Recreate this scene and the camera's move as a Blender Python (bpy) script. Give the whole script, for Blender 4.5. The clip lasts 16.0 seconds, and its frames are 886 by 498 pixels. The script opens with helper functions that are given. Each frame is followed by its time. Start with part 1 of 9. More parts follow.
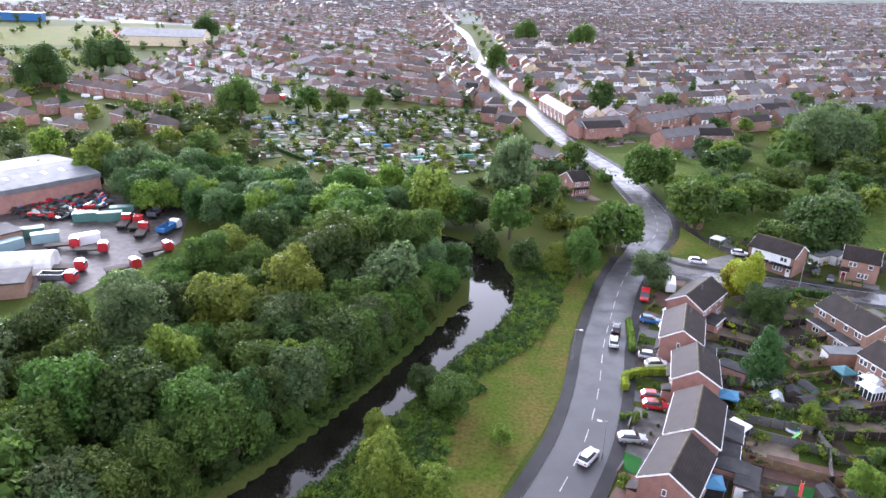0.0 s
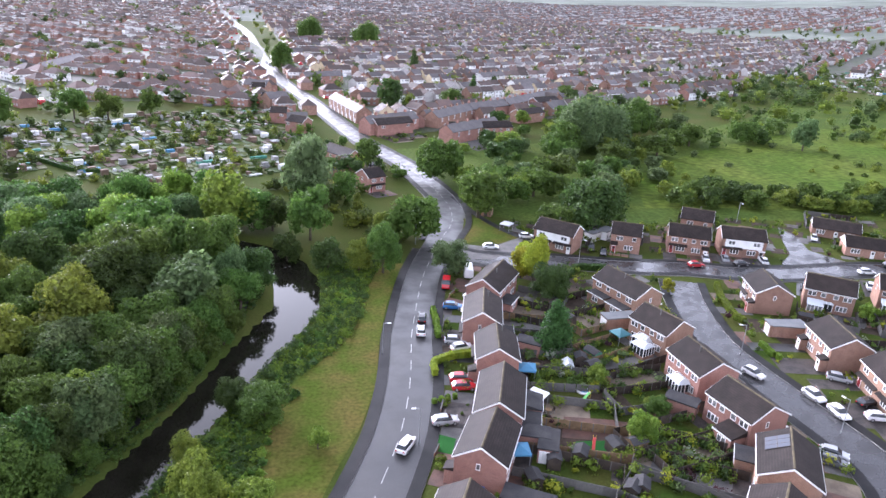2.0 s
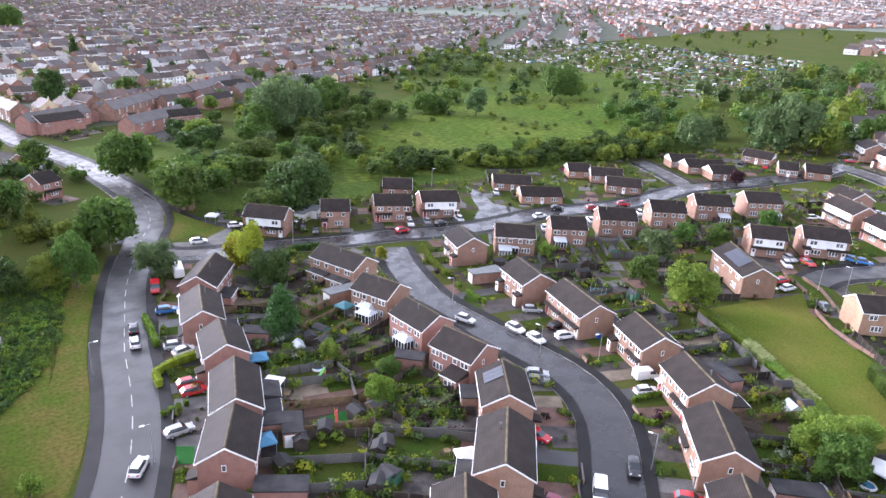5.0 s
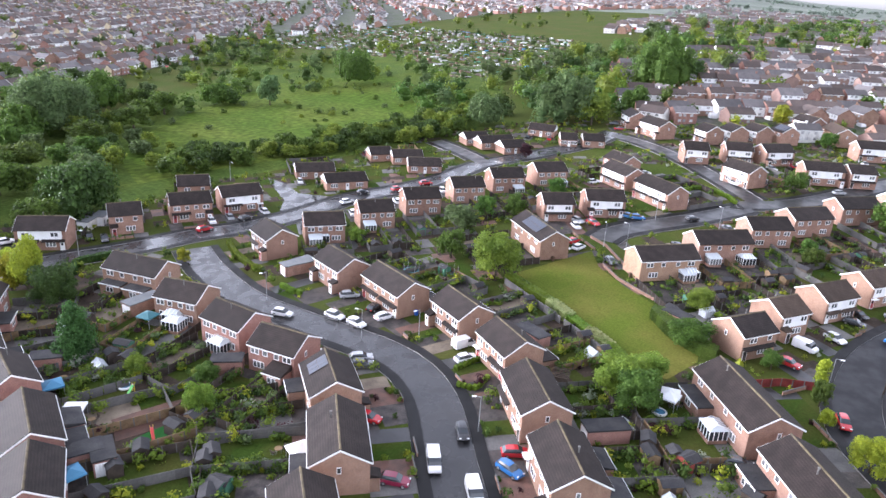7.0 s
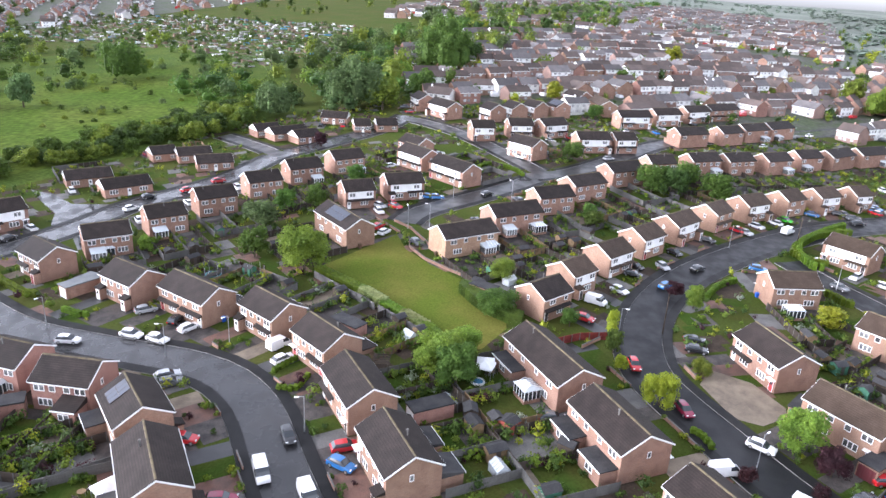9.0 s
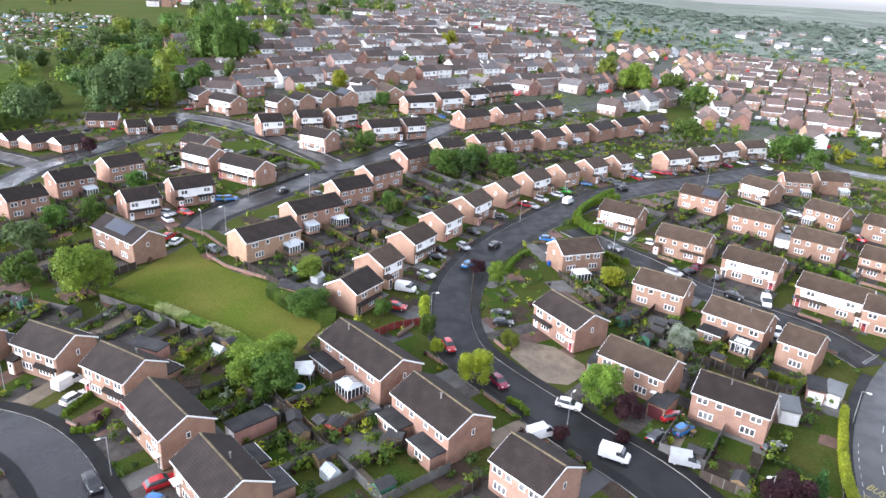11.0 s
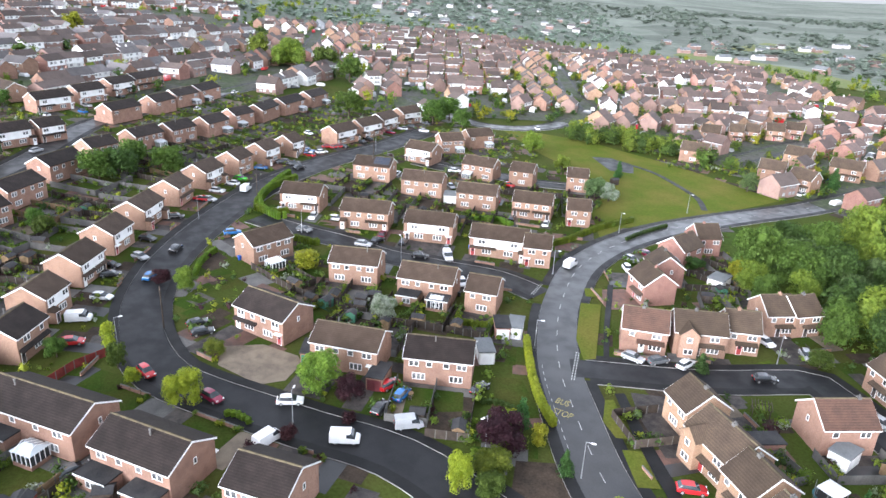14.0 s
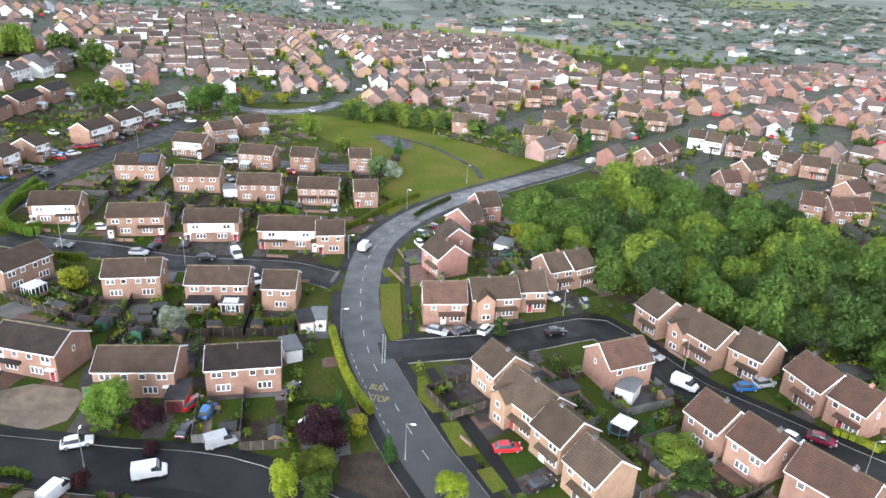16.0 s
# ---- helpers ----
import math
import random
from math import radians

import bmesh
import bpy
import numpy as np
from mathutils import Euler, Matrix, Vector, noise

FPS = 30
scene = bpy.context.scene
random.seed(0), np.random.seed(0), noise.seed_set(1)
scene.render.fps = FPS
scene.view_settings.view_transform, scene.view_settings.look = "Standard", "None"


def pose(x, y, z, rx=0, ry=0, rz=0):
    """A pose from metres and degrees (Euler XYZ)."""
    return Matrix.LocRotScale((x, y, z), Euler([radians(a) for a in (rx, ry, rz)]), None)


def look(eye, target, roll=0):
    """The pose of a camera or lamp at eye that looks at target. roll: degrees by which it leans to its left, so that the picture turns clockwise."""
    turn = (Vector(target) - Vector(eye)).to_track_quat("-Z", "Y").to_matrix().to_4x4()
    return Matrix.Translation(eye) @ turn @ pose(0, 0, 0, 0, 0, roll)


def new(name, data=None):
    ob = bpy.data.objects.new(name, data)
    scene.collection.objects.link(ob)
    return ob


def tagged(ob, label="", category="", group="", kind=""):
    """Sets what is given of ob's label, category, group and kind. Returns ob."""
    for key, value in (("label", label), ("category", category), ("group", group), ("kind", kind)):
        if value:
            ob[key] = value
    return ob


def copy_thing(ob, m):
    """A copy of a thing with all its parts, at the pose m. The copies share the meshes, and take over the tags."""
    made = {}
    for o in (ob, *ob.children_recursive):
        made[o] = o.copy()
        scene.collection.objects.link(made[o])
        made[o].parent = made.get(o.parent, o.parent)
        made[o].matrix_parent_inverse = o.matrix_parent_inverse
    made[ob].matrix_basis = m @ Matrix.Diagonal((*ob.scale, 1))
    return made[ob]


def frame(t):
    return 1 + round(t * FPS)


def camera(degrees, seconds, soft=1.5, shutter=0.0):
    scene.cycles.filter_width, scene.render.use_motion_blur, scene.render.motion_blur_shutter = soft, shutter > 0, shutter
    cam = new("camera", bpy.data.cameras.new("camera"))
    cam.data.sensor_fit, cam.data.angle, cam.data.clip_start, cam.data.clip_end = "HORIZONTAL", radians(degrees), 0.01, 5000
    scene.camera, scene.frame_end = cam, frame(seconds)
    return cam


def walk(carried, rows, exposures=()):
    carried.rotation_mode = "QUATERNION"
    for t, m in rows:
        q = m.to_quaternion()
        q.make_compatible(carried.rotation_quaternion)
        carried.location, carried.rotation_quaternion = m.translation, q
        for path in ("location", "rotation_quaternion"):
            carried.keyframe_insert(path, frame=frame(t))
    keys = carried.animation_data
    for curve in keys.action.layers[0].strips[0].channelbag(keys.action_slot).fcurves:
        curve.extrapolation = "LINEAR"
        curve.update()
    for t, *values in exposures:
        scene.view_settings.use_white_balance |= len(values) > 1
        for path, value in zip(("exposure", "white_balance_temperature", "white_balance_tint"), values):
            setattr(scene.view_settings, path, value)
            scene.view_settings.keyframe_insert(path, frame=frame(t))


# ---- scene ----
cam = camera(65.01, 16.0)
PATH = [
    (0.0, pose(-0.00, 0.00, 62.00, 68.95, 0, 0.00) @ pose(0, 0, 0, 0, 0, 2.13)),
    (0.5, pose(0.02, -0.10, 62.03, 69.29, 0, -4.20) @ pose(0, 0, 0, 0, 0, 2.68)),
    (1.0, pose(0.03, -0.23, 62.08, 69.43, 0, -8.63) @ pose(0, 0, 0, 0, 0, 3.04)),
    (1.5, pose(0.01, -0.37, 62.15, 69.48, 0, -13.00) @ pose(0, 0, 0, 0, 0, 3.30)),
    (2.0, pose(-0.06, -0.50, 62.26, 69.57, 0, -17.28) @ pose(0, 0, 0, 0, 0, 3.48)),
    (2.5, pose(-0.17, -0.63, 62.37, 69.60, 0, -21.52) @ pose(0, 0, 0, 0, 0, 3.62)),
    (3.0, pose(-0.30, -0.75, 62.45, 69.62, 0, -25.73) @ pose(0, 0, 0, 0, 0, 3.68)),
    (3.5, pose(-0.45, -0.85, 62.46, 69.63, 0, -29.86) @ pose(0, 0, 0, 0, 0, 3.63)),
    (4.0, pose(-0.59, -0.89, 62.42, 69.62, 0, -33.98) @ pose(0, 0, 0, 0, 0, 3.61)),
    (6.5, pose(-1.19, -0.82, 62.03, 69.41, 0, -54.79) @ pose(0, 0, 0, 0, 0, 3.64)),
    (7.0, pose(-1.16, -0.75, 61.94, 69.43, 0, -58.91) @ pose(0, 0, 0, 0, 0, 3.54)),
    (7.5, pose(-1.03, -0.63, 61.86, 69.47, 0, -63.04) @ pose(0, 0, 0, 0, 0, 3.48)),
    (8.0, pose(-0.79, -0.44, 61.80, 69.46, 0, -67.25) @ pose(0, 0, 0, 0, 0, 3.41)),
    (8.5, pose(-0.48, -0.21, 61.81, 69.40, 0, -71.57) @ pose(0, 0, 0, 0, 0, 3.36)),
    (9.0, pose(-0.15, 0.03, 61.93, 69.31, 0, -75.94) @ pose(0, 0, 0, 0, 0, 3.28)),
    (11.5, pose(1.58, 1.25, 63.23, 69.10, 0, -97.78) @ pose(0, 0, 0, 0, 0, 3.17)),
    (12.0, pose(2.06, 1.41, 63.47, 69.04, 0, -102.34) @ pose(0, 0, 0, 0, 0, 3.12)),
    (12.5, pose(2.65, 1.53, 63.69, 68.99, 0, -106.91) @ pose(0, 0, 0, 0, 0, 3.02)),
    (13.0, pose(3.29, 1.61, 63.88, 68.88, 0, -111.48) @ pose(0, 0, 0, 0, 0, 2.94)),
    (13.5, pose(3.97, 1.64, 64.02, 68.71, 0, -116.08) @ pose(0, 0, 0, 0, 0, 2.85)),
    (14.0, pose(4.65, 1.61, 64.14, 68.47, 0, -120.76) @ pose(0, 0, 0, 0, 0, 2.80)),
    (14.5, pose(5.33, 1.54, 64.29, 68.28, 0, -125.59) @ pose(0, 0, 0, 0, 0, 2.78)),
    (15.0, pose(6.00, 1.44, 64.48, 68.03, 0, -130.48) @ pose(0, 0, 0, 0, 0, 2.81)),
    (15.5, pose(6.66, 1.33, 64.70, 67.78, 0, -134.98) @ pose(0, 0, 0, 0, 0, 2.86)),
    (16.0, pose(7.34, 1.23, 64.94, 67.54, 0, -139.52) @ pose(0, 0, 0, 0, 0, 2.84)),
]
walk(cam, PATH, [(0.0, 2.52, 5650, 24), (4.0, 2.45, 5700, 23), (8.0, 2.42, 5780, 19), (9.0, 2.42, 5790, 18), (12.0, 2.3, 5800, 14), (14.0, 2.25, 5810, 13), (15.5, 2.19, 5810, 12), (16.0, 2.07, 5820, 11)])

# ---- sky, sun ----
world = bpy.data.worlds.new("overcast_sky")
scene.world = world
world.use_nodes = True
wn, wl = world.node_tree.nodes, world.node_tree.links
sky = wn.new("ShaderNodeTexSky")
sky.sky_type = "NISHITA"
sky.sun_disc = False
sky.sun_elevation, sky.sun_rotation = radians(15), radians(340)
sky.air_density, sky.dust_density, sky.ozone_density = 1.0, 2.0, 1.5
grey = wn.new("ShaderNodeHueSaturation")
grey.inputs["Saturation"].default_value = 0.16
wl.new(sky.outputs["Color"], grey.inputs["Color"])
back = wn["Background"]
back.inputs["Strength"].default_value = 0.15
wl.new(grey.outputs["Color"], back.inputs["Color"])

sun = new("sun", bpy.data.lights.new("sun", "SUN"))
sun.data.energy, sun.data.angle, sun.data.color = 0.6, radians(35), (1.0, 0.97, 0.93)
sun.matrix_world = look((-27, 75, 24), (0, 0, 0))


# ---- materials ----
def material(name, colour, rough=0.8, vary=0.15, scale=1.0, fine=8.0, bump=0.0, hue=0.0, island=0.0, metal=0.0, second=None, coords="Object", spec=0.12):
    """Colour broken up by a coarse and a fine noise; hue and island vary it from thing to thing and piece to piece."""
    m = bpy.data.materials.new(name)
    m.use_nodes = True
    n, l = m.node_tree.nodes, m.node_tree.links
    b = n["Principled BSDF"]
    b.inputs["Roughness"].default_value, b.inputs["Metallic"].default_value = rough, metal
    b.inputs["Specular IOR Level"].default_value = spec
    tc = n.new("ShaderNodeTexCoord")
    geo = n.new("ShaderNodeNewGeometry")
    src = tc.outputs["Object"] if coords == "Object" else geo.outputs["Position"]
    big, small = n.new("ShaderNodeTexNoise"), n.new("ShaderNodeTexNoise")
    for t, s in ((big, scale), (small, fine)):
        t.inputs["Scale"].default_value, t.inputs["Detail"].default_value = s, 4
        l.new(src, t.inputs["Vector"])
    ramp = n.new("ShaderNodeMix")
    ramp.data_type = "RGBA"
    ramp.inputs["A"].default_value = (*colour, 1)
    ramp.inputs["B"].default_value = (*(second or [c * 0.6 for c in colour]), 1)
    sharpen = n.new("ShaderNodeMapRange")
    sharpen.inputs["From Min"].default_value, sharpen.inputs["From Max"].default_value = 0.38, 0.66
    l.new(big.outputs["Fac"], sharpen.inputs["Value"])
    l.new(sharpen.outputs["Result"], ramp.inputs["Factor"])
    val = n.new("ShaderNodeMapRange")
    val.inputs["To Min"].default_value, val.inputs["To Max"].default_value = 1 - vary * 2, 1 + vary * 2
    l.new(small.outputs["Fac"], val.inputs["Value"])
    hsv = n.new("ShaderNodeHueSaturation")
    l.new(ramp.outputs["Result"], hsv.inputs["Color"])
    last = val.outputs["Result"]
    for amount, out in ((hue, "object"), (island, "island")):
        if amount:
            rnd = n.new("ShaderNodeObjectInfo").outputs["Random"] if out == "object" else geo.outputs["Random Per Island"]
            mr = n.new("ShaderNodeMapRange")
            mr.inputs["To Min"].default_value, mr.inputs["To Max"].default_value = 1 - amount, 1 + amount
            l.new(rnd, mr.inputs["Value"])
            mul = n.new("ShaderNodeMath")
            mul.operation = "MULTIPLY"
            l.new(last, mul.inputs[0]), l.new(mr.outputs["Result"], mul.inputs[1])
            last = mul.outputs["Value"]
    l.new(last, hsv.inputs["Value"])
    l.new(hsv.outputs["Color"], b.inputs["Base Color"])
    if bump:
        bp = n.new("ShaderNodeBump")
        bp.inputs["Strength"].default_value, bp.inputs["Distance"].default_value = 0.6, bump
        l.new(small.outputs["Fac"], bp.inputs["Height"]), l.new(bp.outputs["Normal"], b.inputs["Normal"])
    return m


def leafy(name, colour, second):
    m = material(name, [c * k for c, k in zip(colour, (0.72, 0.78, 0.8))], 0.55, 0.2, 0.35, 3.0, second=[c * k for c, k in zip(second, (0.72, 0.78, 0.8))], hue=0.2, island=0.24, spec=0.16)
    n, l = m.node_tree.nodes, m.node_tree.links
    b = n["Principled BSDF"]
    hsv = next(q for q in n if q.bl_idname == "ShaderNodeHueSaturation")
    tint = n.new("ShaderNodeMapRange")
    tint.inputs["To Min"].default_value, tint.inputs["To Max"].default_value = 0.478, 0.522
    l.new(n.new("ShaderNodeObjectInfo").outputs["Random"], tint.inputs["Value"]), l.new(tint.outputs["Result"], hsv.inputs["Hue"])
    tr = n.new("ShaderNodeBsdfTranslucent")
    mix = n.new("ShaderNodeMixShader")
    mix.inputs["Fac"].default_value = 0.42
    l.new(b.inputs["Base Color"].links[0].from_socket, tr.inputs["Color"])
    l.new(b.outputs["BSDF"], mix.inputs[1]), l.new(tr.outputs["BSDF"], mix.inputs[2])
    l.new(mix.outputs["Shader"], n["Material Output"].inputs["Surface"])
    return m


def brickwork(name, colour, second):
    """Brick courses with pale joints over the blotchy wall colour."""
    m = material(name, colour, 0.85, 0.12, 0.6, 14.0, second=second, hue=0.16, bump=0.01)
    n, l = m.node_tree.nodes, m.node_tree.links
    b = n["Principled BSDF"]
    was = b.inputs["Base Color"].links[0].from_socket
    tc = n.new("ShaderNodeTexCoord")
    sep, add, com = n.new("ShaderNodeSeparateXYZ"), n.new("ShaderNodeMath"), n.new("ShaderNodeCombineXYZ")
    l.new(tc.outputs["Object"], sep.inputs[0])
    l.new(sep.outputs["X"], add.inputs[0]), l.new(sep.outputs["Y"], add.inputs[1])
    l.new(add.outputs[0], com.inputs["X"]), l.new(sep.outputs["Z"], com.inputs["Y"])
    br = n.new("ShaderNodeTexBrick")
    br.inputs["Scale"].default_value = 4.4
    br.inputs["Mortar Size"].default_value, br.inputs["Row Height"].default_value = 0.03, 0.33
    br.inputs["Brick Width"].default_value = 1.0
    br.inputs["Color1"].default_value, br.inputs["Color2"].default_value = (1.08, 1.05, 1, 1), (0.8, 0.8, 0.82, 1)
    br.inputs["Mortar"].default_value = (1.15, 1.25, 1.3, 1)
    l.new(com.outputs[0], br.inputs["Vector"])
    mul = n.new("ShaderNodeMix")
    mul.data_type, mul.blend_type = "RGBA", "MULTIPLY"
    mul.inputs["Factor"].default_value = 1
    l.new(was, mul.inputs["A"]), l.new(br.outputs["Color"], mul.inputs["B"])
    l.new(mul.outputs["Result"], b.inputs["Base Color"])
    return m


def tiled(name, colour, second, size=0.33):
    """Roof tiles: courses down the slope as relief, with tone from course to course."""
    m = material(name, [c * 0.62 for c in colour], 0.66, 0.24, 0.5, 6.0, second=[c * 0.62 for c in second], hue=0.2, spec=0.12)
    n, l = m.node_tree.nodes, m.node_tree.links
    b = n["Principled BSDF"]
    tc = n.new("ShaderNodeTexCoord")
    w = n.new("ShaderNodeTexWave")
    w.wave_type, w.bands_direction, w.wave_profile = "BANDS", "Y", "SAW"
    w.inputs["Scale"].default_value = 0.314 / size
    w.inputs["Distortion"].default_value = 0.4
    l.new(tc.outputs["Object"], w.inputs["Vector"])
    was = b.inputs["Base Color"].links[0].from_socket
    mul = n.new("ShaderNodeMix")
    mul.data_type, mul.blend_type = "RGBA", "MULTIPLY"
    mr = n.new("ShaderNodeMapRange")
    mr.inputs["To Min"].default_value, mr.inputs["To Max"].default_value = 0.72, 1.1
    l.new(w.outputs["Fac"], mr.inputs["Value"])
    mul.inputs["Factor"].default_value = 1
    l.new(was, mul.inputs["A"]), l.new(mr.outputs["Result"], mul.inputs["B"])
    l.new(mul.outputs["Result"], b.inputs["Base Color"])
    bp = n.new("ShaderNodeBump")
    bp.inputs["Strength"].default_value, bp.inputs["Distance"].default_value = 0.7, 0.03
    l.new(w.outputs["Fac"], bp.inputs["Height"]), l.new(bp.outputs["Normal"], b.inputs["Normal"])
    return m


def wet(name, colour, second, dry=0.55, puddle=0.16, scale=0.12, sheen=0.42):
    """Asphalt with wet sheets: the coarse noise drives the gloss."""
    m = material(name, colour, dry, 0.18, scale, 5.0, second=second, coords="World", bump=0.006, spec=sheen)
    n, l = m.node_tree.nodes, m.node_tree.links
    b = n["Principled BSDF"]
    t = n.new("ShaderNodeTexNoise")
    t.inputs["Scale"].default_value, t.inputs["Detail"].default_value = 0.3, 6
    l.new(n["Geometry"].outputs["Position"], t.inputs["Vector"])
    mr = n.new("ShaderNodeMapRange")
    mr.inputs["From Min"].default_value, mr.inputs["From Max"].default_value = 0.40, 0.62
    mr.inputs["To Min"].default_value, mr.inputs["To Max"].default_value = puddle, dry
    l.new(t.outputs["Fac"], mr.inputs["Value"]), l.new(mr.outputs["Result"], b.inputs["Roughness"])
    return m


def plain(name, colour, rough=0.5, metal=0.0, spec=0.5):
    m = material(name, colour, rough, 0.05, 0.8, 6.0, second=[c * 0.9 for c in colour], metal=metal, spec=spec)
    return m


GRASS = material("grass", (0.045, 0.065, 0.013), 0.9, 0.22, 0.05, 2.2, second=(0.062, 0.066, 0.018), coords="World", bump=0.05, spec=0.02)
LAWN = material("lawn", (0.034, 0.06, 0.01), 0.9, 0.24, 0.14, 3.0, second=(0.056, 0.06, 0.015), coords="World", bump=0.03, spec=0.02)
VERGE = material("mown_verge", (0.058, 0.083, 0.012), 0.9, 0.36, 0.16, 1.6, second=(0.1, 0.085, 0.024), coords="World", bump=0.03, spec=0.02)
PARK = material("park_grass", (0.078, 0.104, 0.015), 0.9, 0.22, 0.08, 2.5, second=(0.118, 0.112, 0.026), coords="World", bump=0.03, spec=0.02)
FIELD_GRASS = material("field_grass", (0.15, 0.18, 0.07), 0.9, 0.15, 0.02, 0.5, second=(0.175, 0.185, 0.085), coords="World", spec=0.02)
MEADOW = material("meadow", (0.052, 0.088, 0.011), 0.9, 0.5, 0.03, 0.45, second=(0.082, 0.108, 0.018), coords="World", bump=0.2, spec=0.03)
SCRUB = material("scrub_ground", (0.05, 0.08, 0.016), 0.95, 0.4, 0.06, 0.9, second=(0.07, 0.096, 0.018), coords="World", bump=0.2, spec=0.03)
SOIL = material("soil", (0.06, 0.044, 0.032), 0.95, 0.3, 0.4, 3.0, second=(0.034, 0.027, 0.021), coords="World", bump=0.05)
PAVED = material("paving", (0.078, 0.067, 0.06), 0.65, 0.28, 0.6, 4.0, second=(0.032, 0.029, 0.028), coords="World", hue=0.2, spec=0.2)
BLOCKS = material("block_paving", (0.15, 0.085, 0.065), 0.6, 0.2, 0.5, 6.0, second=(0.09, 0.06, 0.05), coords="World", hue=0.2)
GRAVEL = material("gravel", (0.19, 0.155, 0.115), 0.85, 0.2, 0.5, 9.0, second=(0.13, 0.105, 0.08), coords="World", hue=0.15)
ASPHALT = wet("wet_asphalt", (0.027, 0.027, 0.028), (0.04, 0.039, 0.038), 0.5, 0.3)
WET_ASPHALT = wet("streaming_asphalt", (0.026, 0.026, 0.027), (0.034, 0.033, 0.033), 0.42, 0.14)
TARMAC = wet("fresh_tarmac", (0.013, 0.013, 0.014), (0.019, 0.019, 0.02), 0.6, 0.42, sheen=0.2)
FOOTWAY = wet("footway", (0.0165, 0.016, 0.016), (0.0125, 0.0125, 0.013), 0.64, 0.5, sheen=0.14)
KERB = material("kerb_stone", (0.3, 0.29, 0.28), 0.7, 0.15, 0.5, 4.0, coords="World")
PAINT = material("road_paint", (0.46, 0.46, 0.44), 0.6, 0.25, 0.8, 5.0, second=(0.27, 0.27, 0.26), coords="World")
YELLOW = material("yellow_paint", (0.42, 0.36, 0.14), 0.6, 0.2, 0.8, 5.0, coords="World")
BRICKS = [brickwork("red_brick", (0.30, 0.182, 0.135), (0.235, 0.14, 0.104)),
          brickwork("brown_brick", (0.31, 0.17, 0.135), (0.25, 0.135, 0.11)),
          brickwork("buff_brick", (0.285, 0.18, 0.129), (0.235, 0.143, 0.102)),
          brickwork("orange_brick", (0.335, 0.22, 0.146), (0.28, 0.176, 0.118))]
ROOFS = [tiled("brown_tiles", (0.078, 0.054, 0.039), (0.108, 0.076, 0.056)),
         tiled("red_tiles", (0.16, 0.092, 0.067), (0.115, 0.071, 0.054)),
         tiled("dark_tiles", (0.034, 0.026, 0.023), (0.052, 0.04, 0.035)),
         tiled("mossy_tiles", (0.132, 0.095, 0.067), (0.096, 0.07, 0.051))]
SLATE = material("wet_slate", (0.1, 0.092, 0.092), 0.6, 0.2, 0.3, 3.0, second=(0.13, 0.118, 0.115), coords="World", island=0.35, spec=0.16)
SLATE_BROWN = material("wet_brown_tiles", (0.1, 0.077, 0.067), 0.66, 0.2, 0.3, 3.0, second=(0.078, 0.062, 0.056), coords="World", island=0.35, spec=0.13)
SLATE_PINK = material("wet_clay_tiles", (0.13, 0.092, 0.08), 0.66, 0.2, 0.3, 3.0, second=(0.1, 0.074, 0.066), coords="World", island=0.35, spec=0.13)
RIDGE = material("mossy_ridge", (0.11, 0.09, 0.055), 0.85, 0.3, 0.8, 6.0, second=(0.06, 0.05, 0.036), hue=0.3)
WHITE = material("white_upvc", (0.82, 0.82, 0.81), 0.4, 0.05, 0.7, 6.0, second=(0.74, 0.74, 0.72), spec=0.5)
RENDER_WHITE = material("white_render", (0.78, 0.77, 0.74), 0.85, 0.08, 0.5, 6.0, second=(0.58, 0.57, 0.54), hue=0.08)
FAR_RENDER = material("far_render", (0.5, 0.48, 0.46), 0.85, 0.1, 0.3, 4.0, second=(0.4, 0.38, 0.36), coords="World", hue=0.1)
FAR_BRICK = material("far_brick", (0.27, 0.18, 0.15), 0.85, 0.15, 0.3, 4.0, second=(0.2, 0.135, 0.115), coords="World", island=0.25)
CREAM = material("cream_render", (0.6, 0.5, 0.33), 0.85, 0.1, 0.5, 6.0, second=(0.5, 0.42, 0.29), hue=0.1)
GLASS = plain("window_glass", (0.035, 0.04, 0.045), 0.06, spec=0.6)
CURTAINED = material("curtained_glass", (0.06, 0.065, 0.07), 0.12, 0.25, 0.9, 5.0, second=(0.2, 0.2, 0.195), hue=0.6, spec=0.6)
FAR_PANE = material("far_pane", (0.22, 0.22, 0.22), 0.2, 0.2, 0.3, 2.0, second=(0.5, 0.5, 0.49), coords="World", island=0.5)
POLY = plain("polycarbonate", (0.5, 0.54, 0.56), 0.2)
LEAD = plain("dark_door", (0.06, 0.045, 0.04), 0.45)
CONC = material("concrete", (0.14, 0.134, 0.126), 0.85, 0.2, 0.4, 5.0, second=(0.1, 0.097, 0.093), hue=0.15)
WOOD = material("fence_wood", (0.07, 0.055, 0.043), 0.8, 0.2, 0.8, 7.0, second=(0.043, 0.035, 0.03), hue=0.35)
RED_WOOD = material("red_stained_wood", (0.17, 0.035, 0.03), 0.75, 0.15, 0.8, 7.0, hue=0.15)
PALE_WOOD = material("pale_wood", (0.22, 0.15, 0.085), 0.75, 0.18, 0.8, 7.0, hue=0.15)
METAL = plain("galvanised_steel", (0.36, 0.37, 0.38), 0.5, 0.6)
FELT = material("roofing_felt", (0.03, 0.03, 0.032), 0.7, 0.2, 0.4, 5.0, second=(0.055, 0.053, 0.052), hue=0.25)
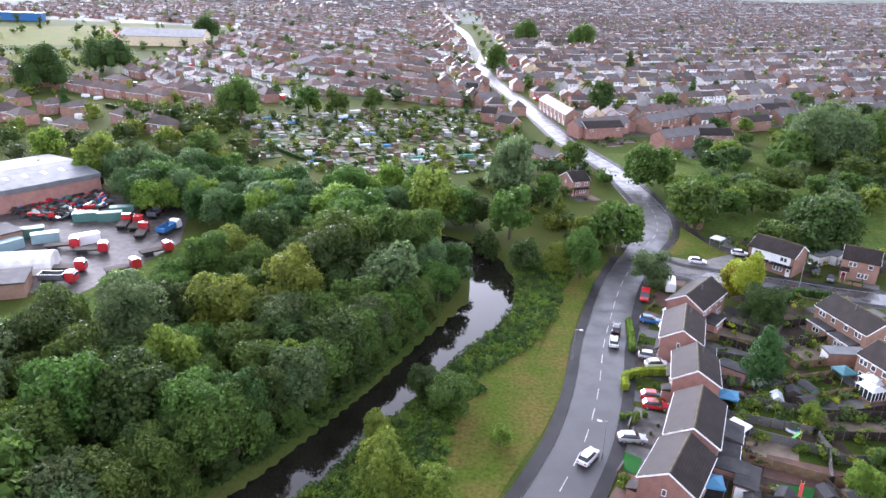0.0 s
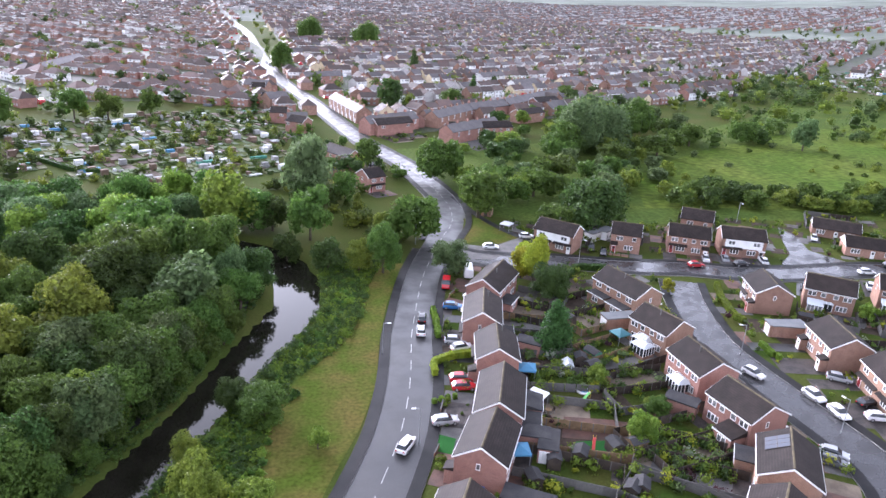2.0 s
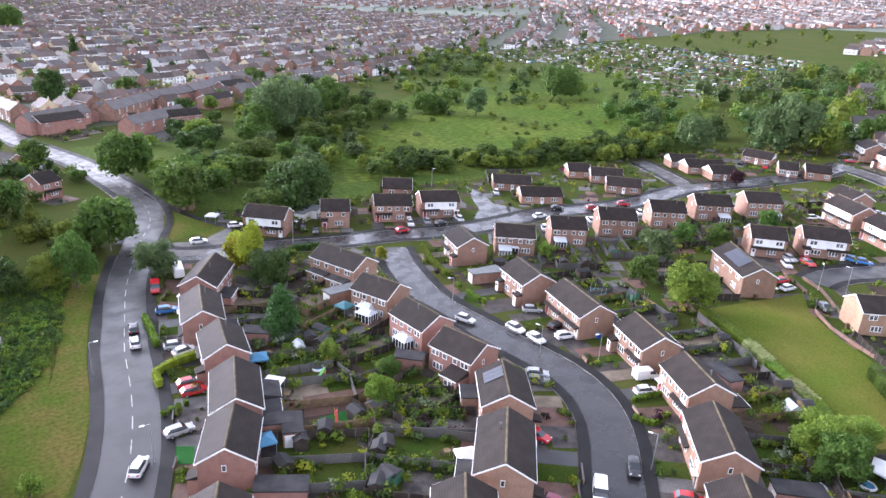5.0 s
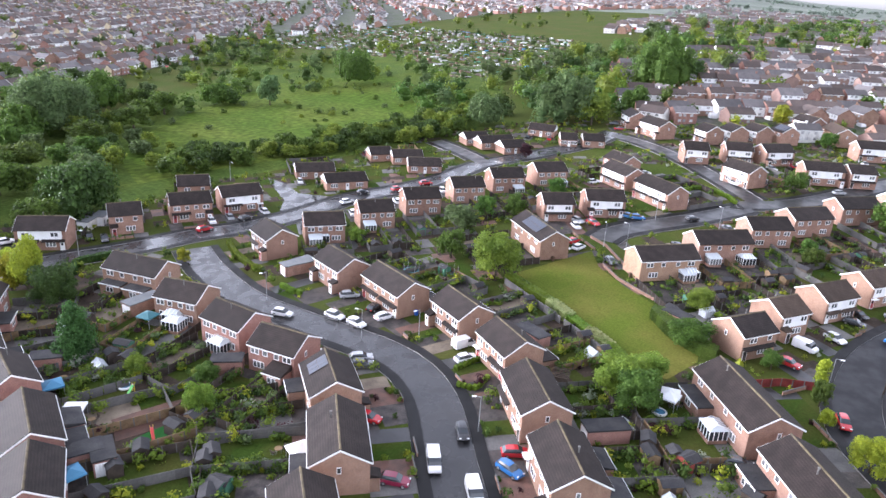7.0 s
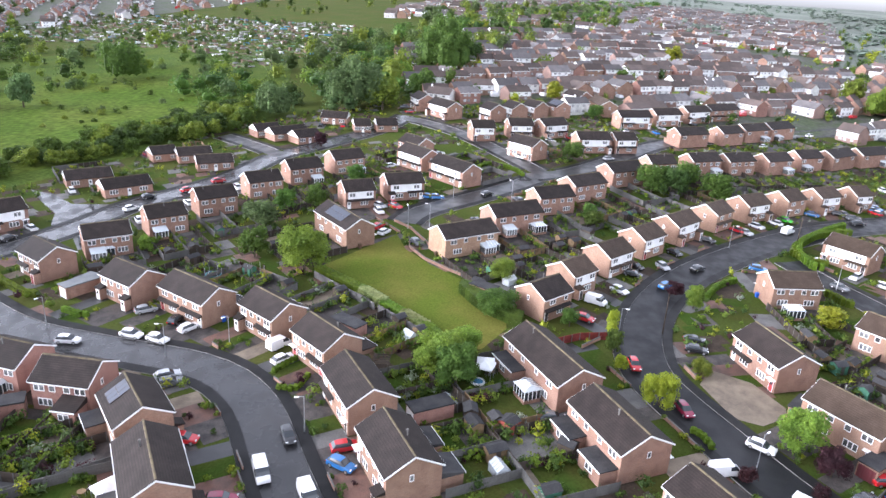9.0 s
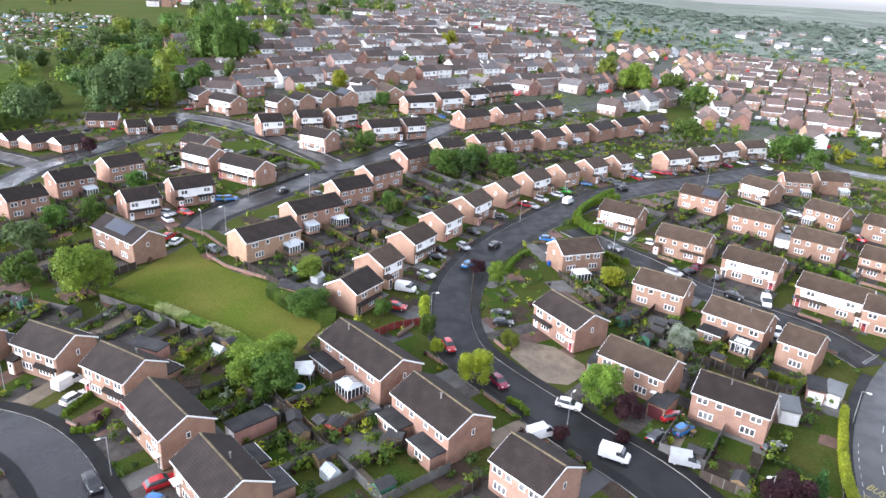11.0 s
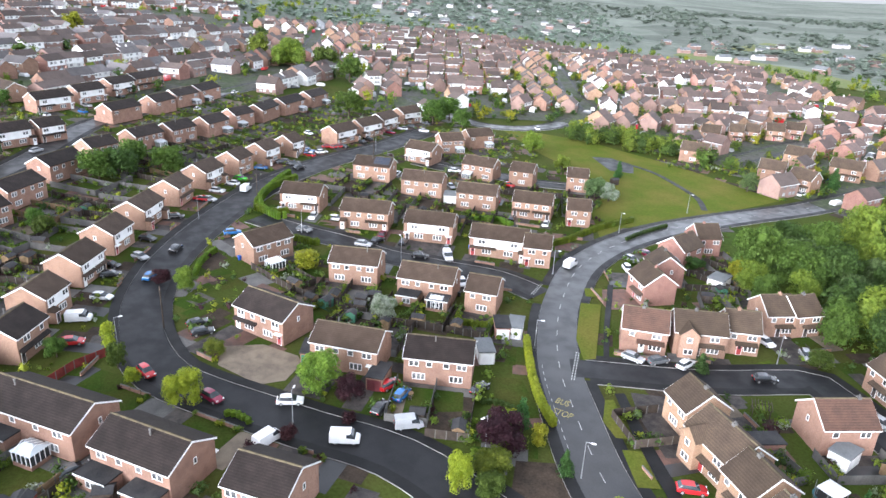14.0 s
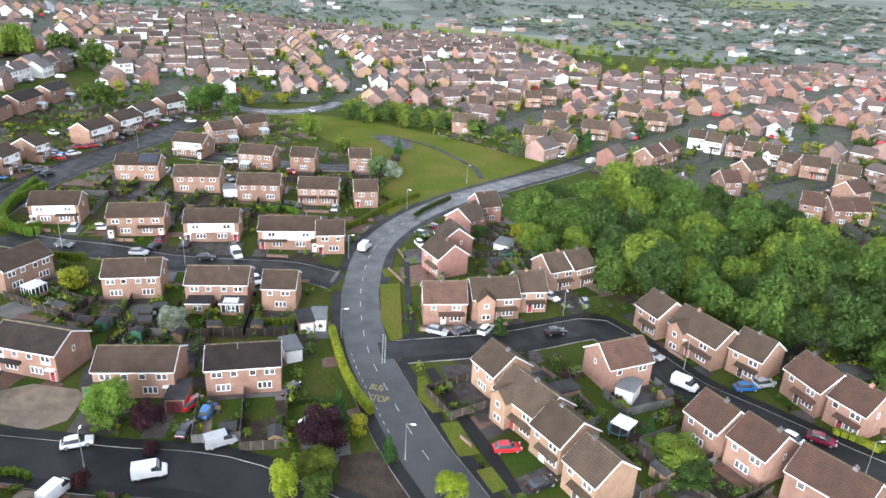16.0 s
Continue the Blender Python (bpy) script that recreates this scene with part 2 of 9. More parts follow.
SHEET = material("profiled_sheet", (0.17, 0.178, 0.18), 0.65, 0.14, 0.3, 4.0, second=(0.12, 0.127, 0.13), spec=0.08)
SOLAR = plain("solar_cell", (0.03, 0.037, 0.055), 0.3, spec=0.4)
BARK = material("bark", (0.1, 0.08, 0.06), 0.9, 0.25, 1.0, 8.0)
WATER = material("canal_water", (0.012, 0.011, 0.008), 0.04, 0.1, 0.2, 2.0, coords="World", bump=0.003, spec=0.5)
WATER.node_tree.nodes["Principled BSDF"].inputs["IOR"].default_value = 1.33
LEAVES = {
    "round": leafy("leaves_green", (0.125, 0.185, 0.032), (0.08, 0.13, 0.024)),
    "lime": leafy("leaves_lime", (0.23, 0.28, 0.036), (0.155, 0.215, 0.032)),
    "dark": leafy("leaves_dark", (0.08, 0.125, 0.027), (0.054, 0.09, 0.022)),
    "grey": leafy("leaves_grey_green", (0.15, 0.195, 0.07), (0.1, 0.145, 0.05)),
    "willow": leafy("leaves_willow", (0.18, 0.25, 0.1), (0.14, 0.2, 0.075)),
    "gold": leafy("leaves_gold", (0.4, 0.4, 0.03), (0.26, 0.29, 0.025)),
    "plum": leafy("leaves_plum", (0.085, 0.03, 0.034), (0.05, 0.022, 0.025)),
    "blossom": leafy("leaves_blossom", (0.42, 0.42, 0.33), (0.16, 0.2, 0.09)),
    "cream": leafy("leaves_cream_flower", (0.42, 0.41, 0.17), (0.16, 0.21, 0.05)),
    "conifer": leafy("leaves_conifer", (0.08, 0.145, 0.035), (0.055, 0.105, 0.028)),
    # foliage paled towards grey: distance haze is put into this colour
    "distant": leafy("leaves_hazed", (0.27, 0.31, 0.23), (0.22, 0.26, 0.2)),
    "hedge": leafy("leaves_hedge", (0.19, 0.255, 0.024), (0.13, 0.19, 0.022)),
}


# ---- mesh helpers ----
def mesh_from(name, verts, faces, mats=(), indices=None):
    me = bpy.data.meshes.new(name)
    me.from_pydata([tuple(v) for v in verts], [], [tuple(f) for f in faces])
    for m in mats:
        me.materials.append(m)
    if indices is not None:
        me.polygons.foreach_set("material_index", np.asarray(indices, dtype=np.int32))
    me.update()
    return me


class Bag:
    """Collects boxes, prisms and quads for one mesh."""

    def __init__(self):
        self.v, self.f, self.i = [], [], []

    def add(self, verts, faces, mi=0):
        k = len(self.v)
        self.v += verts
        self.f += [tuple(k + q for q in f) for f in faces]
        self.i += [mi] * len(faces)

    def box(self, x0, x1, y0, y1, z0, z1, mi=0):
        self.add([(x0, y0, z0), (x1, y0, z0), (x1, y1, z0), (x0, y1, z0), (x0, y0, z1), (x1, y0, z1), (x1, y1, z1), (x0, y1, z1)],
                 [(3, 2, 1, 0), (4, 5, 6, 7), (0, 1, 5, 4), (1, 2, 6, 5), (2, 3, 7, 6), (3, 0, 4, 7)], mi)

    def prism(self, profile, x0, x1, mi=0):
        """A y-z outline drawn out along x."""
        n = len(profile)
        vs = [(x0, y, z) for y, z in profile] + [(x1, y, z) for y, z in profile]
        fs = [tuple(range(n))[::-1], tuple(range(n, 2 * n))] + [(q, (q + 1) % n, n + (q + 1) % n, n + q) for q in range(n)]
        self.add(vs, fs, mi)

    def across(self, profile, y0, y1, mi=0):
        """An x-z outline drawn out along y."""
        n = len(profile)
        vs = [(x, y0, z) for x, z in profile] + [(x, y1, z) for x, z in profile]
        fs = [tuple(range(n)), tuple(range(n, 2 * n))[::-1]] + [((q + 1) % n, q, n + q, n + (q + 1) % n) for q in range(n)]
        self.add(vs, fs, mi)

    def plan(self, profile, z0, z1, mi=0):
        """An x-y outline drawn up along z."""
        n = len(profile)
        vs = [(x, y, z0) for x, y in profile] + [(x, y, z1) for x, y in profile]
        fs = [tuple(range(n))[::-1], tuple(range(n, 2 * n))] + [(q, (q + 1) % n, n + (q + 1) % n, n + q) for q in range(n)]
        self.add(vs, fs, mi)

    def tube(self, x, y, z0, z1, r0, r1, n=8, mi=0):
        vs = [(x + r * math.cos(2 * math.pi * q / n), y + r * math.sin(2 * math.pi * q / n), z) for z, r in ((z0, r0), (z1, r1)) for q in range(n)]
        fs = [(q, (q + 1) % n, n + (q + 1) % n, n + q) for q in range(n)] + [tuple(range(n))[::-1], tuple(range(n, 2 * n))]
        self.add(vs, fs, mi)

    def wheel(self, x, y, z, r, w, n=12, mi=0):
        vs = [(x + r * math.cos(2 * math.pi * q / n), yy, z + r * math.sin(2 * math.pi * q / n)) for yy in (y - w / 2, y + w / 2) for q in range(n)]
        fs = [(q, (q + 1) % n, n + (q + 1) % n, n + q) for q in range(n)] + [tuple(range(n)), tuple(range(n, 2 * n))[::-1]]
        self.add(vs, fs, mi)

    def mesh(self, name, *mats):
        return mesh_from(name, self.v, self.f, mats, self.i)


def part(name, data, parent, label="", m=None):
    ob = new(name, data)
    ob.parent = parent
    if m is not None:
        ob.matrix_local = m
    if label:
        ob["label"] = label
    return ob


def ground_z(x, y):
    """Height of the land: level round the canal, rising to the east, a valley and hills far off."""
    r = math.hypot(x, y)
    th = math.degrees(math.atan2(x, y))
    k = 0.085 * math.exp(-((th - 82) / 28) ** 2)
    s = 40 * math.log1p(math.exp(min((r - 130) / 40, 50)))
    rise = 58 * (1 - math.exp(-k * s / 58))
    if r > 450:
        v = min(1, (r - 450) / 700)
        v = v * v * (3 - 2 * v)
        rise -= 22 * v * math.exp(-((th - 150) / 40) ** 2)
        w = min(1, max(0, (r - 1000) / 3600))
        w = w * w * (3 - 2 * w)
        top = 45 + 150 * math.exp(-((th - 62) / 24) ** 2) - 30 * math.exp(-((th - 145) / 10) ** 2) + 6 * math.sin(th / 5) + 4 * math.sin(th / 2.3)
        rise += (top - rise) * w
    return rise


def smooth_line(points, step=3.0):
    """A Catmull-Rom line through the points, even steps."""
    p = [Vector(q) for q in points]
    p = [p[0] * 2 - p[1]] + p + [p[-1] * 2 - p[-2]]
    out = []
    for a, b, c, d in zip(p, p[1:], p[2:], p[3:]):
        n = max(1, int((c - b).length / step))
        for q in range(n):
            t = q / n
            out.append(0.5 * ((2 * b) + (c - a) * t + (2 * a - 5 * b + 4 * c - d) * t * t + (3 * b - a - 3 * c + d) * t ** 3))
    return out + [p[-2]]


CANAL = smooth_line([(-60, 10), (-48, 34), (-34, 54), (-21.5, 72), (-16.7, 80), (-10.6, 91), (-4.8, 101.5), (0.6, 112), (6.2, 122.5), (10.6, 133.5), (11.2, 145.5), (8.6, 157.5), (2, 166), (-10, 174), (-24, 181)], 2.0)


def canal_gap(x, y):
    return min((x - q.x) ** 2 + (y - q.y) ** 2 for q in CANAL) ** 0.5 if -75 < x < 35 and -5 < y < 200 else 99.0


def land(x, y):
    z = ground_z(x, y)
    d = canal_gap(x, y) + 1.1 * min(1, max(0, (118 - y) / 20))
    if d < 9:
        t = min(1, max(0, (d - 3.6) / 2.6))
        z -= 1.5 * (1 - t * t * (3 - 2 * t))
    return z


# ---- ground ----
def build_ground():
    rings = [0.5] + list(np.arange(30, 60, 6)) + list(np.arange(60, 200, 2.0)) + list(np.arange(200, 500, 5.0))
    r = 500
    while r < 4900:
        rings.append(r)
        r *= 1.045
    rings.append(4960)
    n = 360
    vs = []
    for r in rings:
        for q in range(n):
            a = 2 * math.pi * q / n
            x, y = r * math.sin(a), r * math.cos(a)
            vs.append((x, y, land(x, y)))
    fs = [(i * n + q, i * n + (q + 1) % n, (i + 1) * n + (q + 1) % n, (i + 1) * n + q) for i in range(len(rings) - 1) for q in range(n)]
    fs = [f[::-1] for f in fs] + [tuple(range(n))[::-1]]
    me = mesh_from("ground", vs, fs, (GRASS, HAZED_FIELDS))
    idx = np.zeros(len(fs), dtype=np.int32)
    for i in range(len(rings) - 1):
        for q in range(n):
            # haze-coloured ground begins at 640 m to the south, 1150 m elsewhere
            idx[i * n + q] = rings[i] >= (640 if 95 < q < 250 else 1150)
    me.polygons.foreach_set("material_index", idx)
    me.polygons.foreach_set("use_smooth", [True] * len(fs))
    tagged(new("ground", me), "rough grass ground rolling off to distant hills", "ground", kind="structure")


def fields():
    """Far country: hedged fields, woods and towns as patches, with haze put into the pale colour."""
    m = material("hazed_fields", (0.165, 0.18, 0.15), 0.9, 0.2, 0.009, 0.06, second=(0.13, 0.147, 0.122), coords="World", spec=0.02)
    n, l = m.node_tree.nodes, m.node_tree.links
    b = n["Principled BSDF"]
    was = b.inputs["Base Color"].links[0].from_socket
    v = n.new("ShaderNodeTexVoronoi")
    v.inputs["Scale"].default_value = 0.006
    l.new(n["Geometry"].outputs["Position"], v.inputs["Vector"])
    hsv = n.new("ShaderNodeSeparateColor")
    l.new(v.outputs["Color"], hsv.inputs[0])
    mr = n.new("ShaderNodeMapRange")
    mr.inputs["To Min"].default_value, mr.inputs["To Max"].default_value = 0.8, 1.2
    l.new(hsv.outputs["Red"], mr.inputs["Value"])
    mul = n.new("ShaderNodeMix")
    mul.data_type, mul.blend_type = "RGBA", "MULTIPLY"
    mul.inputs["Factor"].default_value = 1
    l.new(was, mul.inputs["A"]), l.new(mr.outputs["Result"], mul.inputs["B"])
    l.new(mul.outputs["Result"], b.inputs["Base Color"])
    return m


HAZED_FIELDS = fields()
build_ground()


def build_water():
    left, right = [], []
    for a, b in zip(CANAL, CANAL[1:]):
        d = (b - a).normalized()
        nrm = Vector((-d.y, d.x))
        left.append(a + nrm * 6.2), right.append(a - nrm * 6.2)
    vs = [(p.x, p.y, -0.75) for pair in zip(left, right) for p in pair]
    fs = [(2 * q, 2 * q + 1, 2 * q + 3, 2 * q + 2) for q in range(len(left) - 1)]
    tagged(new("canal_water", mesh_from("canal_water", vs, fs, (WATER,))), "still dark canal water between grassy banks", "water", kind="structure")


build_water()


# ---- roads ----
LINES, DRAWN = {}, []


def near_other(p, name, gap=0.6):
    for other, (pts, w) in LINES.items():
        if other != name:
            lim = (w / 2 + gap) ** 2
            for q in pts:
                if abs(q.x - p.x) < 12 and abs(q.y - p.y) < 12 and (q.x - p.x) ** 2 + (q.y - p.y) ** 2 < lim:
                    return True
    return False


def ribbon(name, pts, lo, hi, lift, mat, label, kerb=False, skip=None, category="road", step_up=0.0):
    """A strip beside a line from lo to hi metres to its left, a little above the land."""
    vs, fs, mi = [], [], []
    prev = None
    for q, p in enumerate(pts):
        a, b = pts[max(q - 1, 0)], pts[min(q + 1, len(pts) - 1)]
        d = (b - a).normalized()
        n = Vector((-d.y, d.x))
        if skip and skip(p + n * (lo + hi) / 2):
            prev = None
            continue
        k = len(vs)
        edges = [lo, hi]
        for e in edges:
            s = p + n * e
            z = land(s.x, s.y)
            vs += [(s.x, s.y, z + lift), (s.x, s.y, z - 0.3)]
        if prev is not None:
            j = prev
            fs += [(j, k, k + 2, j + 2), (j + 1, k + 1, k, j), (j + 2, k + 2, k + 3, j + 3)]
            mi += [0, 1, 1]
        prev = k
    if not fs:
        return None
    ob = new(name, mesh_from(name, vs, fs, (mat, KERB if kerb else mat), mi))
    return tagged(ob, label, category, kind="structure")


def lay_road(name, points, width, mat, label):
    LINES[name] = (smooth_line(points), width)
    DRAWN.append((name, mat, label))


def dashes(name, pts, offset, on, off, width, start=0.0, mat=None, label="worn white road markings", limit=1e9):
    bag = Bag()
    s, nxt = 0.0, start
    lift = 0.105
    while nxt + on < limit:
        ends = []
        for want in (nxt, nxt + on):
            s, got = 0.0, None
            for a, b in zip(pts, pts[1:]):
                ln = (b - a).length
                if s + ln >= want:
                    d = (b - a).normalized()
                    got = (a + d * (want - s), Vector((-d.y, d.x)))
                    break
                s += ln
            ends.append(got)
        if None in ends:
            break
        quad = []
        for (p, n), sgn in ((ends[0], -1), (ends[1], -1), (ends[1], 1), (ends[0], 1)):
            c = p + n * (offset + sgn * width / 2)
            quad.append((c.x, c.y, land(c.x, c.y) + lift))
        bag.add(quad, [(0, 1, 2, 3)])
        nxt += on + off
    if bag.v:
        tagged(new(name, bag.mesh(name, mat or PAINT)), label, "road marking", kind="structure")


def draw_roads():
    for q, (name, mat, label) in enumerate(DRAWN):
        pts, w = LINES[name]
        ribbon(name, pts, -w / 2, w / 2, 0.06 + 0.004 * q, mat, label)
        for side, lo, hi in (("a", w / 2 + 0.02, w / 2 + 1.9), ("b", -w / 2 - 1.9, -w / 2 - 0.02)):
            ribbon("pavement", pts, lo, hi, 0.20, FOOTWAY, "grey asphalt footway with stone kerb along the road", True, lambda p: near_other(p, name), "pavement")


LAID, CLEAR = [], []


def patch(name, outline, lift, mat, label, category="lawn", grain=1.0):
    """A flat bed of some surface following the land, from its rounded outline."""
    LAID.append(outline)
    if name in ("terracotta_patio", "play_lawn", "back_lawn", "front_lawn", "side_lawn", "paved_front", "gravel_drive", "corner_lawn", "green", "strip_grass"):
        CLEAR.append(outline)
    c = sum((Vector(p) for p in outline), Vector((0, 0))) / len(outline)
    line = outline + outline[:1]
    ring = [Vector(a).lerp(Vector(b), t) for a, b in zip(line, line[1:]) for t in np.linspace(0, 1, max(2, int((Vector(b) - Vector(a)).length / (4 * grain))))[:-1]]
    vs, fs, n = [], [], len(ring)
    levels = max(2, int(max((p - c).length for p in ring) / (8 * grain)))
    for k in range(levels):
        f = 1 - k / levels
        vs += [((c + (p - c) * f).x, (c + (p - c) * f).y, 0) for p in ring]
    vs.append((c.x, c.y, 0))
    for k in range(levels - 1):
        fs += [(k * n + q, k * n + (q + 1) % n, (k + 1) * n + (q + 1) % n, (k + 1) * n + q) for q in range(n)]
    fs += [((levels - 1) * n + q, (levels - 1) * n + (q + 1) % n, levels * n) for q in range(n)]
    vs = [(x, y, land(x, y) + lift) for x, y, z in vs]
    ob = new(name, mesh_from(name, vs, fs, (mat,)))
    return tagged(ob, label, category, kind="structure")


lay_road("main_road", [(4.0, 52.0), (10.0, 62.5), (15.3, 71.7), (20.4, 81.8), (23.0, 88.3), (25.2, 94.6), (27.2, 101.5), (28.8, 108.0), (30.2, 113.6), (35.0, 128.4), (38.9, 139.6), (43.1, 149.5), (51.4, 166.8), (58.5, 180.5), (62.1, 198.4), (62.0, 222.6), (60.0, 248.3), (55.6, 269.8), (50.5, 294.9), (46.1, 339.2), (40.4, 397.8), (31.5, 464.8), (24.6, 578.7), (21.6, 731.6), (17.3, 934.1), (1.0, 1151.3), (-20.0, 1500.0)], 7.7, ASPHALT, "wet grey asphalt road curving past the canal")
lay_road("cross_street", [(47.0, 161.0), (54.3, 152.9), (62.9, 149.0), (75.6, 146.4), (90.7, 140.8), (105.9, 136.9), (118.8, 131.1), (136.2, 127.5), (153.6, 125.7), (168.1, 119.7), (185.4, 114.2), (207.2, 111.9), (218.0, 106.5), (231.6, 99.7), (252.9, 90.7), (275.8, 87.7)], 7.0, WET_ASPHALT, "wet shining asphalt side street")
lay_road("middle_street", [(100.3, 129.5), (94.4, 117.5), (88.8, 100.6), (88.1, 85.9), (88.4, 74.8), (88.3, 64.2), (86.0, 55.8), (80.9, 48.3), (74.8, 42.7), (68.7, 37.8), (63.6, 33.3), (52.0, 24.0), (38.0, 12.0)], 7.0, WET_ASPHALT, "wet asphalt street through the estate")
lay_road("bungalow_lane", [(209.5, 110.9), (216.2, 121.7), (222.1, 132.6), (227.8, 144.0)], 5.5, ASPHALT, "wet asphalt lane to the bungalows")
lay_road("upper_street", [(163.6, 51.9), (173.3, 49.6), (193.8, 35.6), (213.5, 24.3), (212.8, 27.7), (224.2, 14.6), (244.2, 2.6), (272.5, -12.1), (290.7, -28.9), (311.2, -51.1), (335.2, -77.2), (367.8, -109.9)], 6.5, ASPHALT, "asphalt street climbing the estate")
lay_road("upper_close", [(217.7, 22.7), (227.7, 31.9), (242.7, 46.0), (254.6, 58.9), (264.4, 72.4), (271.3, 86.1)], 6.0, ASPHALT, "asphalt close between houses")
lay_road("curved_street", [(58.0, -42.0), (72.8, -38.0), (80.5, -33.8), (88.0, -27.3), (96.0, -21.1), (103.7, -15.1), (110.8, -10.7), (119.1, -8.9), (129.3, -9.0), (140.7, -11.3), (155.2, -17.4), (170.8, -27.3), (186.6, -39.7), (204.4, -56.2), (218.0, -73.7), (228.0, -89.8), (237.0, -106.8), (248.3, -123.9), (257.8, -137.4)], 7.4, TARMAC, "dark fresh tarmac street in a long bend")
lay_road("inner_close", [(112.1, -88.0), (124.2, -84.0), (133.9, -75.1), (144.8, -65.5), (156.0, -59.4), (167.2, -50.8), (177.3, -44.0)], 6.0, TARMAC, "dark tarmac close between houses")
lay_road("estate_road", [(20.0, -42.0), (32.0, -48.0), (51.5, -55.8), (62.1, -59.8), (74.1, -65.7), (85.2, -71.6), (96.2, -79.6), (107.4, -89.8), (120.5, -105.8), (128.5, -125.2), (131.8, -147.6), (131.1, -174.5), (128.7, -204.2), (129.2, -245.9), (127.8, -294.7), (124.6, -345.9), (118.0, -430.0), (100.0, -560.0)], 7.7, ASPHALT, "asphalt distributor road with white markings")
lay_road("branch_close", [(85.1, -73.9), (79.9, -81.4), (74.3, -89.2), (69.7, -97.1), (65.5, -106.3), (62.1, -111.4), (56.4, -109.8), (48.0, -106.8), (39.2, -103.5), (29.7, -103.1), (19.3, -102.5), (10.4, -102.2), (-10.0, -104.0)], 6.0, TARMAC, "dark tarmac close in front of newer houses")
lay_road("yard_lane", [(217.1, -111.9), (206.1, -119.7), (195.6, -129.9), (183.1, -138.7), (175.8, -147.5)], 5.0, TARMAC, "dark tarmac parking lane")
lay_road("park_road", [(329.1, -167.2), (287.6, -165.9), (264.8, -170.8), (255.0, -187.3), (259.2, -210.1), (282.7, -249.1), (323.1, -272.6), (386.7, -315.2), (481.0, -379.1)], 6.5, ASPHALT, "asphalt road beyond the park")
lay_road("parking_court", [(127.0, -303.0), (106.5, -280.5), (95.2, -263.2), (95.6, -246.9), (102.6, -240.8)], 7.0, TARMAC, "dark tarmac parking court among newer houses")
lay_road("far_close", [(83.6, -290.9), (82.2, -311.3), (76.8, -345.8), (71.5, -376.4)], 6.0, ASPHALT, "wet asphalt close among newer houses")
lay_road("far_court", [(66.1, -243.4), (63.6, -253.3), (59.4, -268.6)], 8.0, TARMAC, "dark tarmac court among newer houses")
lay_road("parkside_lane", [(177.8, -224.9), (181.6, -240.5), (186.0, -261.4), (190.6, -282.9), (191.4, -303.3)], 7.0, ASPHALT, "asphalt lane behind the park")
lay_road("ridge_lane", [(316.0, -360.4), (321.6, -417.4), (293.3, -419.9), (257.0, -407.1), (235.3, -406.5), (240.2, -449.5)], 6.0, ASPHALT, "wet asphalt lane beside the far field")
lay_road("hill_lane", [(432.6, -138.2), (511.4, -178.2), (693.7, -255.3), (804.0, -277.8)], 6.0, ASPHALT, "wet asphalt lane on the far hillside")
draw_roads()


# ---- lawns, fields, yards ----
TURF = material("artificial_turf", (0.03, 0.12, 0.03), 0.9, 0.12, 0.3, 6.0, second=(0.025, 0.095, 0.025), coords="World", spec=0.02)
TRACK = material("red_track", (0.3, 0.08, 0.06), 0.9, 0.1, 0.2, 2.0, coords="World")
patch("mown_verge", [(-2.0, 66.0), (5.5, 66.5), (10.3, 76.5), (15.7, 86.5), (20.2, 97.1), (24.3, 114.4), (28.7, 129.2), (37.3, 150.4), (33.4, 153.0), (27.4, 141.2), (22.7, 124.1), (17.1, 113.0), (7.6, 102.0), (4.3, 94.2), (1.9, 85.5), (0.3, 77.7)], 0.050, VERGE, "mown grass verge between road and canal", "lawn")
patch("bank_scrub", [(-21.1, 69.9), (-10.5, 82.0), (-4.7, 92.2), (5.3, 109.7), (14.7, 125.1), (19.3, 142.4), (28.6, 149.7), (20.1, 123.1), (12.3, 107.2), (5.8, 91.3), (2.3, 79.0), (1.3, 71.1)], 0.030, SCRUB, "rank green scrub on the canal bank", "scrub")
patch("wood_floor", [(-53.5, 68.2), (-29.5, 69.5), (-25.2, 76.8), (-17.6, 85.5), (-10.7, 98.3), (-5.2, 116.4), (-0.1, 134.6), (0.9, 154.0), (-12.4, 168.3), (-65.5, 154.7), (-83.3, 117.0)], 0.030, SCRUB, "shaded green floor of the canalside wood", "scrub")
patch("meadow", [(124.6, 185.1), (142.9, 225.5), (194.6, 258.8), (250.1, 283.7), (319.0, 301.8), (357.7, 258.5), (280.7, 176.2), (217.4, 166.2), (179.2, 172.2), (148.5, 182.1)], 0.050, MEADOW, "open green meadow with rough tussocks", "meadow")
patch("meadow_edge", [(62.5, 273.9), (85.7, 277.5), (142.9, 284.7), (227.1, 303.5), (349.6, 376.1), (471.1, 325.4), (383.5, 193.5), (267.0, 140.1), (204.1, 155.2), (139.8, 170.9), (95.8, 168.0), (70.9, 184.3), (66.6, 212.1)], 0.030, SCRUB, "rank scrubland round the meadow", "scrub")
patch("side_turning", [(154.8, 161.0), (153.5, 152.2), (148.5, 141.5), (152.0, 130.3), (147.0, 124.0), (135.8, 125.5), (128.5, 129.5), (134.0, 134.9), (141.0, 140.1), (146.6, 149.3)], 0.056, WET_ASPHALT, "wet asphalt turning beside the bungalows", "road")
patch("corner_forecourt", [(53.5, 163.0), (57.5, 160.0), (63.7, 159.2), (69.9, 163.0), (75.0, 165.5), (68.0, 155.1), (59.7, 149.9), (53.4, 151.5)], 0.072, CONC, "pale wet concrete forecourt at the street corner", "pavement")
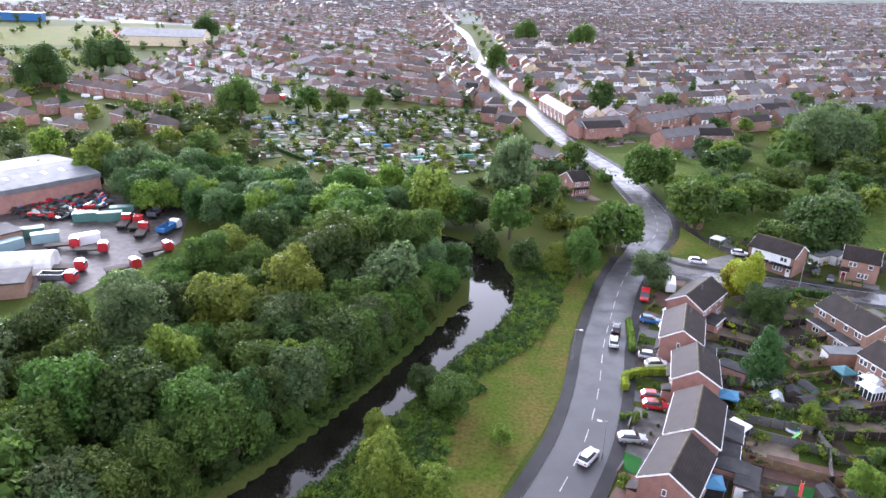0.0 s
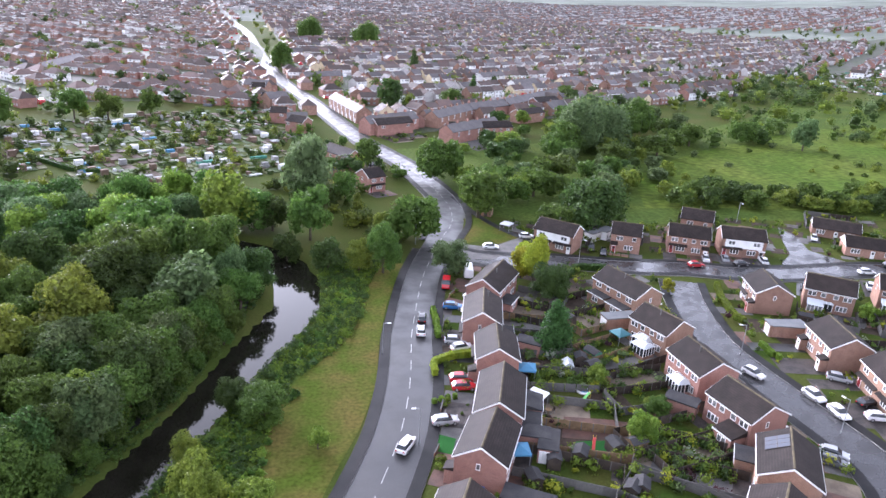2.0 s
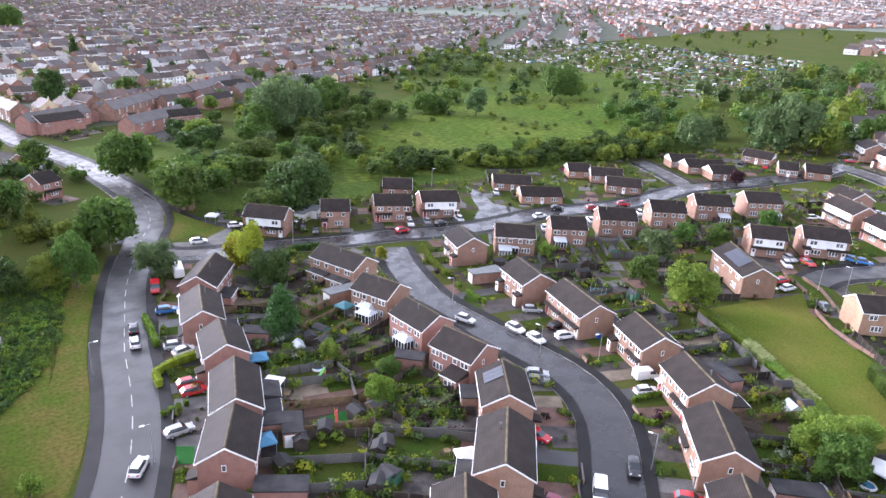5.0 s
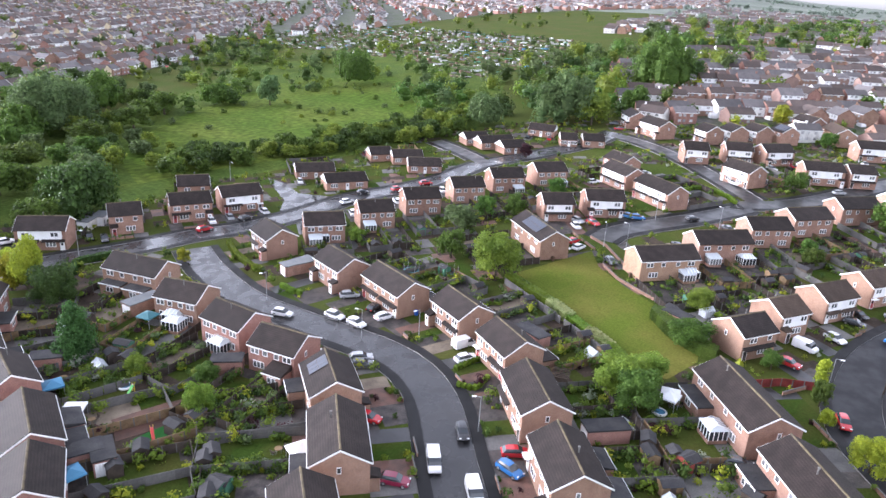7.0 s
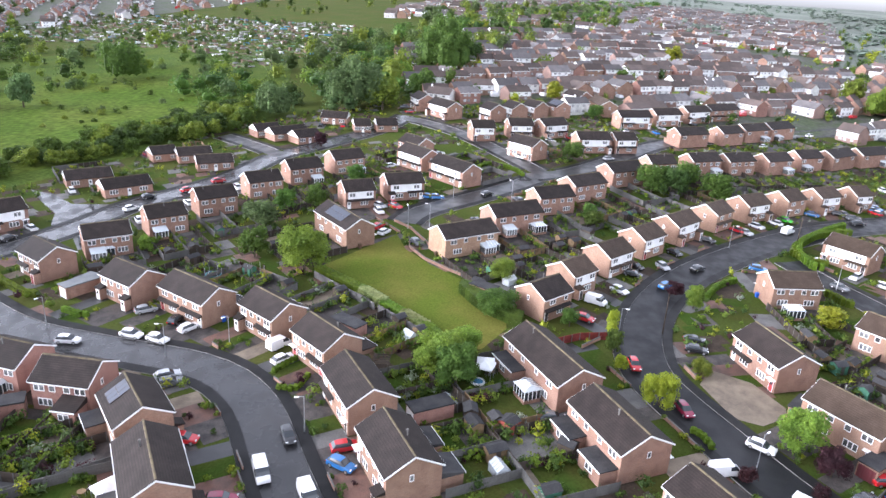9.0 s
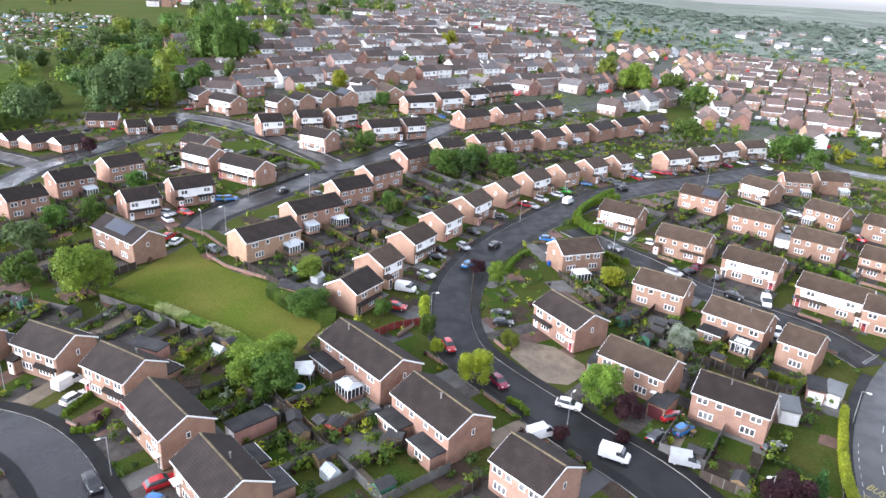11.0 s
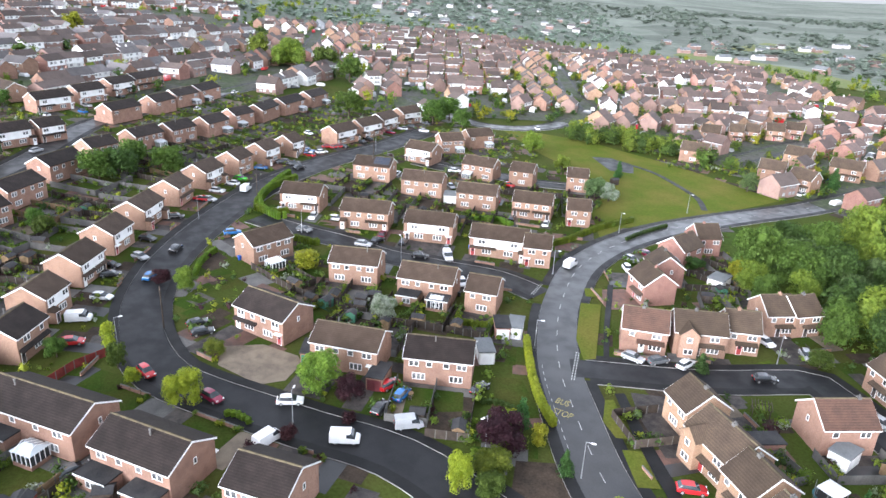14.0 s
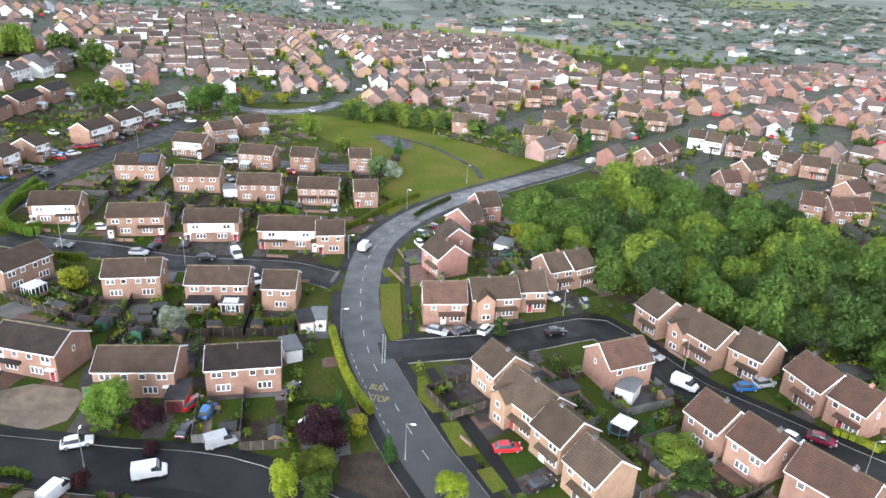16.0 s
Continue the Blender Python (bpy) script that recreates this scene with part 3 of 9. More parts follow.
patch("corner_grass", [(61.7, 182.3), (67.0, 183.0), (74.1, 163.7), (82.2, 162.8), (77.1, 152.6), (66.5, 157.3), (63.6, 165.7), (56.0, 161.8)], 0.060, VERGE, "mown corner grass with worn yellow patches", "lawn")
patch("green", [(130.2, 61.5), (140.6, 57.3), (155.5, 51.0), (147.2, 46.0), (140.9, 38.2), (134.5, 27.7), (127.0, 18.4), (117.6, 16.2), (108.5, 19.1), (107.2, 27.0), (116.9, 39.6), (122.6, 48.4)], 0.060, PARK, "small mown green between the gardens", "lawn")
patch("park", [(263.1, -176.8), (228.1, -199.5), (182.9, -206.6), (137.4, -204.8), (135.5, -165.5), (137.7, -135.8), (133.6, -123.9), (151.8, -136.5), (163.2, -160.8), (184.2, -162.3), (216.6, -165.7)], 0.050, PARK, "open mown park grass on the slope", "lawn")
patch("play_area", [(205.2, -183.1), (200.7, -189.6), (188.1, -188.7), (180.7, -181.7), (186.8, -176.0)], 0.090, TARMAC, "grey asphalt play court in the park", "pavement")
patch("gravel_drive", [(116.5, -20.3), (114.3, -27.3), (108.3, -31.6), (105.6, -31.3), (101.7, -27.2), (102.2, -22.9), (110.6, -18.4)], 0.070, GRAVEL, "tan gravel forecourt in front of a house", "drive")
patch("strip_grass", [(110.3, -98.4), (108.6, -102.2), (104.9, -99.0), (106.9, -96.0)], 0.210, PARK, "grass strip beside the estate road", "lawn")
patch("strip_grass", [(104.8, -92.8), (102.3, -96.3), (85.4, -80.0), (86.0, -77.6), (92.9, -81.6)], 0.210, PARK, "grass strip beside the estate road", "lawn")
patch("strip_grass", [(74.5, -72.4), (73.9, -73.7), (64.6, -68.9), (66.0, -66.9), (70.1, -68.0)], 0.210, PARK, "grass strip beside the estate road", "lawn")
patch("strip_grass", [(63.4, -65.7), (61.8, -68.1), (54.6, -64.6), (56.3, -61.9)], 0.210, PARK, "grass strip beside the estate road", "lawn")
patch("strip_grass", [(52.8, -61.4), (51.8, -63.6), (47.5, -61.8), (48.4, -59.5)], 0.210, PARK, "grass strip beside the estate road", "lawn")
patch("front_lawn", [(91.8, -45.1), (89.5, -48.4), (83.9, -44.7), (85.7, -40.7)], 0.070, LAWN, "striped front lawn", "lawn")
patch("front_lawn", [(89.2, -48.7), (86.5, -52.4), (82.0, -49.5), (83.9, -45.1)], 0.070, LAWN, "striped front lawn", "lawn")
patch("side_lawn", [(89.0, -59.2), (85.7, -63.7), (75.3, -59.7), (76.4, -56.9), (81.6, -54.5)], 0.070, LAWN, "side lawn behind a hedge", "lawn")
patch("footway_patch", [(109.9, -105.1), (109.0, -106.0), (93.8, -91.0), (83.0, -81.0), (83.7, -80.3), (94.6, -90.2)], 0.150, FOOTWAY, "asphalt footway behind the grass strip", "pavement")
patch("footway_patch", [(75.3, -75.2), (74.6, -76.8), (64.1, -71.5), (54.6, -67.3), (45.8, -62.6), (46.6, -61.2), (55.0, -65.1), (64.9, -69.6)], 0.150, FOOTWAY, "asphalt footway behind the grass strip", "pavement")
patch("paved_front", [(74.4, -78.0), (70.6, -82.7), (61.9, -78.1), (57.0, -74.6), (59.2, -70.3), (68.2, -74.1)], 0.080, PAVED, "paved front forecourt with tubs", "patio")
patch("bare_bed", [(68.5, -50.2), (64.6, -56.4), (54.3, -50.9), (61.3, -44.0)], 0.070, SOIL, "bare brown garden bed", "bed")
patch("corner_lawn", [(72.3, -101.7), (71.0, -109.9), (67.2, -107.0), (69.2, -100.1)], 0.070, VERGE, "dry yellow front lawn", "lawn")
patch("terracotta_patio", [(47.7, 83.4), (55.8, 80.7), (55.5, 74.4), (45.0, 78.4)], 0.090, BLOCKS, "terracotta garden patio", "patio")
patch("play_lawn", [(46.7, 77.0), (51.5, 76.2), (49.2, 72.0), (44.7, 73.1)], 0.11, TURF, "bright green artificial play lawn", "lawn")
patch("front_lawn", [(26.1, 83.5), (29.2, 81.3), (27.5, 77.8), (24.1, 80.0)], 0.11, TURF, "bright green artificial front lawn", "lawn")
patch("back_lawn", [(43.1, 69.9), (47.9, 67.6), (43.6, 60.9), (38.7, 63.1)], 0.090, LAWN, "yellowing back lawn", "lawn")
patch("yard", [(-129.5, 178.0), (-117.9, 190.0), (-97.7, 195.5), (-71.6, 187.6), (-64.5, 158.7), (-68.8, 140.4), (-73.8, 128.1), (-95.6, 126.1)], 0.060, PAVED, "wet concrete lorry yard", "yard")
patch("sports_field", [(-508.0, 756.7), (-374.5, 860.4), (-297.6, 842.1), (-268.5, 733.2), (-278.2, 634.5), (-389.4, 575.3)], 0.100, PARK, "green sports field", "lawn")
patch("running_track", [(-377.9, 795.4), (-331.2, 803.0), (-283.3, 774.6), (-269.6, 650.3), (-302.3, 660.6)], 0.300, TRACK, "red running track", "track")
patch("yellow_field", [(-369.1, 544.2), (-298.3, 549.2), (-260.1, 541.7), (-230.0, 461.1), (-232.9, 418.1), (-292.6, 427.3)], 0.100, PARK, "mown field by the sports ground", "lawn")
patch("hill_field", [(608.9, -662), (489.6, -603), (360.3, -540), (303.5, -534), (334.5, -601.5), (483.1, -714.6), (599.2, -755.7), (660.6, -735.1)], 0.300, FIELD_GRASS, "yellow-green field on the far slope", "field")
patch("valley_field", [(717.9, -891), (610, -963), (681, -1090), (800, -1091)], 0.6, FIELD_GRASS, "pale green field down in the valley", "field", 3.0)
patch("valley_field", [(557, -979), (518, -1089), (590, -1217), (644, -1157)], 0.6, FIELD_GRASS, "pale green field down in the valley", "field", 3.0)
patch("valley_field", [(738, -1743), (519, -1910), (614, -2244), (825, -2088)], 1.5, FIELD_GRASS, "pale green field across the valley", "field", 6.0)
patch("wood_floor", [(125.0, -160.6), (122.6, -181.1), (95.0, -245.4), (54.7, -218.6), (30.4, -231.7), (14.5, -139.1), (30.4, -140.6), (48.7, -131.6), (76.8, -134.3), (98.5, -130.6)], 0.030, SCRUB, "shaded floor of the southern wood", "scrub")
patch("car_park", [(115.1, -232.4), (109.9, -276.2), (91.3, -281.2), (88.0, -254.0), (100.3, -233.3)], 0.150, ASPHALT, "grey asphalt car park", "pavement")


# ---- houses ----
def weld_quad(bag, seen, corners, mi=0):
    """A quad whose corners are shared with its neighbours, so that the mesh is one piece."""
    ids = []
    for c in corners:
        key = tuple(round(float(q), 4) for q in c)
        if key not in seen:
            seen[key] = len(bag.v)
            bag.v.append(key)
        ids.append(seen[key])
    bag.f.append(tuple(ids))
    bag.i.append(mi)


def window_mesh(w, h, panes=2):
    """White frame with its panes set back, in one piece."""
    b, seen = Bag(), {}
    f, y0, y1, yb = 0.1, -0.06, -0.02, 0.05
    xs = np.linspace(-w / 2, w / 2, panes + 1)
    for xa, xb in zip(xs, xs[1:]):
        o = [(xa, 0.0), (xb, 0.0), (xb, h), (xa, h)]
        n = [(xa + f * 0.8, f), (xb - f * 0.8, f), (xb - f * 0.8, h - f), (xa + f * 0.8, h - f)]
        for q in range(4):
            r = (q + 1) % 4
            weld_quad(b, seen, [(o[q][0], y0, o[q][1]), (o[r][0], y0, o[r][1]), (n[r][0], y0, n[r][1]), (n[q][0], y0, n[q][1])])
            weld_quad(b, seen, [(n[q][0], y0, n[q][1]), (n[r][0], y0, n[r][1]), (n[r][0], y1, n[r][1]), (n[q][0], y1, n[q][1])])
        weld_quad(b, seen, [(n[q][0], y1, n[q][1]) for q in range(4)], 1)
        weld_quad(b, seen, [(xa, y0, 0.0), (xa, yb, 0.0), (xb, yb, 0.0), (xb, y0, 0.0)]), weld_quad(b, seen, [(xa, y0, h), (xb, y0, h), (xb, yb, h), (xa, yb, h)])
    for x in (-w / 2, w / 2):
        weld_quad(b, seen, [(x, y0, 0.0), (x, y0, h), (x, yb, h), (x, yb, 0.0)])
    return b.mesh("window", WHITE, CURTAINED)


def door_mesh(mat):
    b = Bag()
    seen = {}
    xs, zs = (-0.5, -0.42, -0.25, 0.25, 0.42, 0.5), (0.0, 0.06, 1.2, 1.8, 2.0, 2.1)
    for i in range(5):
        for j in range(5):
            mi = 0 if i in (0, 4) or j in (0, 4) else 2 if i == 2 and j == 2 else 1
            weld_quad(b, seen, [(xs[i], -0.06, zs[j]), (xs[i + 1], -0.06, zs[j]), (xs[i + 1], -0.06, zs[j + 1]), (xs[i], -0.06, zs[j + 1])], mi)
            if i in (0, 4):
                x = xs[0] if i == 0 else xs[5]
                weld_quad(b, seen, [(x, -0.06, zs[j]), (x, -0.06, zs[j + 1]), (x, 0.04, zs[j + 1]), (x, 0.04, zs[j])])
        weld_quad(b, seen, [(xs[i], -0.06, 2.1), (xs[i + 1], -0.06, 2.1), (xs[i + 1], 0.04, 2.1), (xs[i], 0.04, 2.1)])
    return b.mesh("door", WHITE, mat, GLASS)


def garage_door_mesh(mat):
    b = Bag()
    edge = [(-1.2 + q * 0.1, -0.06 if (q // 2) % 2 else -0.03) for q in range(25)]
    b.plan([(1.2, 0.04), (-1.2, 0.04)] + edge, 0, 2.05)
    return b.mesh("garage_door", mat)


WIN = {"wide": window_mesh(2.2, 1.25, 3), "mid": window_mesh(1.65, 1.1, 2), "small": window_mesh(1.0, 1.05, 1), "slot": window_mesh(0.6, 1.0, 1)}
DOORS = [door_mesh(m) for m in (WHITE, LEAD, plain("red_door", (0.3, 0.03, 0.03), 0.4), WHITE)]
GARAGE_DOORS = [garage_door_mesh(m) for m in (WHITE, plain("green_door", (0.03, 0.2, 0.13), 0.45), plain("maroon_door", (0.13, 0.03, 0.035), 0.45))]
BACKWARD = Matrix.Rotation(math.pi, 4, "Z")


def put_window(house, kind, x, z, y, face="front"):
    m = Matrix.Translation((x, y, z))
    if face == "back":
        m = m @ BACKWARD
    elif face == "end":
        m = Matrix.Translation((x, y, z)) @ Matrix.Rotation(math.pi / 2 if x > 0 else -math.pi / 2, 4, "Z")
    return part("window", WIN[kind], house, "", m)


def gabled(house, x0, x1, d, eaves, ridge, brick, roof, over=0.3, y0=0.0):
    """Walls and pitched roof of one block, ridge along x, centred on y0."""
    w = Bag()
    w.prism([(y0 - d / 2, 0), (y0 + d / 2, 0), (y0 + d / 2, eaves), (y0, ridge), (y0 - d / 2, eaves)], x0, x1)
    part("wall", w.mesh("wall", brick), house)
    slope = (ridge - eaves) / (d / 2)
    r = Bag()
    t = 0.14
    lo, lz = d / 2 + over, eaves - slope * over + 0.03
    r.prism([(y0 - lo, lz), (y0, ridge + 0.03), (y0 + lo, lz), (y0 + lo, lz + t), (y0 + 0.16, ridge + t - 0.03), (y0 + 0.09, ridge + 0.27), (y0 - 0.09, ridge + 0.27), (y0 - 0.16, ridge + t - 0.03), (y0 - lo, lz + t)], x0 - 0.18, x1 + 0.18)
    r.i[6:9] = [1, 1, 1]
    part("roof", r.mesh("roof", roof, RIDGE), house)
    for x, sx in ((x0, -1), (x1, 1)):
        b = Bag()
        zl = eaves - slope * over
        xa, xb = sorted((x + sx * 0.183, x + sx * 0.235))
        b.prism([(y0 - lo, zl - 0.12), (y0, ridge - 0.12), (y0 + lo, zl - 0.12), (y0 + lo, zl + 0.14), (y0, ridge + 0.14), (y0 - lo, zl + 0.14)], xa, xb)
        part("bargeboard", b.mesh("bargeboard", WHITE), house)
    for s in (-1, 1) if house.matrix_world.translation.xy.length < 170 else ():
        b = Bag()
        ya, yb = sorted((y0 + s * (d / 2 + over - 0.02), y0 + s * (d / 2 + over + 0.1)))
        b.box(x0 - 0.1, x1 + 0.1, ya, yb, eaves - slope * over - 0.1, eaves - slope * over + 0.02)
        part("gutter", b.mesh("gutter", WHITE), house)


BRICKS += [RENDER_WHITE, CREAM]
HOUSES = []


def house_base(name, x, y, turn, label, category="house", group="", size=(10, 7.6)):
    HOUSES.append((x, y, turn, size[0], size[1]))
    ob = new(name)
    ob.matrix_world = pose(x, y, land(x, y) + 0.02, 0, 0, turn)
    return tagged(ob, label, category, group)


def solar_array(house, x0, x1, d, eaves, ridge, side, rows=2, over=0.3):
    """Dark panels on one roof slope, each with its pale frame."""
    slope = math.atan2(ridge - eaves, d / 2)
    up = (d / 2 + over) / math.cos(slope)
    n = max(2, int((x1 - x0) / 1.05))
    b = Bag()
    b.box(-0.49, 0.49, -0.8, 0.8, 0, 0.04)
    b.box(-0.46, 0.46, -0.77, 0.77, 0.04, 0.045, 1)
    me = b.mesh("solar_panel", LEAD, SOLAR)
    for q in range(n):
        for r in range(rows):
            s = 0.75 + 1.65 * r + 0.4
            yy, zz = side * s * math.cos(slope), ridge - s * math.sin(slope) + 0.27
            m = Matrix.Translation((x0 + 0.55 + q * 1.03, yy, zz)) @ Matrix.Rotation(-side * slope, 4, "X")
            part("solar_panel", me, [q for q in house.children if q.name.startswith("roof")][0], "", m)


def semi(x, y, turn, length, brick=0, depth=7.6, roof=0, clad=0, solar=0, eaves=4.9, ridge=7.0, base=0.0):
    """A two-storey house or pair of houses with a plain pitched roof; its front looks along local -y."""
    rng = random.Random(int(x * 13 + y * 7))
    length = max(length, 6.4)
    pair = length > 8.6
    names = ("brown-red brick", "dark red brick", "buff brick", "orange brick", "white rendered", "cream rendered")
    tail = " with solar panels on the roof" if solar else " with white cladding on its front" if clad else " with white windows and bargeboards"
    h = house_base("semi_detached_house" if pair else "detached_house", x, y, turn, names[brick] + (" semi-detached houses" if pair else " house") + tail, "house", "estate houses", (length, depth))
    gabled(h, -length / 2, length / 2, depth, eaves, ridge, BRICKS[brick], ROOFS[roof])
    f, k = -depth / 2 - 0.01, depth / 2 + 0.01
    far = math.hypot(x, y) > 265
    units = [(-length / 2, 0.0, 1), (length / 2, 0.0, -1)] if pair else [(-length / 2, length / 2, 1)]
    for a, b, s in units:
        w = abs(b - a)
        put_window(h, "mid", a + s * w * 0.3, 3.3, f), put_window(h, "small", a + s * w * 0.78, 3.35, f)
        put_window(h, "wide", a + s * w * 0.62, 0.85, f)
        part("door", DOORS[rng.randrange(4)], h, "", Matrix.Translation((a + s * 0.95, f, 0)))
        put_window(h, "mid", a + s * w * 0.3, 3.3, k, "back")
        if not far:
            put_window(h, "small", a + s * w * 0.75, 3.35, k, "back"), put_window(h, "wide", a + s * w * 0.45, 0.85, k, "back")
        kind = rng.random()
        if not clad and pair and math.hypot(x, y) < 175 and int(x * 3 + y) % 2:
            c = Bag()
            c.box(a + s * w * 0.3 - 0.85, a + s * w * 0.3 + 0.85, f - 0.05, f + 0.02, 2.75, 3.28)
            part("spandrel", c.mesh("spandrel", WHITE), h, "white board panel under a window")
        c = Bag()
        if kind < 0.5:
            xa, xb = sorted((a + s * 0.2, a + s * w * 0.95))
            c.prism([(f, 2.35), (f - 0.75, 2.2), (f - 0.75, 2.3), (f, 2.75)], xa, xb)
            part("canopy", c.mesh("canopy", ROOFS[roof]), h, "tiled porch canopy")
        elif kind < 0.75:
            c.box(a + s * 0.95 - 0.8, a + s * 0.95 + 0.8, f - 0.8, f, 2.2, 2.34)
            part("canopy", c.mesh("canopy", WHITE), h, "flat white porch canopy")
        else:
            q = a + s * 0.95
            c.box(q - 0.8, q + 0.8, f - 1.3, f, 0, 2.3)
            part("porch", c.mesh("porch", BRICKS[brick]), h, "small brick porch")
            part("door", DOORS[rng.randrange(4)], h, "", Matrix.Translation((q, f - 1.31, 0)))
            c = Bag()
            c.prism([(f, 2.3), (f - 1.5, 2.3), (f - 1.5, 2.4), (f, 2.9)], q - 0.95, q + 0.95)
            part("canopy", c.mesh("canopy", ROOFS[roof]), h, "tiled porch roof")
    if clad:
        c = Bag()
        c.box(-length * 0.42, length * 0.42, f - 0.06, f + 0.02, 2.45, 4.85)
        part("cladding", c.mesh("cladding", WHITE), h, "white board cladding")
        for q in (-0.28, 0.28):
            put_window(h, "mid", q * length, 3.3, f - 0.06)
    for e in (-1, 1):
        if rng.random() < 0.75:
            put_window(h, "slot", e * (length / 2 + 0.01), 3.4, rng.uniform(-0.6, 0.6), "end")
    if rng.random() < 0.45:
        c = Bag()
        q = rng.uniform(-0.3, 0.3) * length
        c.tube(q, 0.9, ridge - 0.9, ridge + 0.55, 0.11, 0.11)
        c.tube(q, 0.9, ridge + 0.55, ridge + 0.68, 0.2, 0.16)
        part("flue", c.mesh("flue", CONC), [q for q in h.children if q.name.startswith("roof")][0], "roof vent pipe")
    more = random.Random(int(x * 17 - y * 23))
    if pair and math.hypot(x, y) < 150:
        for side in (-1, 1):
            if more.random() < 0.5:
                xc, wide, deep = side * length * more.uniform(0.2, 0.3), length * 0.19, more.uniform(2.2, 3.4)
                c = Bag()
                c.box(xc - wide, xc + wide, k - 0.02, k + deep, 0, 2.3)
                ext = part("extension", c.mesh("extension", BRICKS[brick]), h, "single-storey back extension")
                c = Bag()
                c.prism([(k - 0.02, 2.31), (k + deep + 0.2, 2.31), (k + deep + 0.2, 2.45), (k - 0.02, 2.45 + more.choice((0.1, 0.75)))], xc - wide - 0.15, xc + wide + 0.15)
                part("lean_to_roof", c.mesh("lean_to_roof", more.choice((FELT, FELT, ROOFS[2]))), ext, "dark low roof")
                c = Bag()
                c.box(xc - wide - 0.16, xc + wide + 0.16, k + deep + 0.2, k + deep + 0.26, 2.25, 2.47)
                part("fascia", c.mesh("fascia", WHITE), ext, "white fascia board")
                put_window(h, "mid", xc, 0.85, k + deep + 0.01, "back")
    if pair and 150 < math.hypot(x, y) < 330 and more.random() < 0.5:
        c, xc = Bag(), more.choice((-1, 1)) * length * 0.26
        c.box(xc - 1.5, xc + 1.5, k, k + 2.4, 0, 0.6, 0), c.box(xc - 1.45, xc + 1.45, k, k + 2.35, 0.6, 2.0, 2)
        for q in range(5):
            c.box(xc - 1.5 + q * 0.72, xc - 1.38 + q * 0.72, k + 2.3, k + 2.4, 0.6, 2.05, 1)
        c.prism([(k, 2.05), (k + 2.55, 2.05), (k + 2.55, 2.13), (k, 2.75)], xc - 1.6, xc + 1.6, 3)
        part("conservatory", c.mesh("conservatory", BRICKS[brick], WHITE, CURTAINED, POLY), h, "white framed lean-to conservatory")
    if solar:
        lo, hi = (0.2, 4.3) if solar == 1 else (-length / 2 + 0.5, -0.2) if solar == 3 else (-4.2, 4.2)
        solar_array(h, max(lo, -length / 2 + 0.4), min(hi, length / 2 - 0.4), depth, eaves, ridge, SOLAR_SIDE.get(solar, 1))
    return h


SOLAR_SIDE = {1: 1, 2: 1, 3: 1}


def detached(x, y, turn, length, brick=2, roof=3, gable=0, depth=7.4):
    """A newer detached house, with a front gable where it has one."""
    rng = random.Random(int(x * 11 + y * 5))
    length = max(length, 6.2)
    e, r = 4.8, 7.5
    names = ("pink-red brick", "red brick", "pale orange brick", "honey orange brick", "white rendered", "cream rendered")
    h = house_base("detached_house", x, y, turn, names[brick] + " detached house with " + ("front gable and " if gable else "") + "brown tiled roof", "house", "newer estate houses", (length, depth))
    gabled(h, -length / 2, length / 2, depth, e, r, BRICKS[brick], ROOFS[roof])
    f, k = -depth / 2 - 0.01, depth / 2 + 0.01
    put_window(h, "mid", length * 0.26, 3.2, f), put_window(h, "wide", length * 0.25, 0.8, f)
    part("door", DOORS[rng.randrange(3)], h, "", Matrix.Translation((-0.3, f, 0)))
    put_window(h, "mid", -length * 0.27, 3.2, k, "back"), put_window(h, "small", length * 0.27, 3.2, k, "back"), put_window(h, "wide", 0, 0.8, k, "back")
    for s in (-1, 1):
        if rng.random() < 0.7:
            put_window(h, "slot", s * (length / 2 + 0.01), 3.4, rng.uniform(-1, 1), "end")
    c = Bag()
    c.prism([(f, 2.3), (f - 0.9, 2.2), (f - 0.9, 2.3), (f, 2.8)], -1.3, length * 0.45)
    part("canopy", c.mesh("canopy", ROOFS[roof]), h, "tiled lean-to canopy")
    if gable:
        gx, gw, gd = -length * 0.24, min(3.4, length * 0.45), 1.3
        w = Bag()
        w.across([(gx - gw / 2, 0), (gx + gw / 2, 0), (gx + gw / 2, e), (gx, e + gw * 0.42), (gx - gw / 2, e)], f - gd, 0.0)
        part("front_gable", w.mesh("front_gable", BRICKS[brick]), h)
        w = Bag()
        for s in (-1, 1):
            lo = gx + s * (gw / 2 + 0.25)
            zl = e - 0.21
            prof = [(gx, e + gw * 0.42 + 0.02), (lo, zl), (lo, zl + 0.14), (gx, e + gw * 0.42 + 0.16)]
            w.across(prof if s < 0 else prof[::-1], f - gd - 0.2, -0.3)
        part("gable_roof", w.mesh("gable_roof", ROOFS[roof]), h)
        put_window(h, "small", gx, 3.2, f - gd - 0.01), put_window(h, "mid", gx, 0.8, f - gd - 0.01)
    else:
        put_window(h, "small", -length * 0.27, 3.25, f)
    c = Bag()
    q = rng.uniform(-0.35, 0.35) * length
    c.box(q - 0.3, q + 0.3, -0.3, 0.3, r - 0.4, r + 0.55)
    c.tube(q, 0, r + 0.55, r + 0.85, 0.12, 0.1)
    part("chimney", c.mesh("chimney", BRICKS[brick] if rng.random() < 0.4 else CONC), h)
    return h


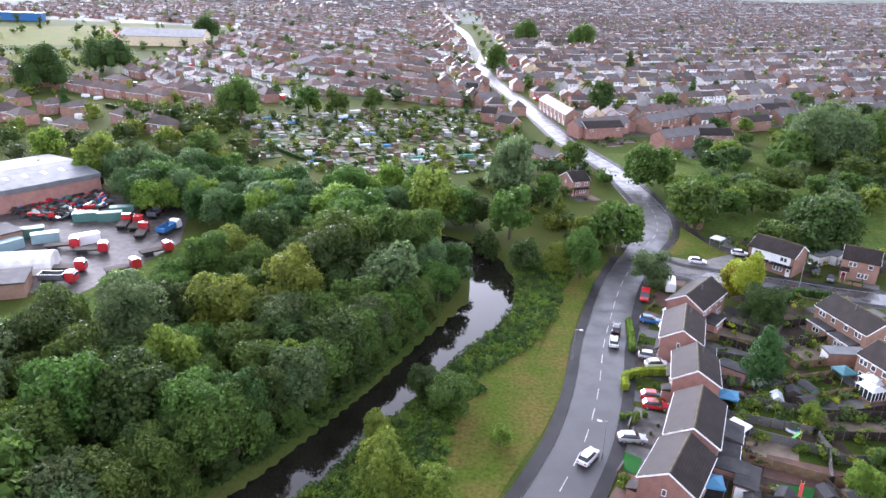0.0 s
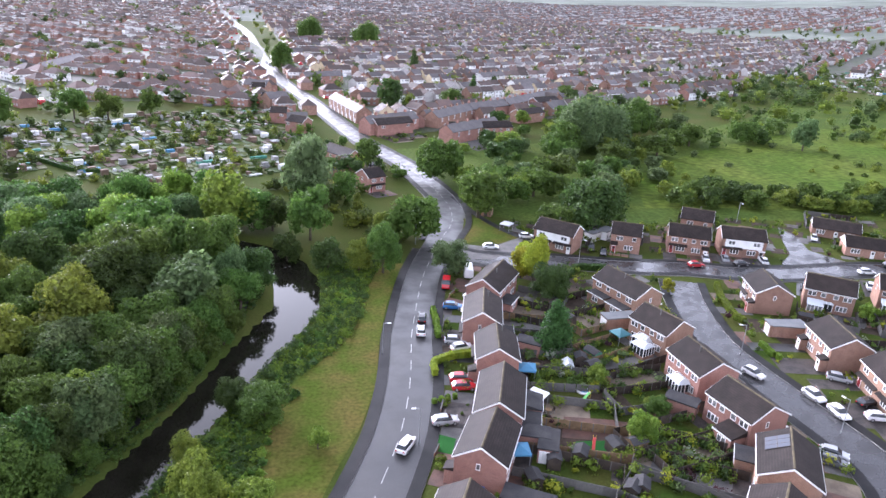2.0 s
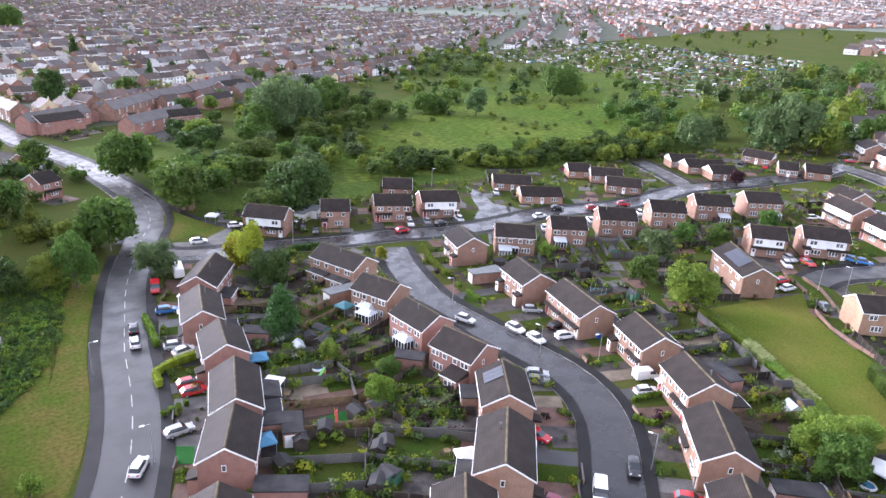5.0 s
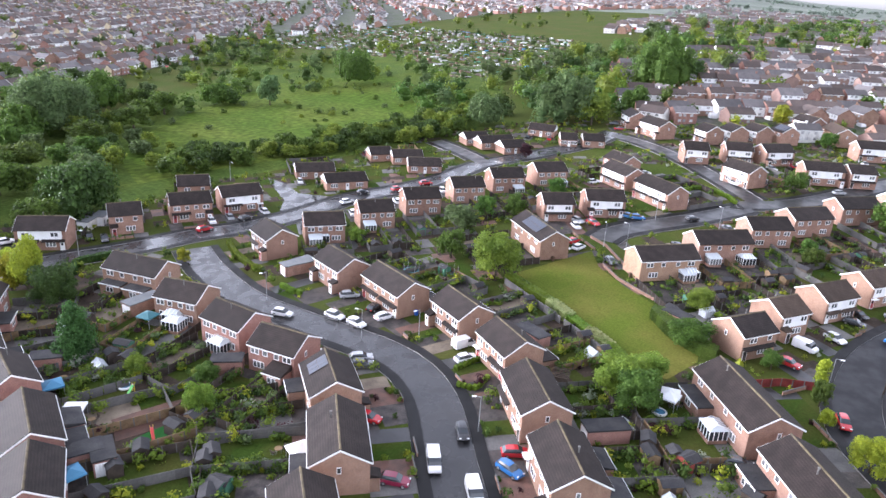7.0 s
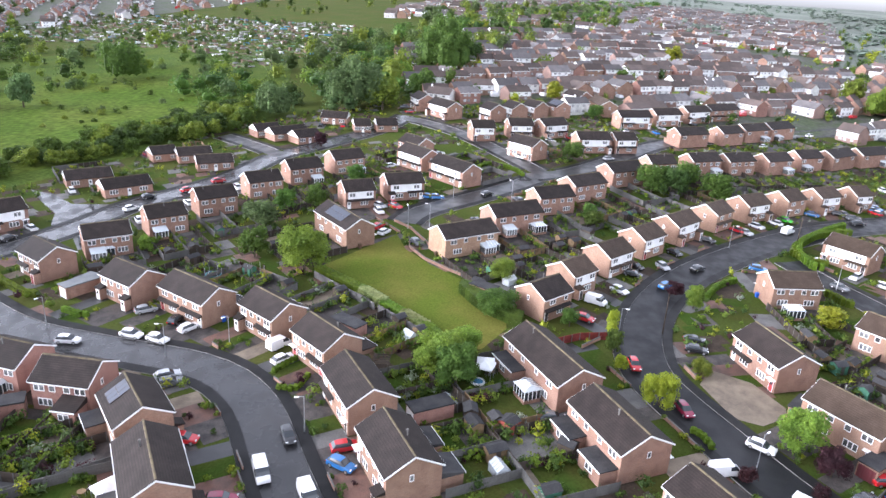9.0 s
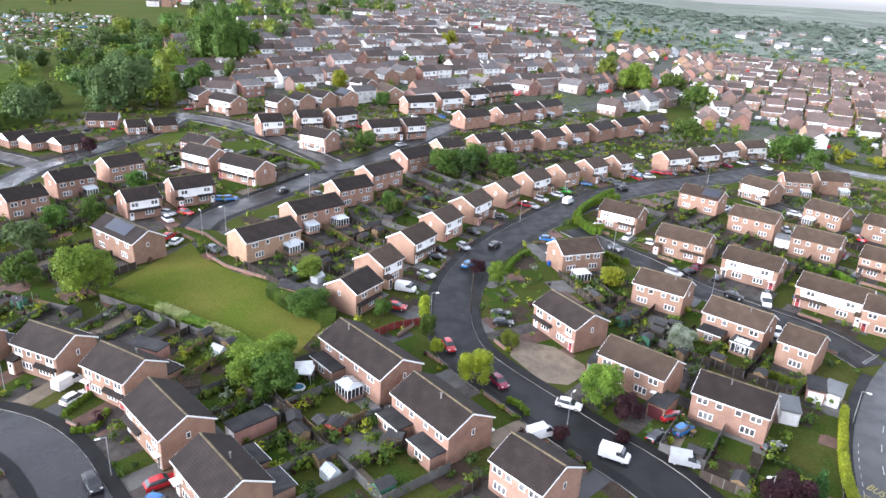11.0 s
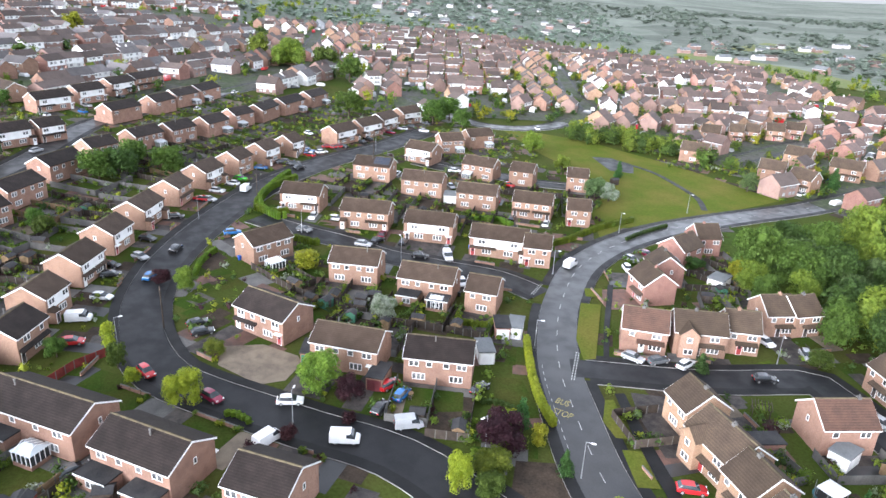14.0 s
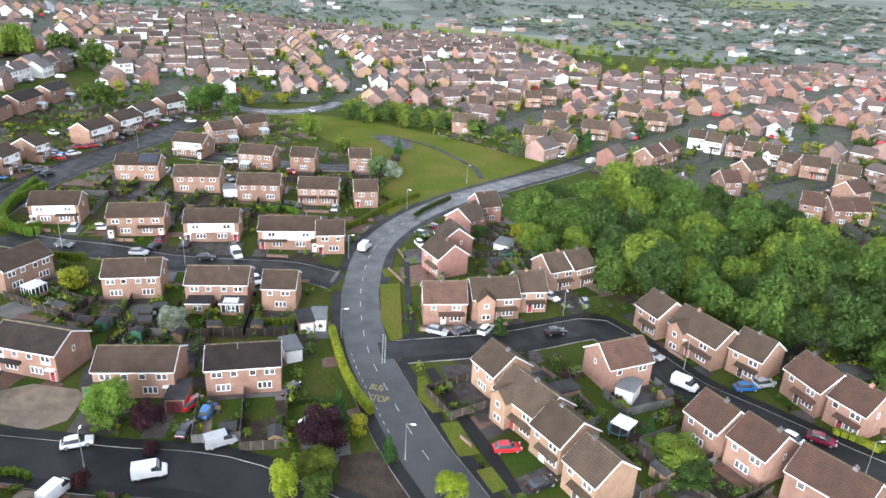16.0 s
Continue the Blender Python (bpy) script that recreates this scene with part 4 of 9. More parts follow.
def bungalow(x, y, turn, length, depth=7.4):
    h = house_base("bungalow", x, y, turn, "low brick bungalow with dark tiled roof and white gable", "bungalow", "bungalows", (length, depth))
    gabled(h, -length / 2, length / 2, depth, 2.6, 4.5, BRICKS[0], ROOFS[2])
    f, k = -depth / 2 - 0.01, depth / 2 + 0.01
    for q in (-0.32, 0.3):
        put_window(h, "wide", q * length, 0.9, f), put_window(h, "mid", q * length, 0.95, k, "back")
    part("door", DOORS[0], h, "", Matrix.Translation((0, f, 0)))
    for s in (-1, 1):
        c = Bag()
        c.prism([(-depth / 2 + 0.15, 2.45), (depth / 2 - 0.15, 2.45), (0, 4.35)], -0.02, 0.02)
        part("cladding", c.mesh("cladding", WHITE), h, "white gable boards", Matrix.Translation((s * (length / 2 + 0.02), 0, 0)))
    return h


semi(23.6, 61.2, -120, 5.7, 1, depth=7, roof=2)
semi(31.2, 73.8, -122, 9.7, 1, depth=7, roof=2)
semi(37.1, 84.6, -114, 11.7, 1, depth=7, roof=2)
semi(41.7, 98.9, -107, 9.4, 1, depth=7, roof=2)
semi(44.1, 113.3, -110, 11.4, 1, depth=7, roof=2)
semi(51.4, 127.7, -130, 12.6, 1, depth=7, roof=2)
semi(79.3, 119.7, 104, 12.9, 2, roof=2)
semi(76.7, 102.3, 106, 9.1, 2, roof=2)
semi(75.3, 87.5, 90, 9.5, 1, roof=2)
semi(74.0, 74.4, 98, 9.1, 1, roof=2)
semi(69.8, 60.7, 51, 9.9, 2, roof=2, solar=1)
semi(80.5, 156.8, -47, 10.8, 0, roof=2, clad=1)
semi(98.3, 152.8, -31, 7.6, 0, roof=2)
semi(114.5, 148.5, -31, 10.4, 0, roof=2)
semi(125.9, 161.0, -37, 8.6, 0, roof=2)
semi(127.7, 144.1, -26, 11.1, 0, roof=2, clad=1)
bungalow(165.2, 150.3, -40, 12.4)
bungalow(161.9, 135.0, -34, 13.0)
bungalow(194.6, 146.3, 142, 7.8)
bungalow(196.6, 135.8, -45, 10.6)
bungalow(190.8, 124.5, -50, 11.0)
bungalow(232.2, 129.0, -37, 9.4)
bungalow(230.8, 119.4, -34, 14.1)
bungalow(227.7, 110.8, -34, 9.4)
bungalow(256.8, 111.4, -78, 10.3)
bungalow(248.1, 97.0, -60, 6.2)
bungalow(251.1, 88.3, 121, 8.0)
semi(59.4, 50.4, 43, 12.5, 2, roof=2)
semi(46.3, 44.3, 48, 9.2, 2, roof=2)
semi(110.5, 113.5, -111, 9.3, 0, roof=2)
semi(124.2, 110.2, 138, 9.8, 0, roof=2)
semi(139.7, 106.1, 141, 9.2, 0, roof=2)
semi(155.9, 102.5, 140, 10.1, 0, roof=2, clad=1)
semi(172.0, 97.3, 140, 9.7, 0, roof=2, clad=1)
semi(186.7, 91.9, 139, 10.4, 0, roof=2)
semi(199.4, 83.5, 140, 10.3, 0, roof=2)
semi(172.5, 68.7, -50, 8.5, 0, roof=2, clad=1)
semi(182.4, 58.8, -53, 10.7, 0, roof=2, clad=1)
semi(221.7, 67.0, 58, 9.8, 0, roof=2)
semi(210.0, 62.5, -124, 12.7, 0, roof=2, clad=1)
semi(200.7, 48.0, -124, 15.3, 0, roof=2, clad=1)
semi(150.1, 63.0, 51, 16.6, 2, roof=2, clad=1, solar=2)
semi(106.6, 89.6, -108, 9.9, 0, roof=2)
semi(104.9, 74.0, -110, 13.1, 2, roof=2)
semi(103.3, 57.3, -116, 10.0, 2, roof=2)
semi(96.7, 43.7, -122, 9.8, 2, roof=2)
semi(84.9, 33.2, -138, 12.0, 2, roof=2)
semi(72.4, 22.7, -140, 11.2, 2, roof=2)
semi(102.4, 6.3, 39, 17.1, 0, depth=8.2, roof=2)
semi(87.6, -5.0, 37, 13.3, 0, depth=8.2, roof=2)
semi(127.4, 10.9, -34, 8.2, 2, roof=2)
semi(139.8, 6.6, -34, 7.4, 2, roof=0, clad=1)
semi(153.3, -0.4, -34, 9.1, 2, roof=0, clad=1)
semi(166.9, -7.7, -35, 8.6, 2, roof=0, clad=1)
semi(180.5, -16.3, -34, 10.4, 2, roof=0, clad=1)
semi(193.7, -26.2, -35, 8.3, 2, roof=0)
semi(206.2, -37.0, -45, 9.4, 2, roof=0, clad=1)
semi(216.9, -48.7, -47, 8.0, 2, roof=0)
semi(225.7, -60.0, -50, 8.6, 2, roof=0, clad=1)
semi(233.4, -71.4, -56, 6.7, 2, roof=0, clad=1)
semi(75.2, -17.0, 41, 8.8, 0, depth=8.2, roof=2)
semi(246.6, -95.1, -62, 12.3, 2, roof=0, clad=1)
semi(255.1, -109.3, -65, 12.5, 2, roof=0, clad=1)
semi(264.8, -121.6, -58, 11.8, 2, roof=0, clad=1)
semi(274.7, -137.5, -71, 11.6, 2, roof=0, clad=1)
semi(151.7, 33.2, 136, 14.6, 3, roof=2, clad=1)
semi(169.3, 24.8, 133, 14.3, 0, roof=2)
semi(186.3, 17.1, 130, 11.1, 0, roof=2, clad=1)
semi(201.0, 9.6, 138, 12.4, 0, roof=2, clad=1)
semi(219.6, -0.6, 135, 12.9, 0, roof=2, clad=1)
semi(234.1, -12.1, 123, 9.4, 0, roof=2, clad=1)
semi(245.1, -26.1, 126, 11.6, 0, roof=2)
semi(252.3, -38.0, 126, 11.0, 0, roof=2)
semi(260.9, -51.4, 129, 11.3, 0, roof=2, clad=1)
semi(272.7, -63.9, 124, 10.3, 0, roof=2, clad=1)
semi(282.7, -76.5, 137, 14.5, 0, roof=2, clad=1)
semi(294.8, -90.8, 129, 15.5, 0, roof=2, clad=1)
semi(308.9, -106.8, 129, 14.4, 0, roof=2, clad=1)
semi(234.9, 31.3, -123, 11.5, 0, roof=2, clad=1)
semi(252.2, 10.9, -62, 12.3, 0, roof=2, clad=1)
semi(257.4, 0.3, -60, 8.5, 0, roof=2, clad=1)
semi(280.5, -23.7, 128, 13.7, 0, roof=2, clad=1)
semi(293.1, -38.9, 132, 11.2, 0, roof=2, clad=1)
semi(304.9, -49.4, 131, 13.4, 0, roof=2, clad=1)
semi(316.2, -60.7, 136, 15.0, 0, roof=2, clad=1)
semi(296.3, -2.3, -60, 14.1, 0, roof=2, clad=1)
semi(309.5, -15.2, -54, 13.0, 0, roof=2, clad=1)
semi(324.3, -28.1, -50, 13.4, 0, roof=2, clad=1)
semi(337.1, -39.9, -48, 17.3, 0, roof=2)
semi(259.1, 38.3, -63, 9.1, 0, roof=2, clad=1)
semi(265.3, 27.2, -45, 11.3, 0, roof=2, clad=1)
semi(250.5, 50.8, -61, 8.5, 0, roof=2, clad=1)
semi(119.3, -30.8, -151, 12.1, 0, depth=8, roof=2)
semi(103.2, -39.5, -134, 12.0, 2, roof=0)
semi(93.3, -51.7, 53, 11.4, 0, roof=2)
semi(152.4, -38.7, 108, 10.5, 2, roof=0)
semi(289.0, 85.0, -143, 11.1, 0, roof=2, clad=1)
semi(279.0, 72.6, -127, 13.7, 0, roof=2, clad=1)
semi(280.3, 52.8, -132, 8.2, 0, roof=2, clad=1, solar=1)
semi(286.5, 44.8, -135, 8.1, 0, roof=2, clad=1, solar=1)
semi(292.8, 37.2, -128, 8.1, 0, roof=2, clad=1, solar=2)
semi(298.1, 28.4, 44, 7.8, 0, roof=2, clad=1, solar=2)
semi(324.4, 22.8, -131, 10.6, 0, roof=2, clad=1)
semi(313.9, 11.0, 23, 16.4, 2, roof=0)
semi(134.8, -54.2, 52, 10.7, 2, roof=0)
semi(121.4, -64.9, 46, 11.8, 2, roof=0, clad=1)
semi(112.1, -72.8, 44, 6.5, 2, roof=0)
semi(181.5, -58.4, -128, 11.1, 2, roof=0, clad=1)
semi(164.2, -69.7, -128, 12.7, 2, roof=0, solar=2)
semi(150.9, -81.5, -130, 12.6, 2, roof=0, clad=1)
semi(135.6, -92.6, -133, 14.0, 2, roof=0, clad=1)
semi(127.5, -98.1, -130, 4.1, 2, roof=0)
semi(202.4, -89.3, 47, 12.1, 2, roof=0, solar=3)
semi(184.3, -97.5, 48, 12.5, 2, roof=0, clad=1)
semi(168.4, -107.0, 47, 11.6, 2, roof=0, clad=1)
semi(155.9, -117.9, -135, 11.1, 2, roof=0)
semi(146.3, -126.5, -128, 6.5, 2, roof=0)
semi(217.2, -114.8, -147, 10.8, 2, roof=0, clad=1)
semi(227.8, -131.8, 80, 8.9, 2, roof=0, clad=1)
semi(232.0, -147.0, 84, 10.5, 2, roof=0, clad=1)
semi(194.3, -124.6, 36, 11.1, 2, roof=0, clad=1)
semi(184.0, -134.7, 41, 7.8, 2, roof=0)
semi(172.8, -148.4, 49, 6.8, 2, roof=0)
detached(86.3, -92.2, -133, 8.3, 0, roof=1)
detached(81.0, -100.8, -128, 9.5, 2, roof=3, gable=1)
detached(77.8, -108.7, -130, 5.6, 2, roof=3)
detached(79.8, -121.1, -113, 5.6, 2, roof=3)
detached(77.5, -125.8, -106, 5.2, 2, roof=3)
detached(100.8, -109.0, 161, 8.0, 1, roof=3)
detached(106.0, -118.0, 150, 6.5, 1, roof=3)
detached(113.1, -131.2, 99, 8.2, 1, roof=3)
detached(116.3, -143.2, 65, 3.8, 1, roof=3)
detached(63.2, -80.5, -17, 5.6, 3, roof=3)
detached(53.9, -76.2, 167, 9.9, 3, roof=3, gable=1)
detached(46.3, -73.1, 165, 5.5, 3, roof=3)
detached(38.7, -69.7, 163, 5.9, 3, roof=3)
detached(50.8, -97.0, 64, 8.6, 0, roof=1)
detached(53.2, -118.9, 156, 6.4, 2, roof=3)
detached(43.5, -116.4, 161, 11.0, 2, roof=3, gable=1)
detached(34.3, -116.6, 168, 5.3, 2, roof=3)
detached(23.5, -114.7, 150, 7.6, 0, roof=1)
detached(16.8, -112.3, 159, 6.0, 0, roof=1)
detached(31.5, -91.9, -21, 5.6, 0, roof=1)
detached(24.6, -90.6, -19, 5.1, 0, roof=1)
detached(14.8, -88.9, -11, 9.7, 0, roof=1)
semi(67.4, 306.7, -159, 19.0, 1, depth=8, roof=2)
semi(106.8, 339.1, -150, 19.0, 1, depth=8, roof=2)
semi(136.6, 356.7, -150, 19.0, 1, depth=8, roof=2)
semi(172.8, 375.7, -155, 19.0, 1, depth=8, roof=2)
semi(97.9, 297.1, 4, 14.1, 1, roof=2)
semi(113.7, 298.4, 8, 15.8, 1, roof=2)
semi(56.7, 356.1, -85, 19.0, 1, roof=2)
semi(146.1, 335.5, -154, 18.2, 0, roof=2, clad=1)
semi(36.7, 247.9, 118, 14.7, 1, roof=2)
semi(41.3, 216.0, 23, 6.2, 1, roof=2)
semi(17.2, 378.4, 171, 6.4, 1, roof=2)
semi(19.8, 332.6, 168, 7.6, 1, roof=2)
semi(26.7, 309.8, 141, 8.7, 1, roof=2)
semi(13.6, 414.2, 174, 7.3, 1, roof=2)
detached(111.3, -274.4, 18, 5.2, 4, roof=3, gable=1)
detached(103.6, -273.4, -169, 4.3, 4, roof=3)
detached(96.1, -275.4, -169, 4.2, 0, roof=3, gable=1)
detached(88.0, -270.6, -170, 5.2, 0, roof=3)
detached(81.8, -272.2, -163, 4.5, 4, roof=3, gable=1)
detached(72.4, -265.2, -17, 5.0, 2, roof=3)
detached(65.0, -266.4, -165, 9.0, 2, roof=3)
detached(53.7, -263.6, 13, 6.8, 3, roof=3)
detached(111.3, -232.5, -90, 10.6, 0, roof=1)
detached(111.4, -244.7, -89, 11.0, 0, roof=1)
detached(79.9, -243.8, -103, 11.0, 2, roof=3)
detached(79.3, -221.7, 51, 4.7, 0, roof=1)
detached(52.6, -217.8, 13, 4.5, 0, roof=1)
detached(46.3, -218.7, 43, 4.8, 0, roof=1)
detached(42.5, -222.4, 43, 4.9, 0, roof=1)
detached(47.7, -242.9, 70, 8.8, 0, roof=1)
detached(156.0, -225.0, 28, 8.8, 2, roof=3)
detached(143.0, -224.3, -174, 8.7, 2, roof=3)
detached(166.3, -255.7, 19, 9.9, 3, roof=3)
detached(146.3, -254.7, -156, 10.8, 2, roof=3)
detached(138.2, -292.2, -155, 9.9, 2, roof=3)
detached(154.7, -301.9, -176, 10.3, 2, roof=3)
detached(210.1, -256.0, -143, 7.9, 2, roof=3)
detached(207.5, -269.5, -138, 5.4, 0, roof=3)
detached(204.9, -277.7, -151, 6.3, 0, roof=3)
detached(203.1, -290.4, -134, 7.7, 2, roof=3)
detached(201.5, -303.1, -147, 7.7, 0, roof=3)
detached(186.6, -219.5, 30, 10.3, 2, roof=3)


# ---- terraces and houses farther off ----


def terrace(x, y, turn, length, brick, roof, words, depth=7.8, eaves=5.1, ridge=7.9):
    """A row of small houses under one roof, with chimneys, paired windows and doors."""
    h = house_base("terrace", x, y, turn, words, "house", "terraced rows", (length, depth))
    L, D = length / 2, depth / 2
    b = Bag()
    b.prism([(-D, -1), (D, -1), (D, eaves), (0, ridge), (-D, eaves)], -L, L)
    part("wall", b.mesh("wall", BRICKS[brick]), h)
    b = Bag()
    for s in (-1, 1):
        prof = [(0, ridge + 0.02), (s * (D + 0.3), eaves - 0.1), (s * (D + 0.3), eaves + 0.08), (0, ridge + 0.2)]
        b.prism(prof if s > 0 else prof[::-1], -L - 0.15, L + 0.15)
    top = part("roof", b.mesh("roof", roof), h)
    b = Bag()
    b.box(-0.55, 0.55, -0.04, 0.04, 0, 1.45), b.box(-0.7, 0.7, -0.06, 0.02, -0.15, 0), b.box(-0.55, 0.55, -0.06, 0.02, 1.45, 1.65)
    b.i = [0] * 6 + [1] * 12
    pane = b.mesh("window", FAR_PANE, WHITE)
    b = Bag()
    b.box(-0.42, 0.42, -0.05, 0.03, 0, 2.1)
    doorway = b.mesh("door", WHITE)
    b = Bag()
    b.box(-0.6, 0.6, -0.35, 0.35, ridge - 0.6, ridge + 1.1), b.tube(-0.3, 0, ridge + 1.1, ridge + 1.5, 0.11, 0.09), b.tube(0.3, 0, ridge + 1.1, ridge + 1.5, 0.11, 0.09)
    stack = b.mesh("chimney", BRICKS[brick % 4])
    n = max(1, int(round(length / 6.5)))
    for q in range(n):
        cx = -L + (q + 0.5) * length / n
        for s in (-1, 1):
            m = Matrix.Rotation(0 if s < 0 else math.pi, 4, "Z")
            part("window", pane, h, "", Matrix.Translation((cx - 0.9, s * (D + 0.01), 3.1)) @ m)
            if s < 0:
                part("window", pane, h, "", Matrix.Translation((cx - 0.9, s * (D + 0.01), 0.8)) @ m)
        part("door", doorway, h, "", Matrix.Translation((cx + 1.1, -D - 0.01, 0)))
        part("chimney", stack, top, "", Matrix.Translation((cx + length / n / 2 - 0.6, 0, 0)))


terrace(67.7, 311.5, -150, 29.8, 1, SLATE, "dark brick terraced row with wet slate roof")
terrace(102.7, 331.8, -136, 36.5, 0, SLATE, "red brick terraced row with slate roof and chimneys")
terrace(128.7, 352.0, -149, 29.7, 1, SLATE, "dark brick terraced row with wet slate roof")
terrace(168.2, 383.5, -138, 71.6, 0, SLATE, "red brick terraced row with slate roof and chimneys")
terrace(101.5, 295.1, -146, 35.2, 1, SLATE, "dark brick terraced row with wet slate roof")
terrace(55.6, 352.3, -81, 46.3, 0, SLATE, "red brick terraced row with slate roof and chimneys")
terrace(179.9, 488.1, -146, 27.2, 4, SLATE, "white rendered houses with dark slate roof")
terrace(190.3, 450.8, -150, 25.9, 4, SLATE, "white rendered houses with dark slate roof")
terrace(232.0, 466.6, -152, 19.1, 5, SLATE, "cream rendered houses with dark slate roof")
terrace(55.5, 468.1, -157, 27.8, 1, SLATE, "dark brick terraced row with wet slate roof")
terrace(13.2, 420.2, 153, 13.8, 0, SLATE, "red brick terraced row with slate roof and chimneys")
terrace(20.6, 374.2, 29, 11.7, 0, SLATE, "red brick terraced row with slate roof and chimneys")
terrace(26.4, 313.3, 176, 8.8, 1, SLATE, "dark brick terraced row with wet slate roof")
terrace(-105.3, 503.8, 81, 66.2, 0, SLATE, "red brick terraced row with slate roof and chimneys")


# ---- vehicles ----
def car_paint(name, c):
    m = plain(name, c, 0.25)
    m.node_tree.nodes["Principled BSDF"].inputs["Coat Weight"].default_value = 0.6
    return m


PAINTS = {"white": car_paint("white_car_paint", (0.75, 0.75, 0.75)), "silver": car_paint("silver_car_paint", (0.36, 0.37, 0.38)), "black": car_paint("black_car_paint", (0.018, 0.018, 0.02)),
          "grey": car_paint("grey_car_paint", (0.1, 0.105, 0.11)), "red": car_paint("red_car_paint", (0.42, 0.02, 0.025)), "maroon": car_paint("maroon_car_paint", (0.2, 0.012, 0.04)),
          "blue": car_paint("blue_car_paint", (0.03, 0.14, 0.36)), "green": car_paint("green_car_paint", (0.06, 0.5, 0.03))}
TYRE = plain("tyre", (0.02, 0.02, 0.02), 0.8)
RIM = plain("alloy_rim", (0.5, 0.5, 0.5), 0.3, 0.7)
LAMP = plain("clear_lamp", (0.7, 0.7, 0.7), 0.1)
TAIL = plain("red_lamp", (0.4, 0.01, 0.01), 0.2)
CAR_PROTO = {}


def loft(rows):
    """Cross sections of a body: rows of (x, half width low, half width high, z low, z high)."""
    vs, fs = [], []
    for x, wl, wh, zl, zh in rows:
        vs += [(x, -wl, zl), (x, wl, zl), (x, wl * 1.0, (zl + zh) / 2), (x, wh, zh), (x, -wh, zh), (x, -wl * 1.0, (zl + zh) / 2)]
    n = 6
    for k in range(len(rows) - 1):
        fs += [(k * n + q, k * n + (q + 1) % n, (k + 1) * n + (q + 1) % n, (k + 1) * n + q) for q in range(n)]
    fs += [tuple(range(n))[::-1], tuple(range((len(rows) - 1) * n, len(rows) * n))]
    return vs, fs


def smooth_bevel(me, width=0.05):
    bm = bmesh.new()
    bm.from_mesh(me)
    bmesh.ops.recalc_face_normals(bm, faces=bm.faces)
    bmesh.ops.bevel(bm, geom=bm.edges[:] + bm.verts[:], offset=width, segments=1, affect="EDGES", clamp_overlap=True)
    bm.to_mesh(me)
    bm.free()
    return me


def make_car(colour, van, plain_ends=False):
    c = new("van" if van else "car")
    paint = PAINTS[colour]
    if van:
        body = loft([(-2.21, 0.88, 0.86, 0.35, 1.0), (-2.16, 0.95, 0.84, 0.3, 1.95), (0.90, 0.95, 0.84, 0.3, 1.98), (1.35, 0.95, 0.8, 0.3, 1.6), (1.57, 0.95, 0.86, 0.3, 1.12), (2.12, 0.9, 0.78, 0.32, 0.95), (2.23, 0.8, 0.7, 0.4, 0.75)])
        glass = [loft([(0.32, 0.972, 0.905, 1.25, 1.75), (0.81, 0.972, 0.885, 1.2, 1.85), (0.92, 0.972, 0.85, 1.2, 1.97), (1.35, 0.965, 0.815, 1.15, 1.625), (1.57, 0.955, 0.87, 1.1, 1.16)])]
        length, wb = 4.4, 1.35
    else:
        body = loft([(-2.1, 0.72, 0.7, 0.38, 0.8), (-2.02, 0.84, 0.74, 0.28, 0.95), (-1.2, 0.88, 0.8, 0.25, 0.98), (0.7, 0.88, 0.82, 0.25, 0.95), (1.5, 0.87, 0.76, 0.26, 0.86), (2.0, 0.8, 0.68, 0.3, 0.74), (2.12, 0.68, 0.6, 0.38, 0.62)])
        cabin = loft([(-1.9, 0.72, 0.7, 0.9, 0.97), (-1.45, 0.76, 0.6, 0.9, 1.40), (-0.3, 0.8, 0.62, 0.9, 1.48), (0.35, 0.8, 0.6, 0.9, 1.42), (1.0, 0.76, 0.7, 0.88, 0.97)])
        roof = loft([(-1.5, 0.5, 0.42, 1.36, 1.425), (-0.9, 0.6, 0.55, 1.4, 1.475), (-0.3, 0.62, 0.57, 1.42, 1.505), (0.3, 0.58, 0.52, 1.38, 1.46)])
        glass = [cabin]
        length, wb = 4.2, 1.32
    b = Bag()
    b.add([tuple(v) for v in body[0]], body[1])
    part("body", smooth_bevel(b.mesh("body", paint)), c)
    b = Bag()
    for vs, fs in glass:
        b.add([tuple(v) for v in vs], fs)
    part("glazing", smooth_bevel(b.mesh("glazing", GLASS), 0.03), c, "dark glazed cabin")
    if not van:
        b = Bag()
        b.add([tuple(v) for v in roof[0]], roof[1])
        part("roof", smooth_bevel(b.mesh("roof", paint), 0.02), c)
    b = Bag()
    b.wheel(0, 0, 0, 0.32, 0.2), b.wheel(0, 0, 0, 0.2, 0.215, 8, 1)
    me = b.mesh("wheel", TYRE, RIM)
    for sx in (-1, 1):
        for sy in (-1, 1):
            part("wheel", me, c, "", Matrix.Translation((sx * wb, sy * 0.8, 0.32)))
    for name, mat, x in () if plain_ends else (("headlight", LAMP, length / 2 - 0.12), ("tail_light", TAIL, -length / 2 + 0.03)):
        b = Bag()
        b.box(-0.07, 0.07, -0.16, 0.16, -0.07, 0.08)
        me = b.mesh(name, mat)
        for sy in (-1, 1):
            part(name, me, c, "", Matrix.Translation((x, sy * 0.58, 0.72 if not van else 0.82)))
    return c


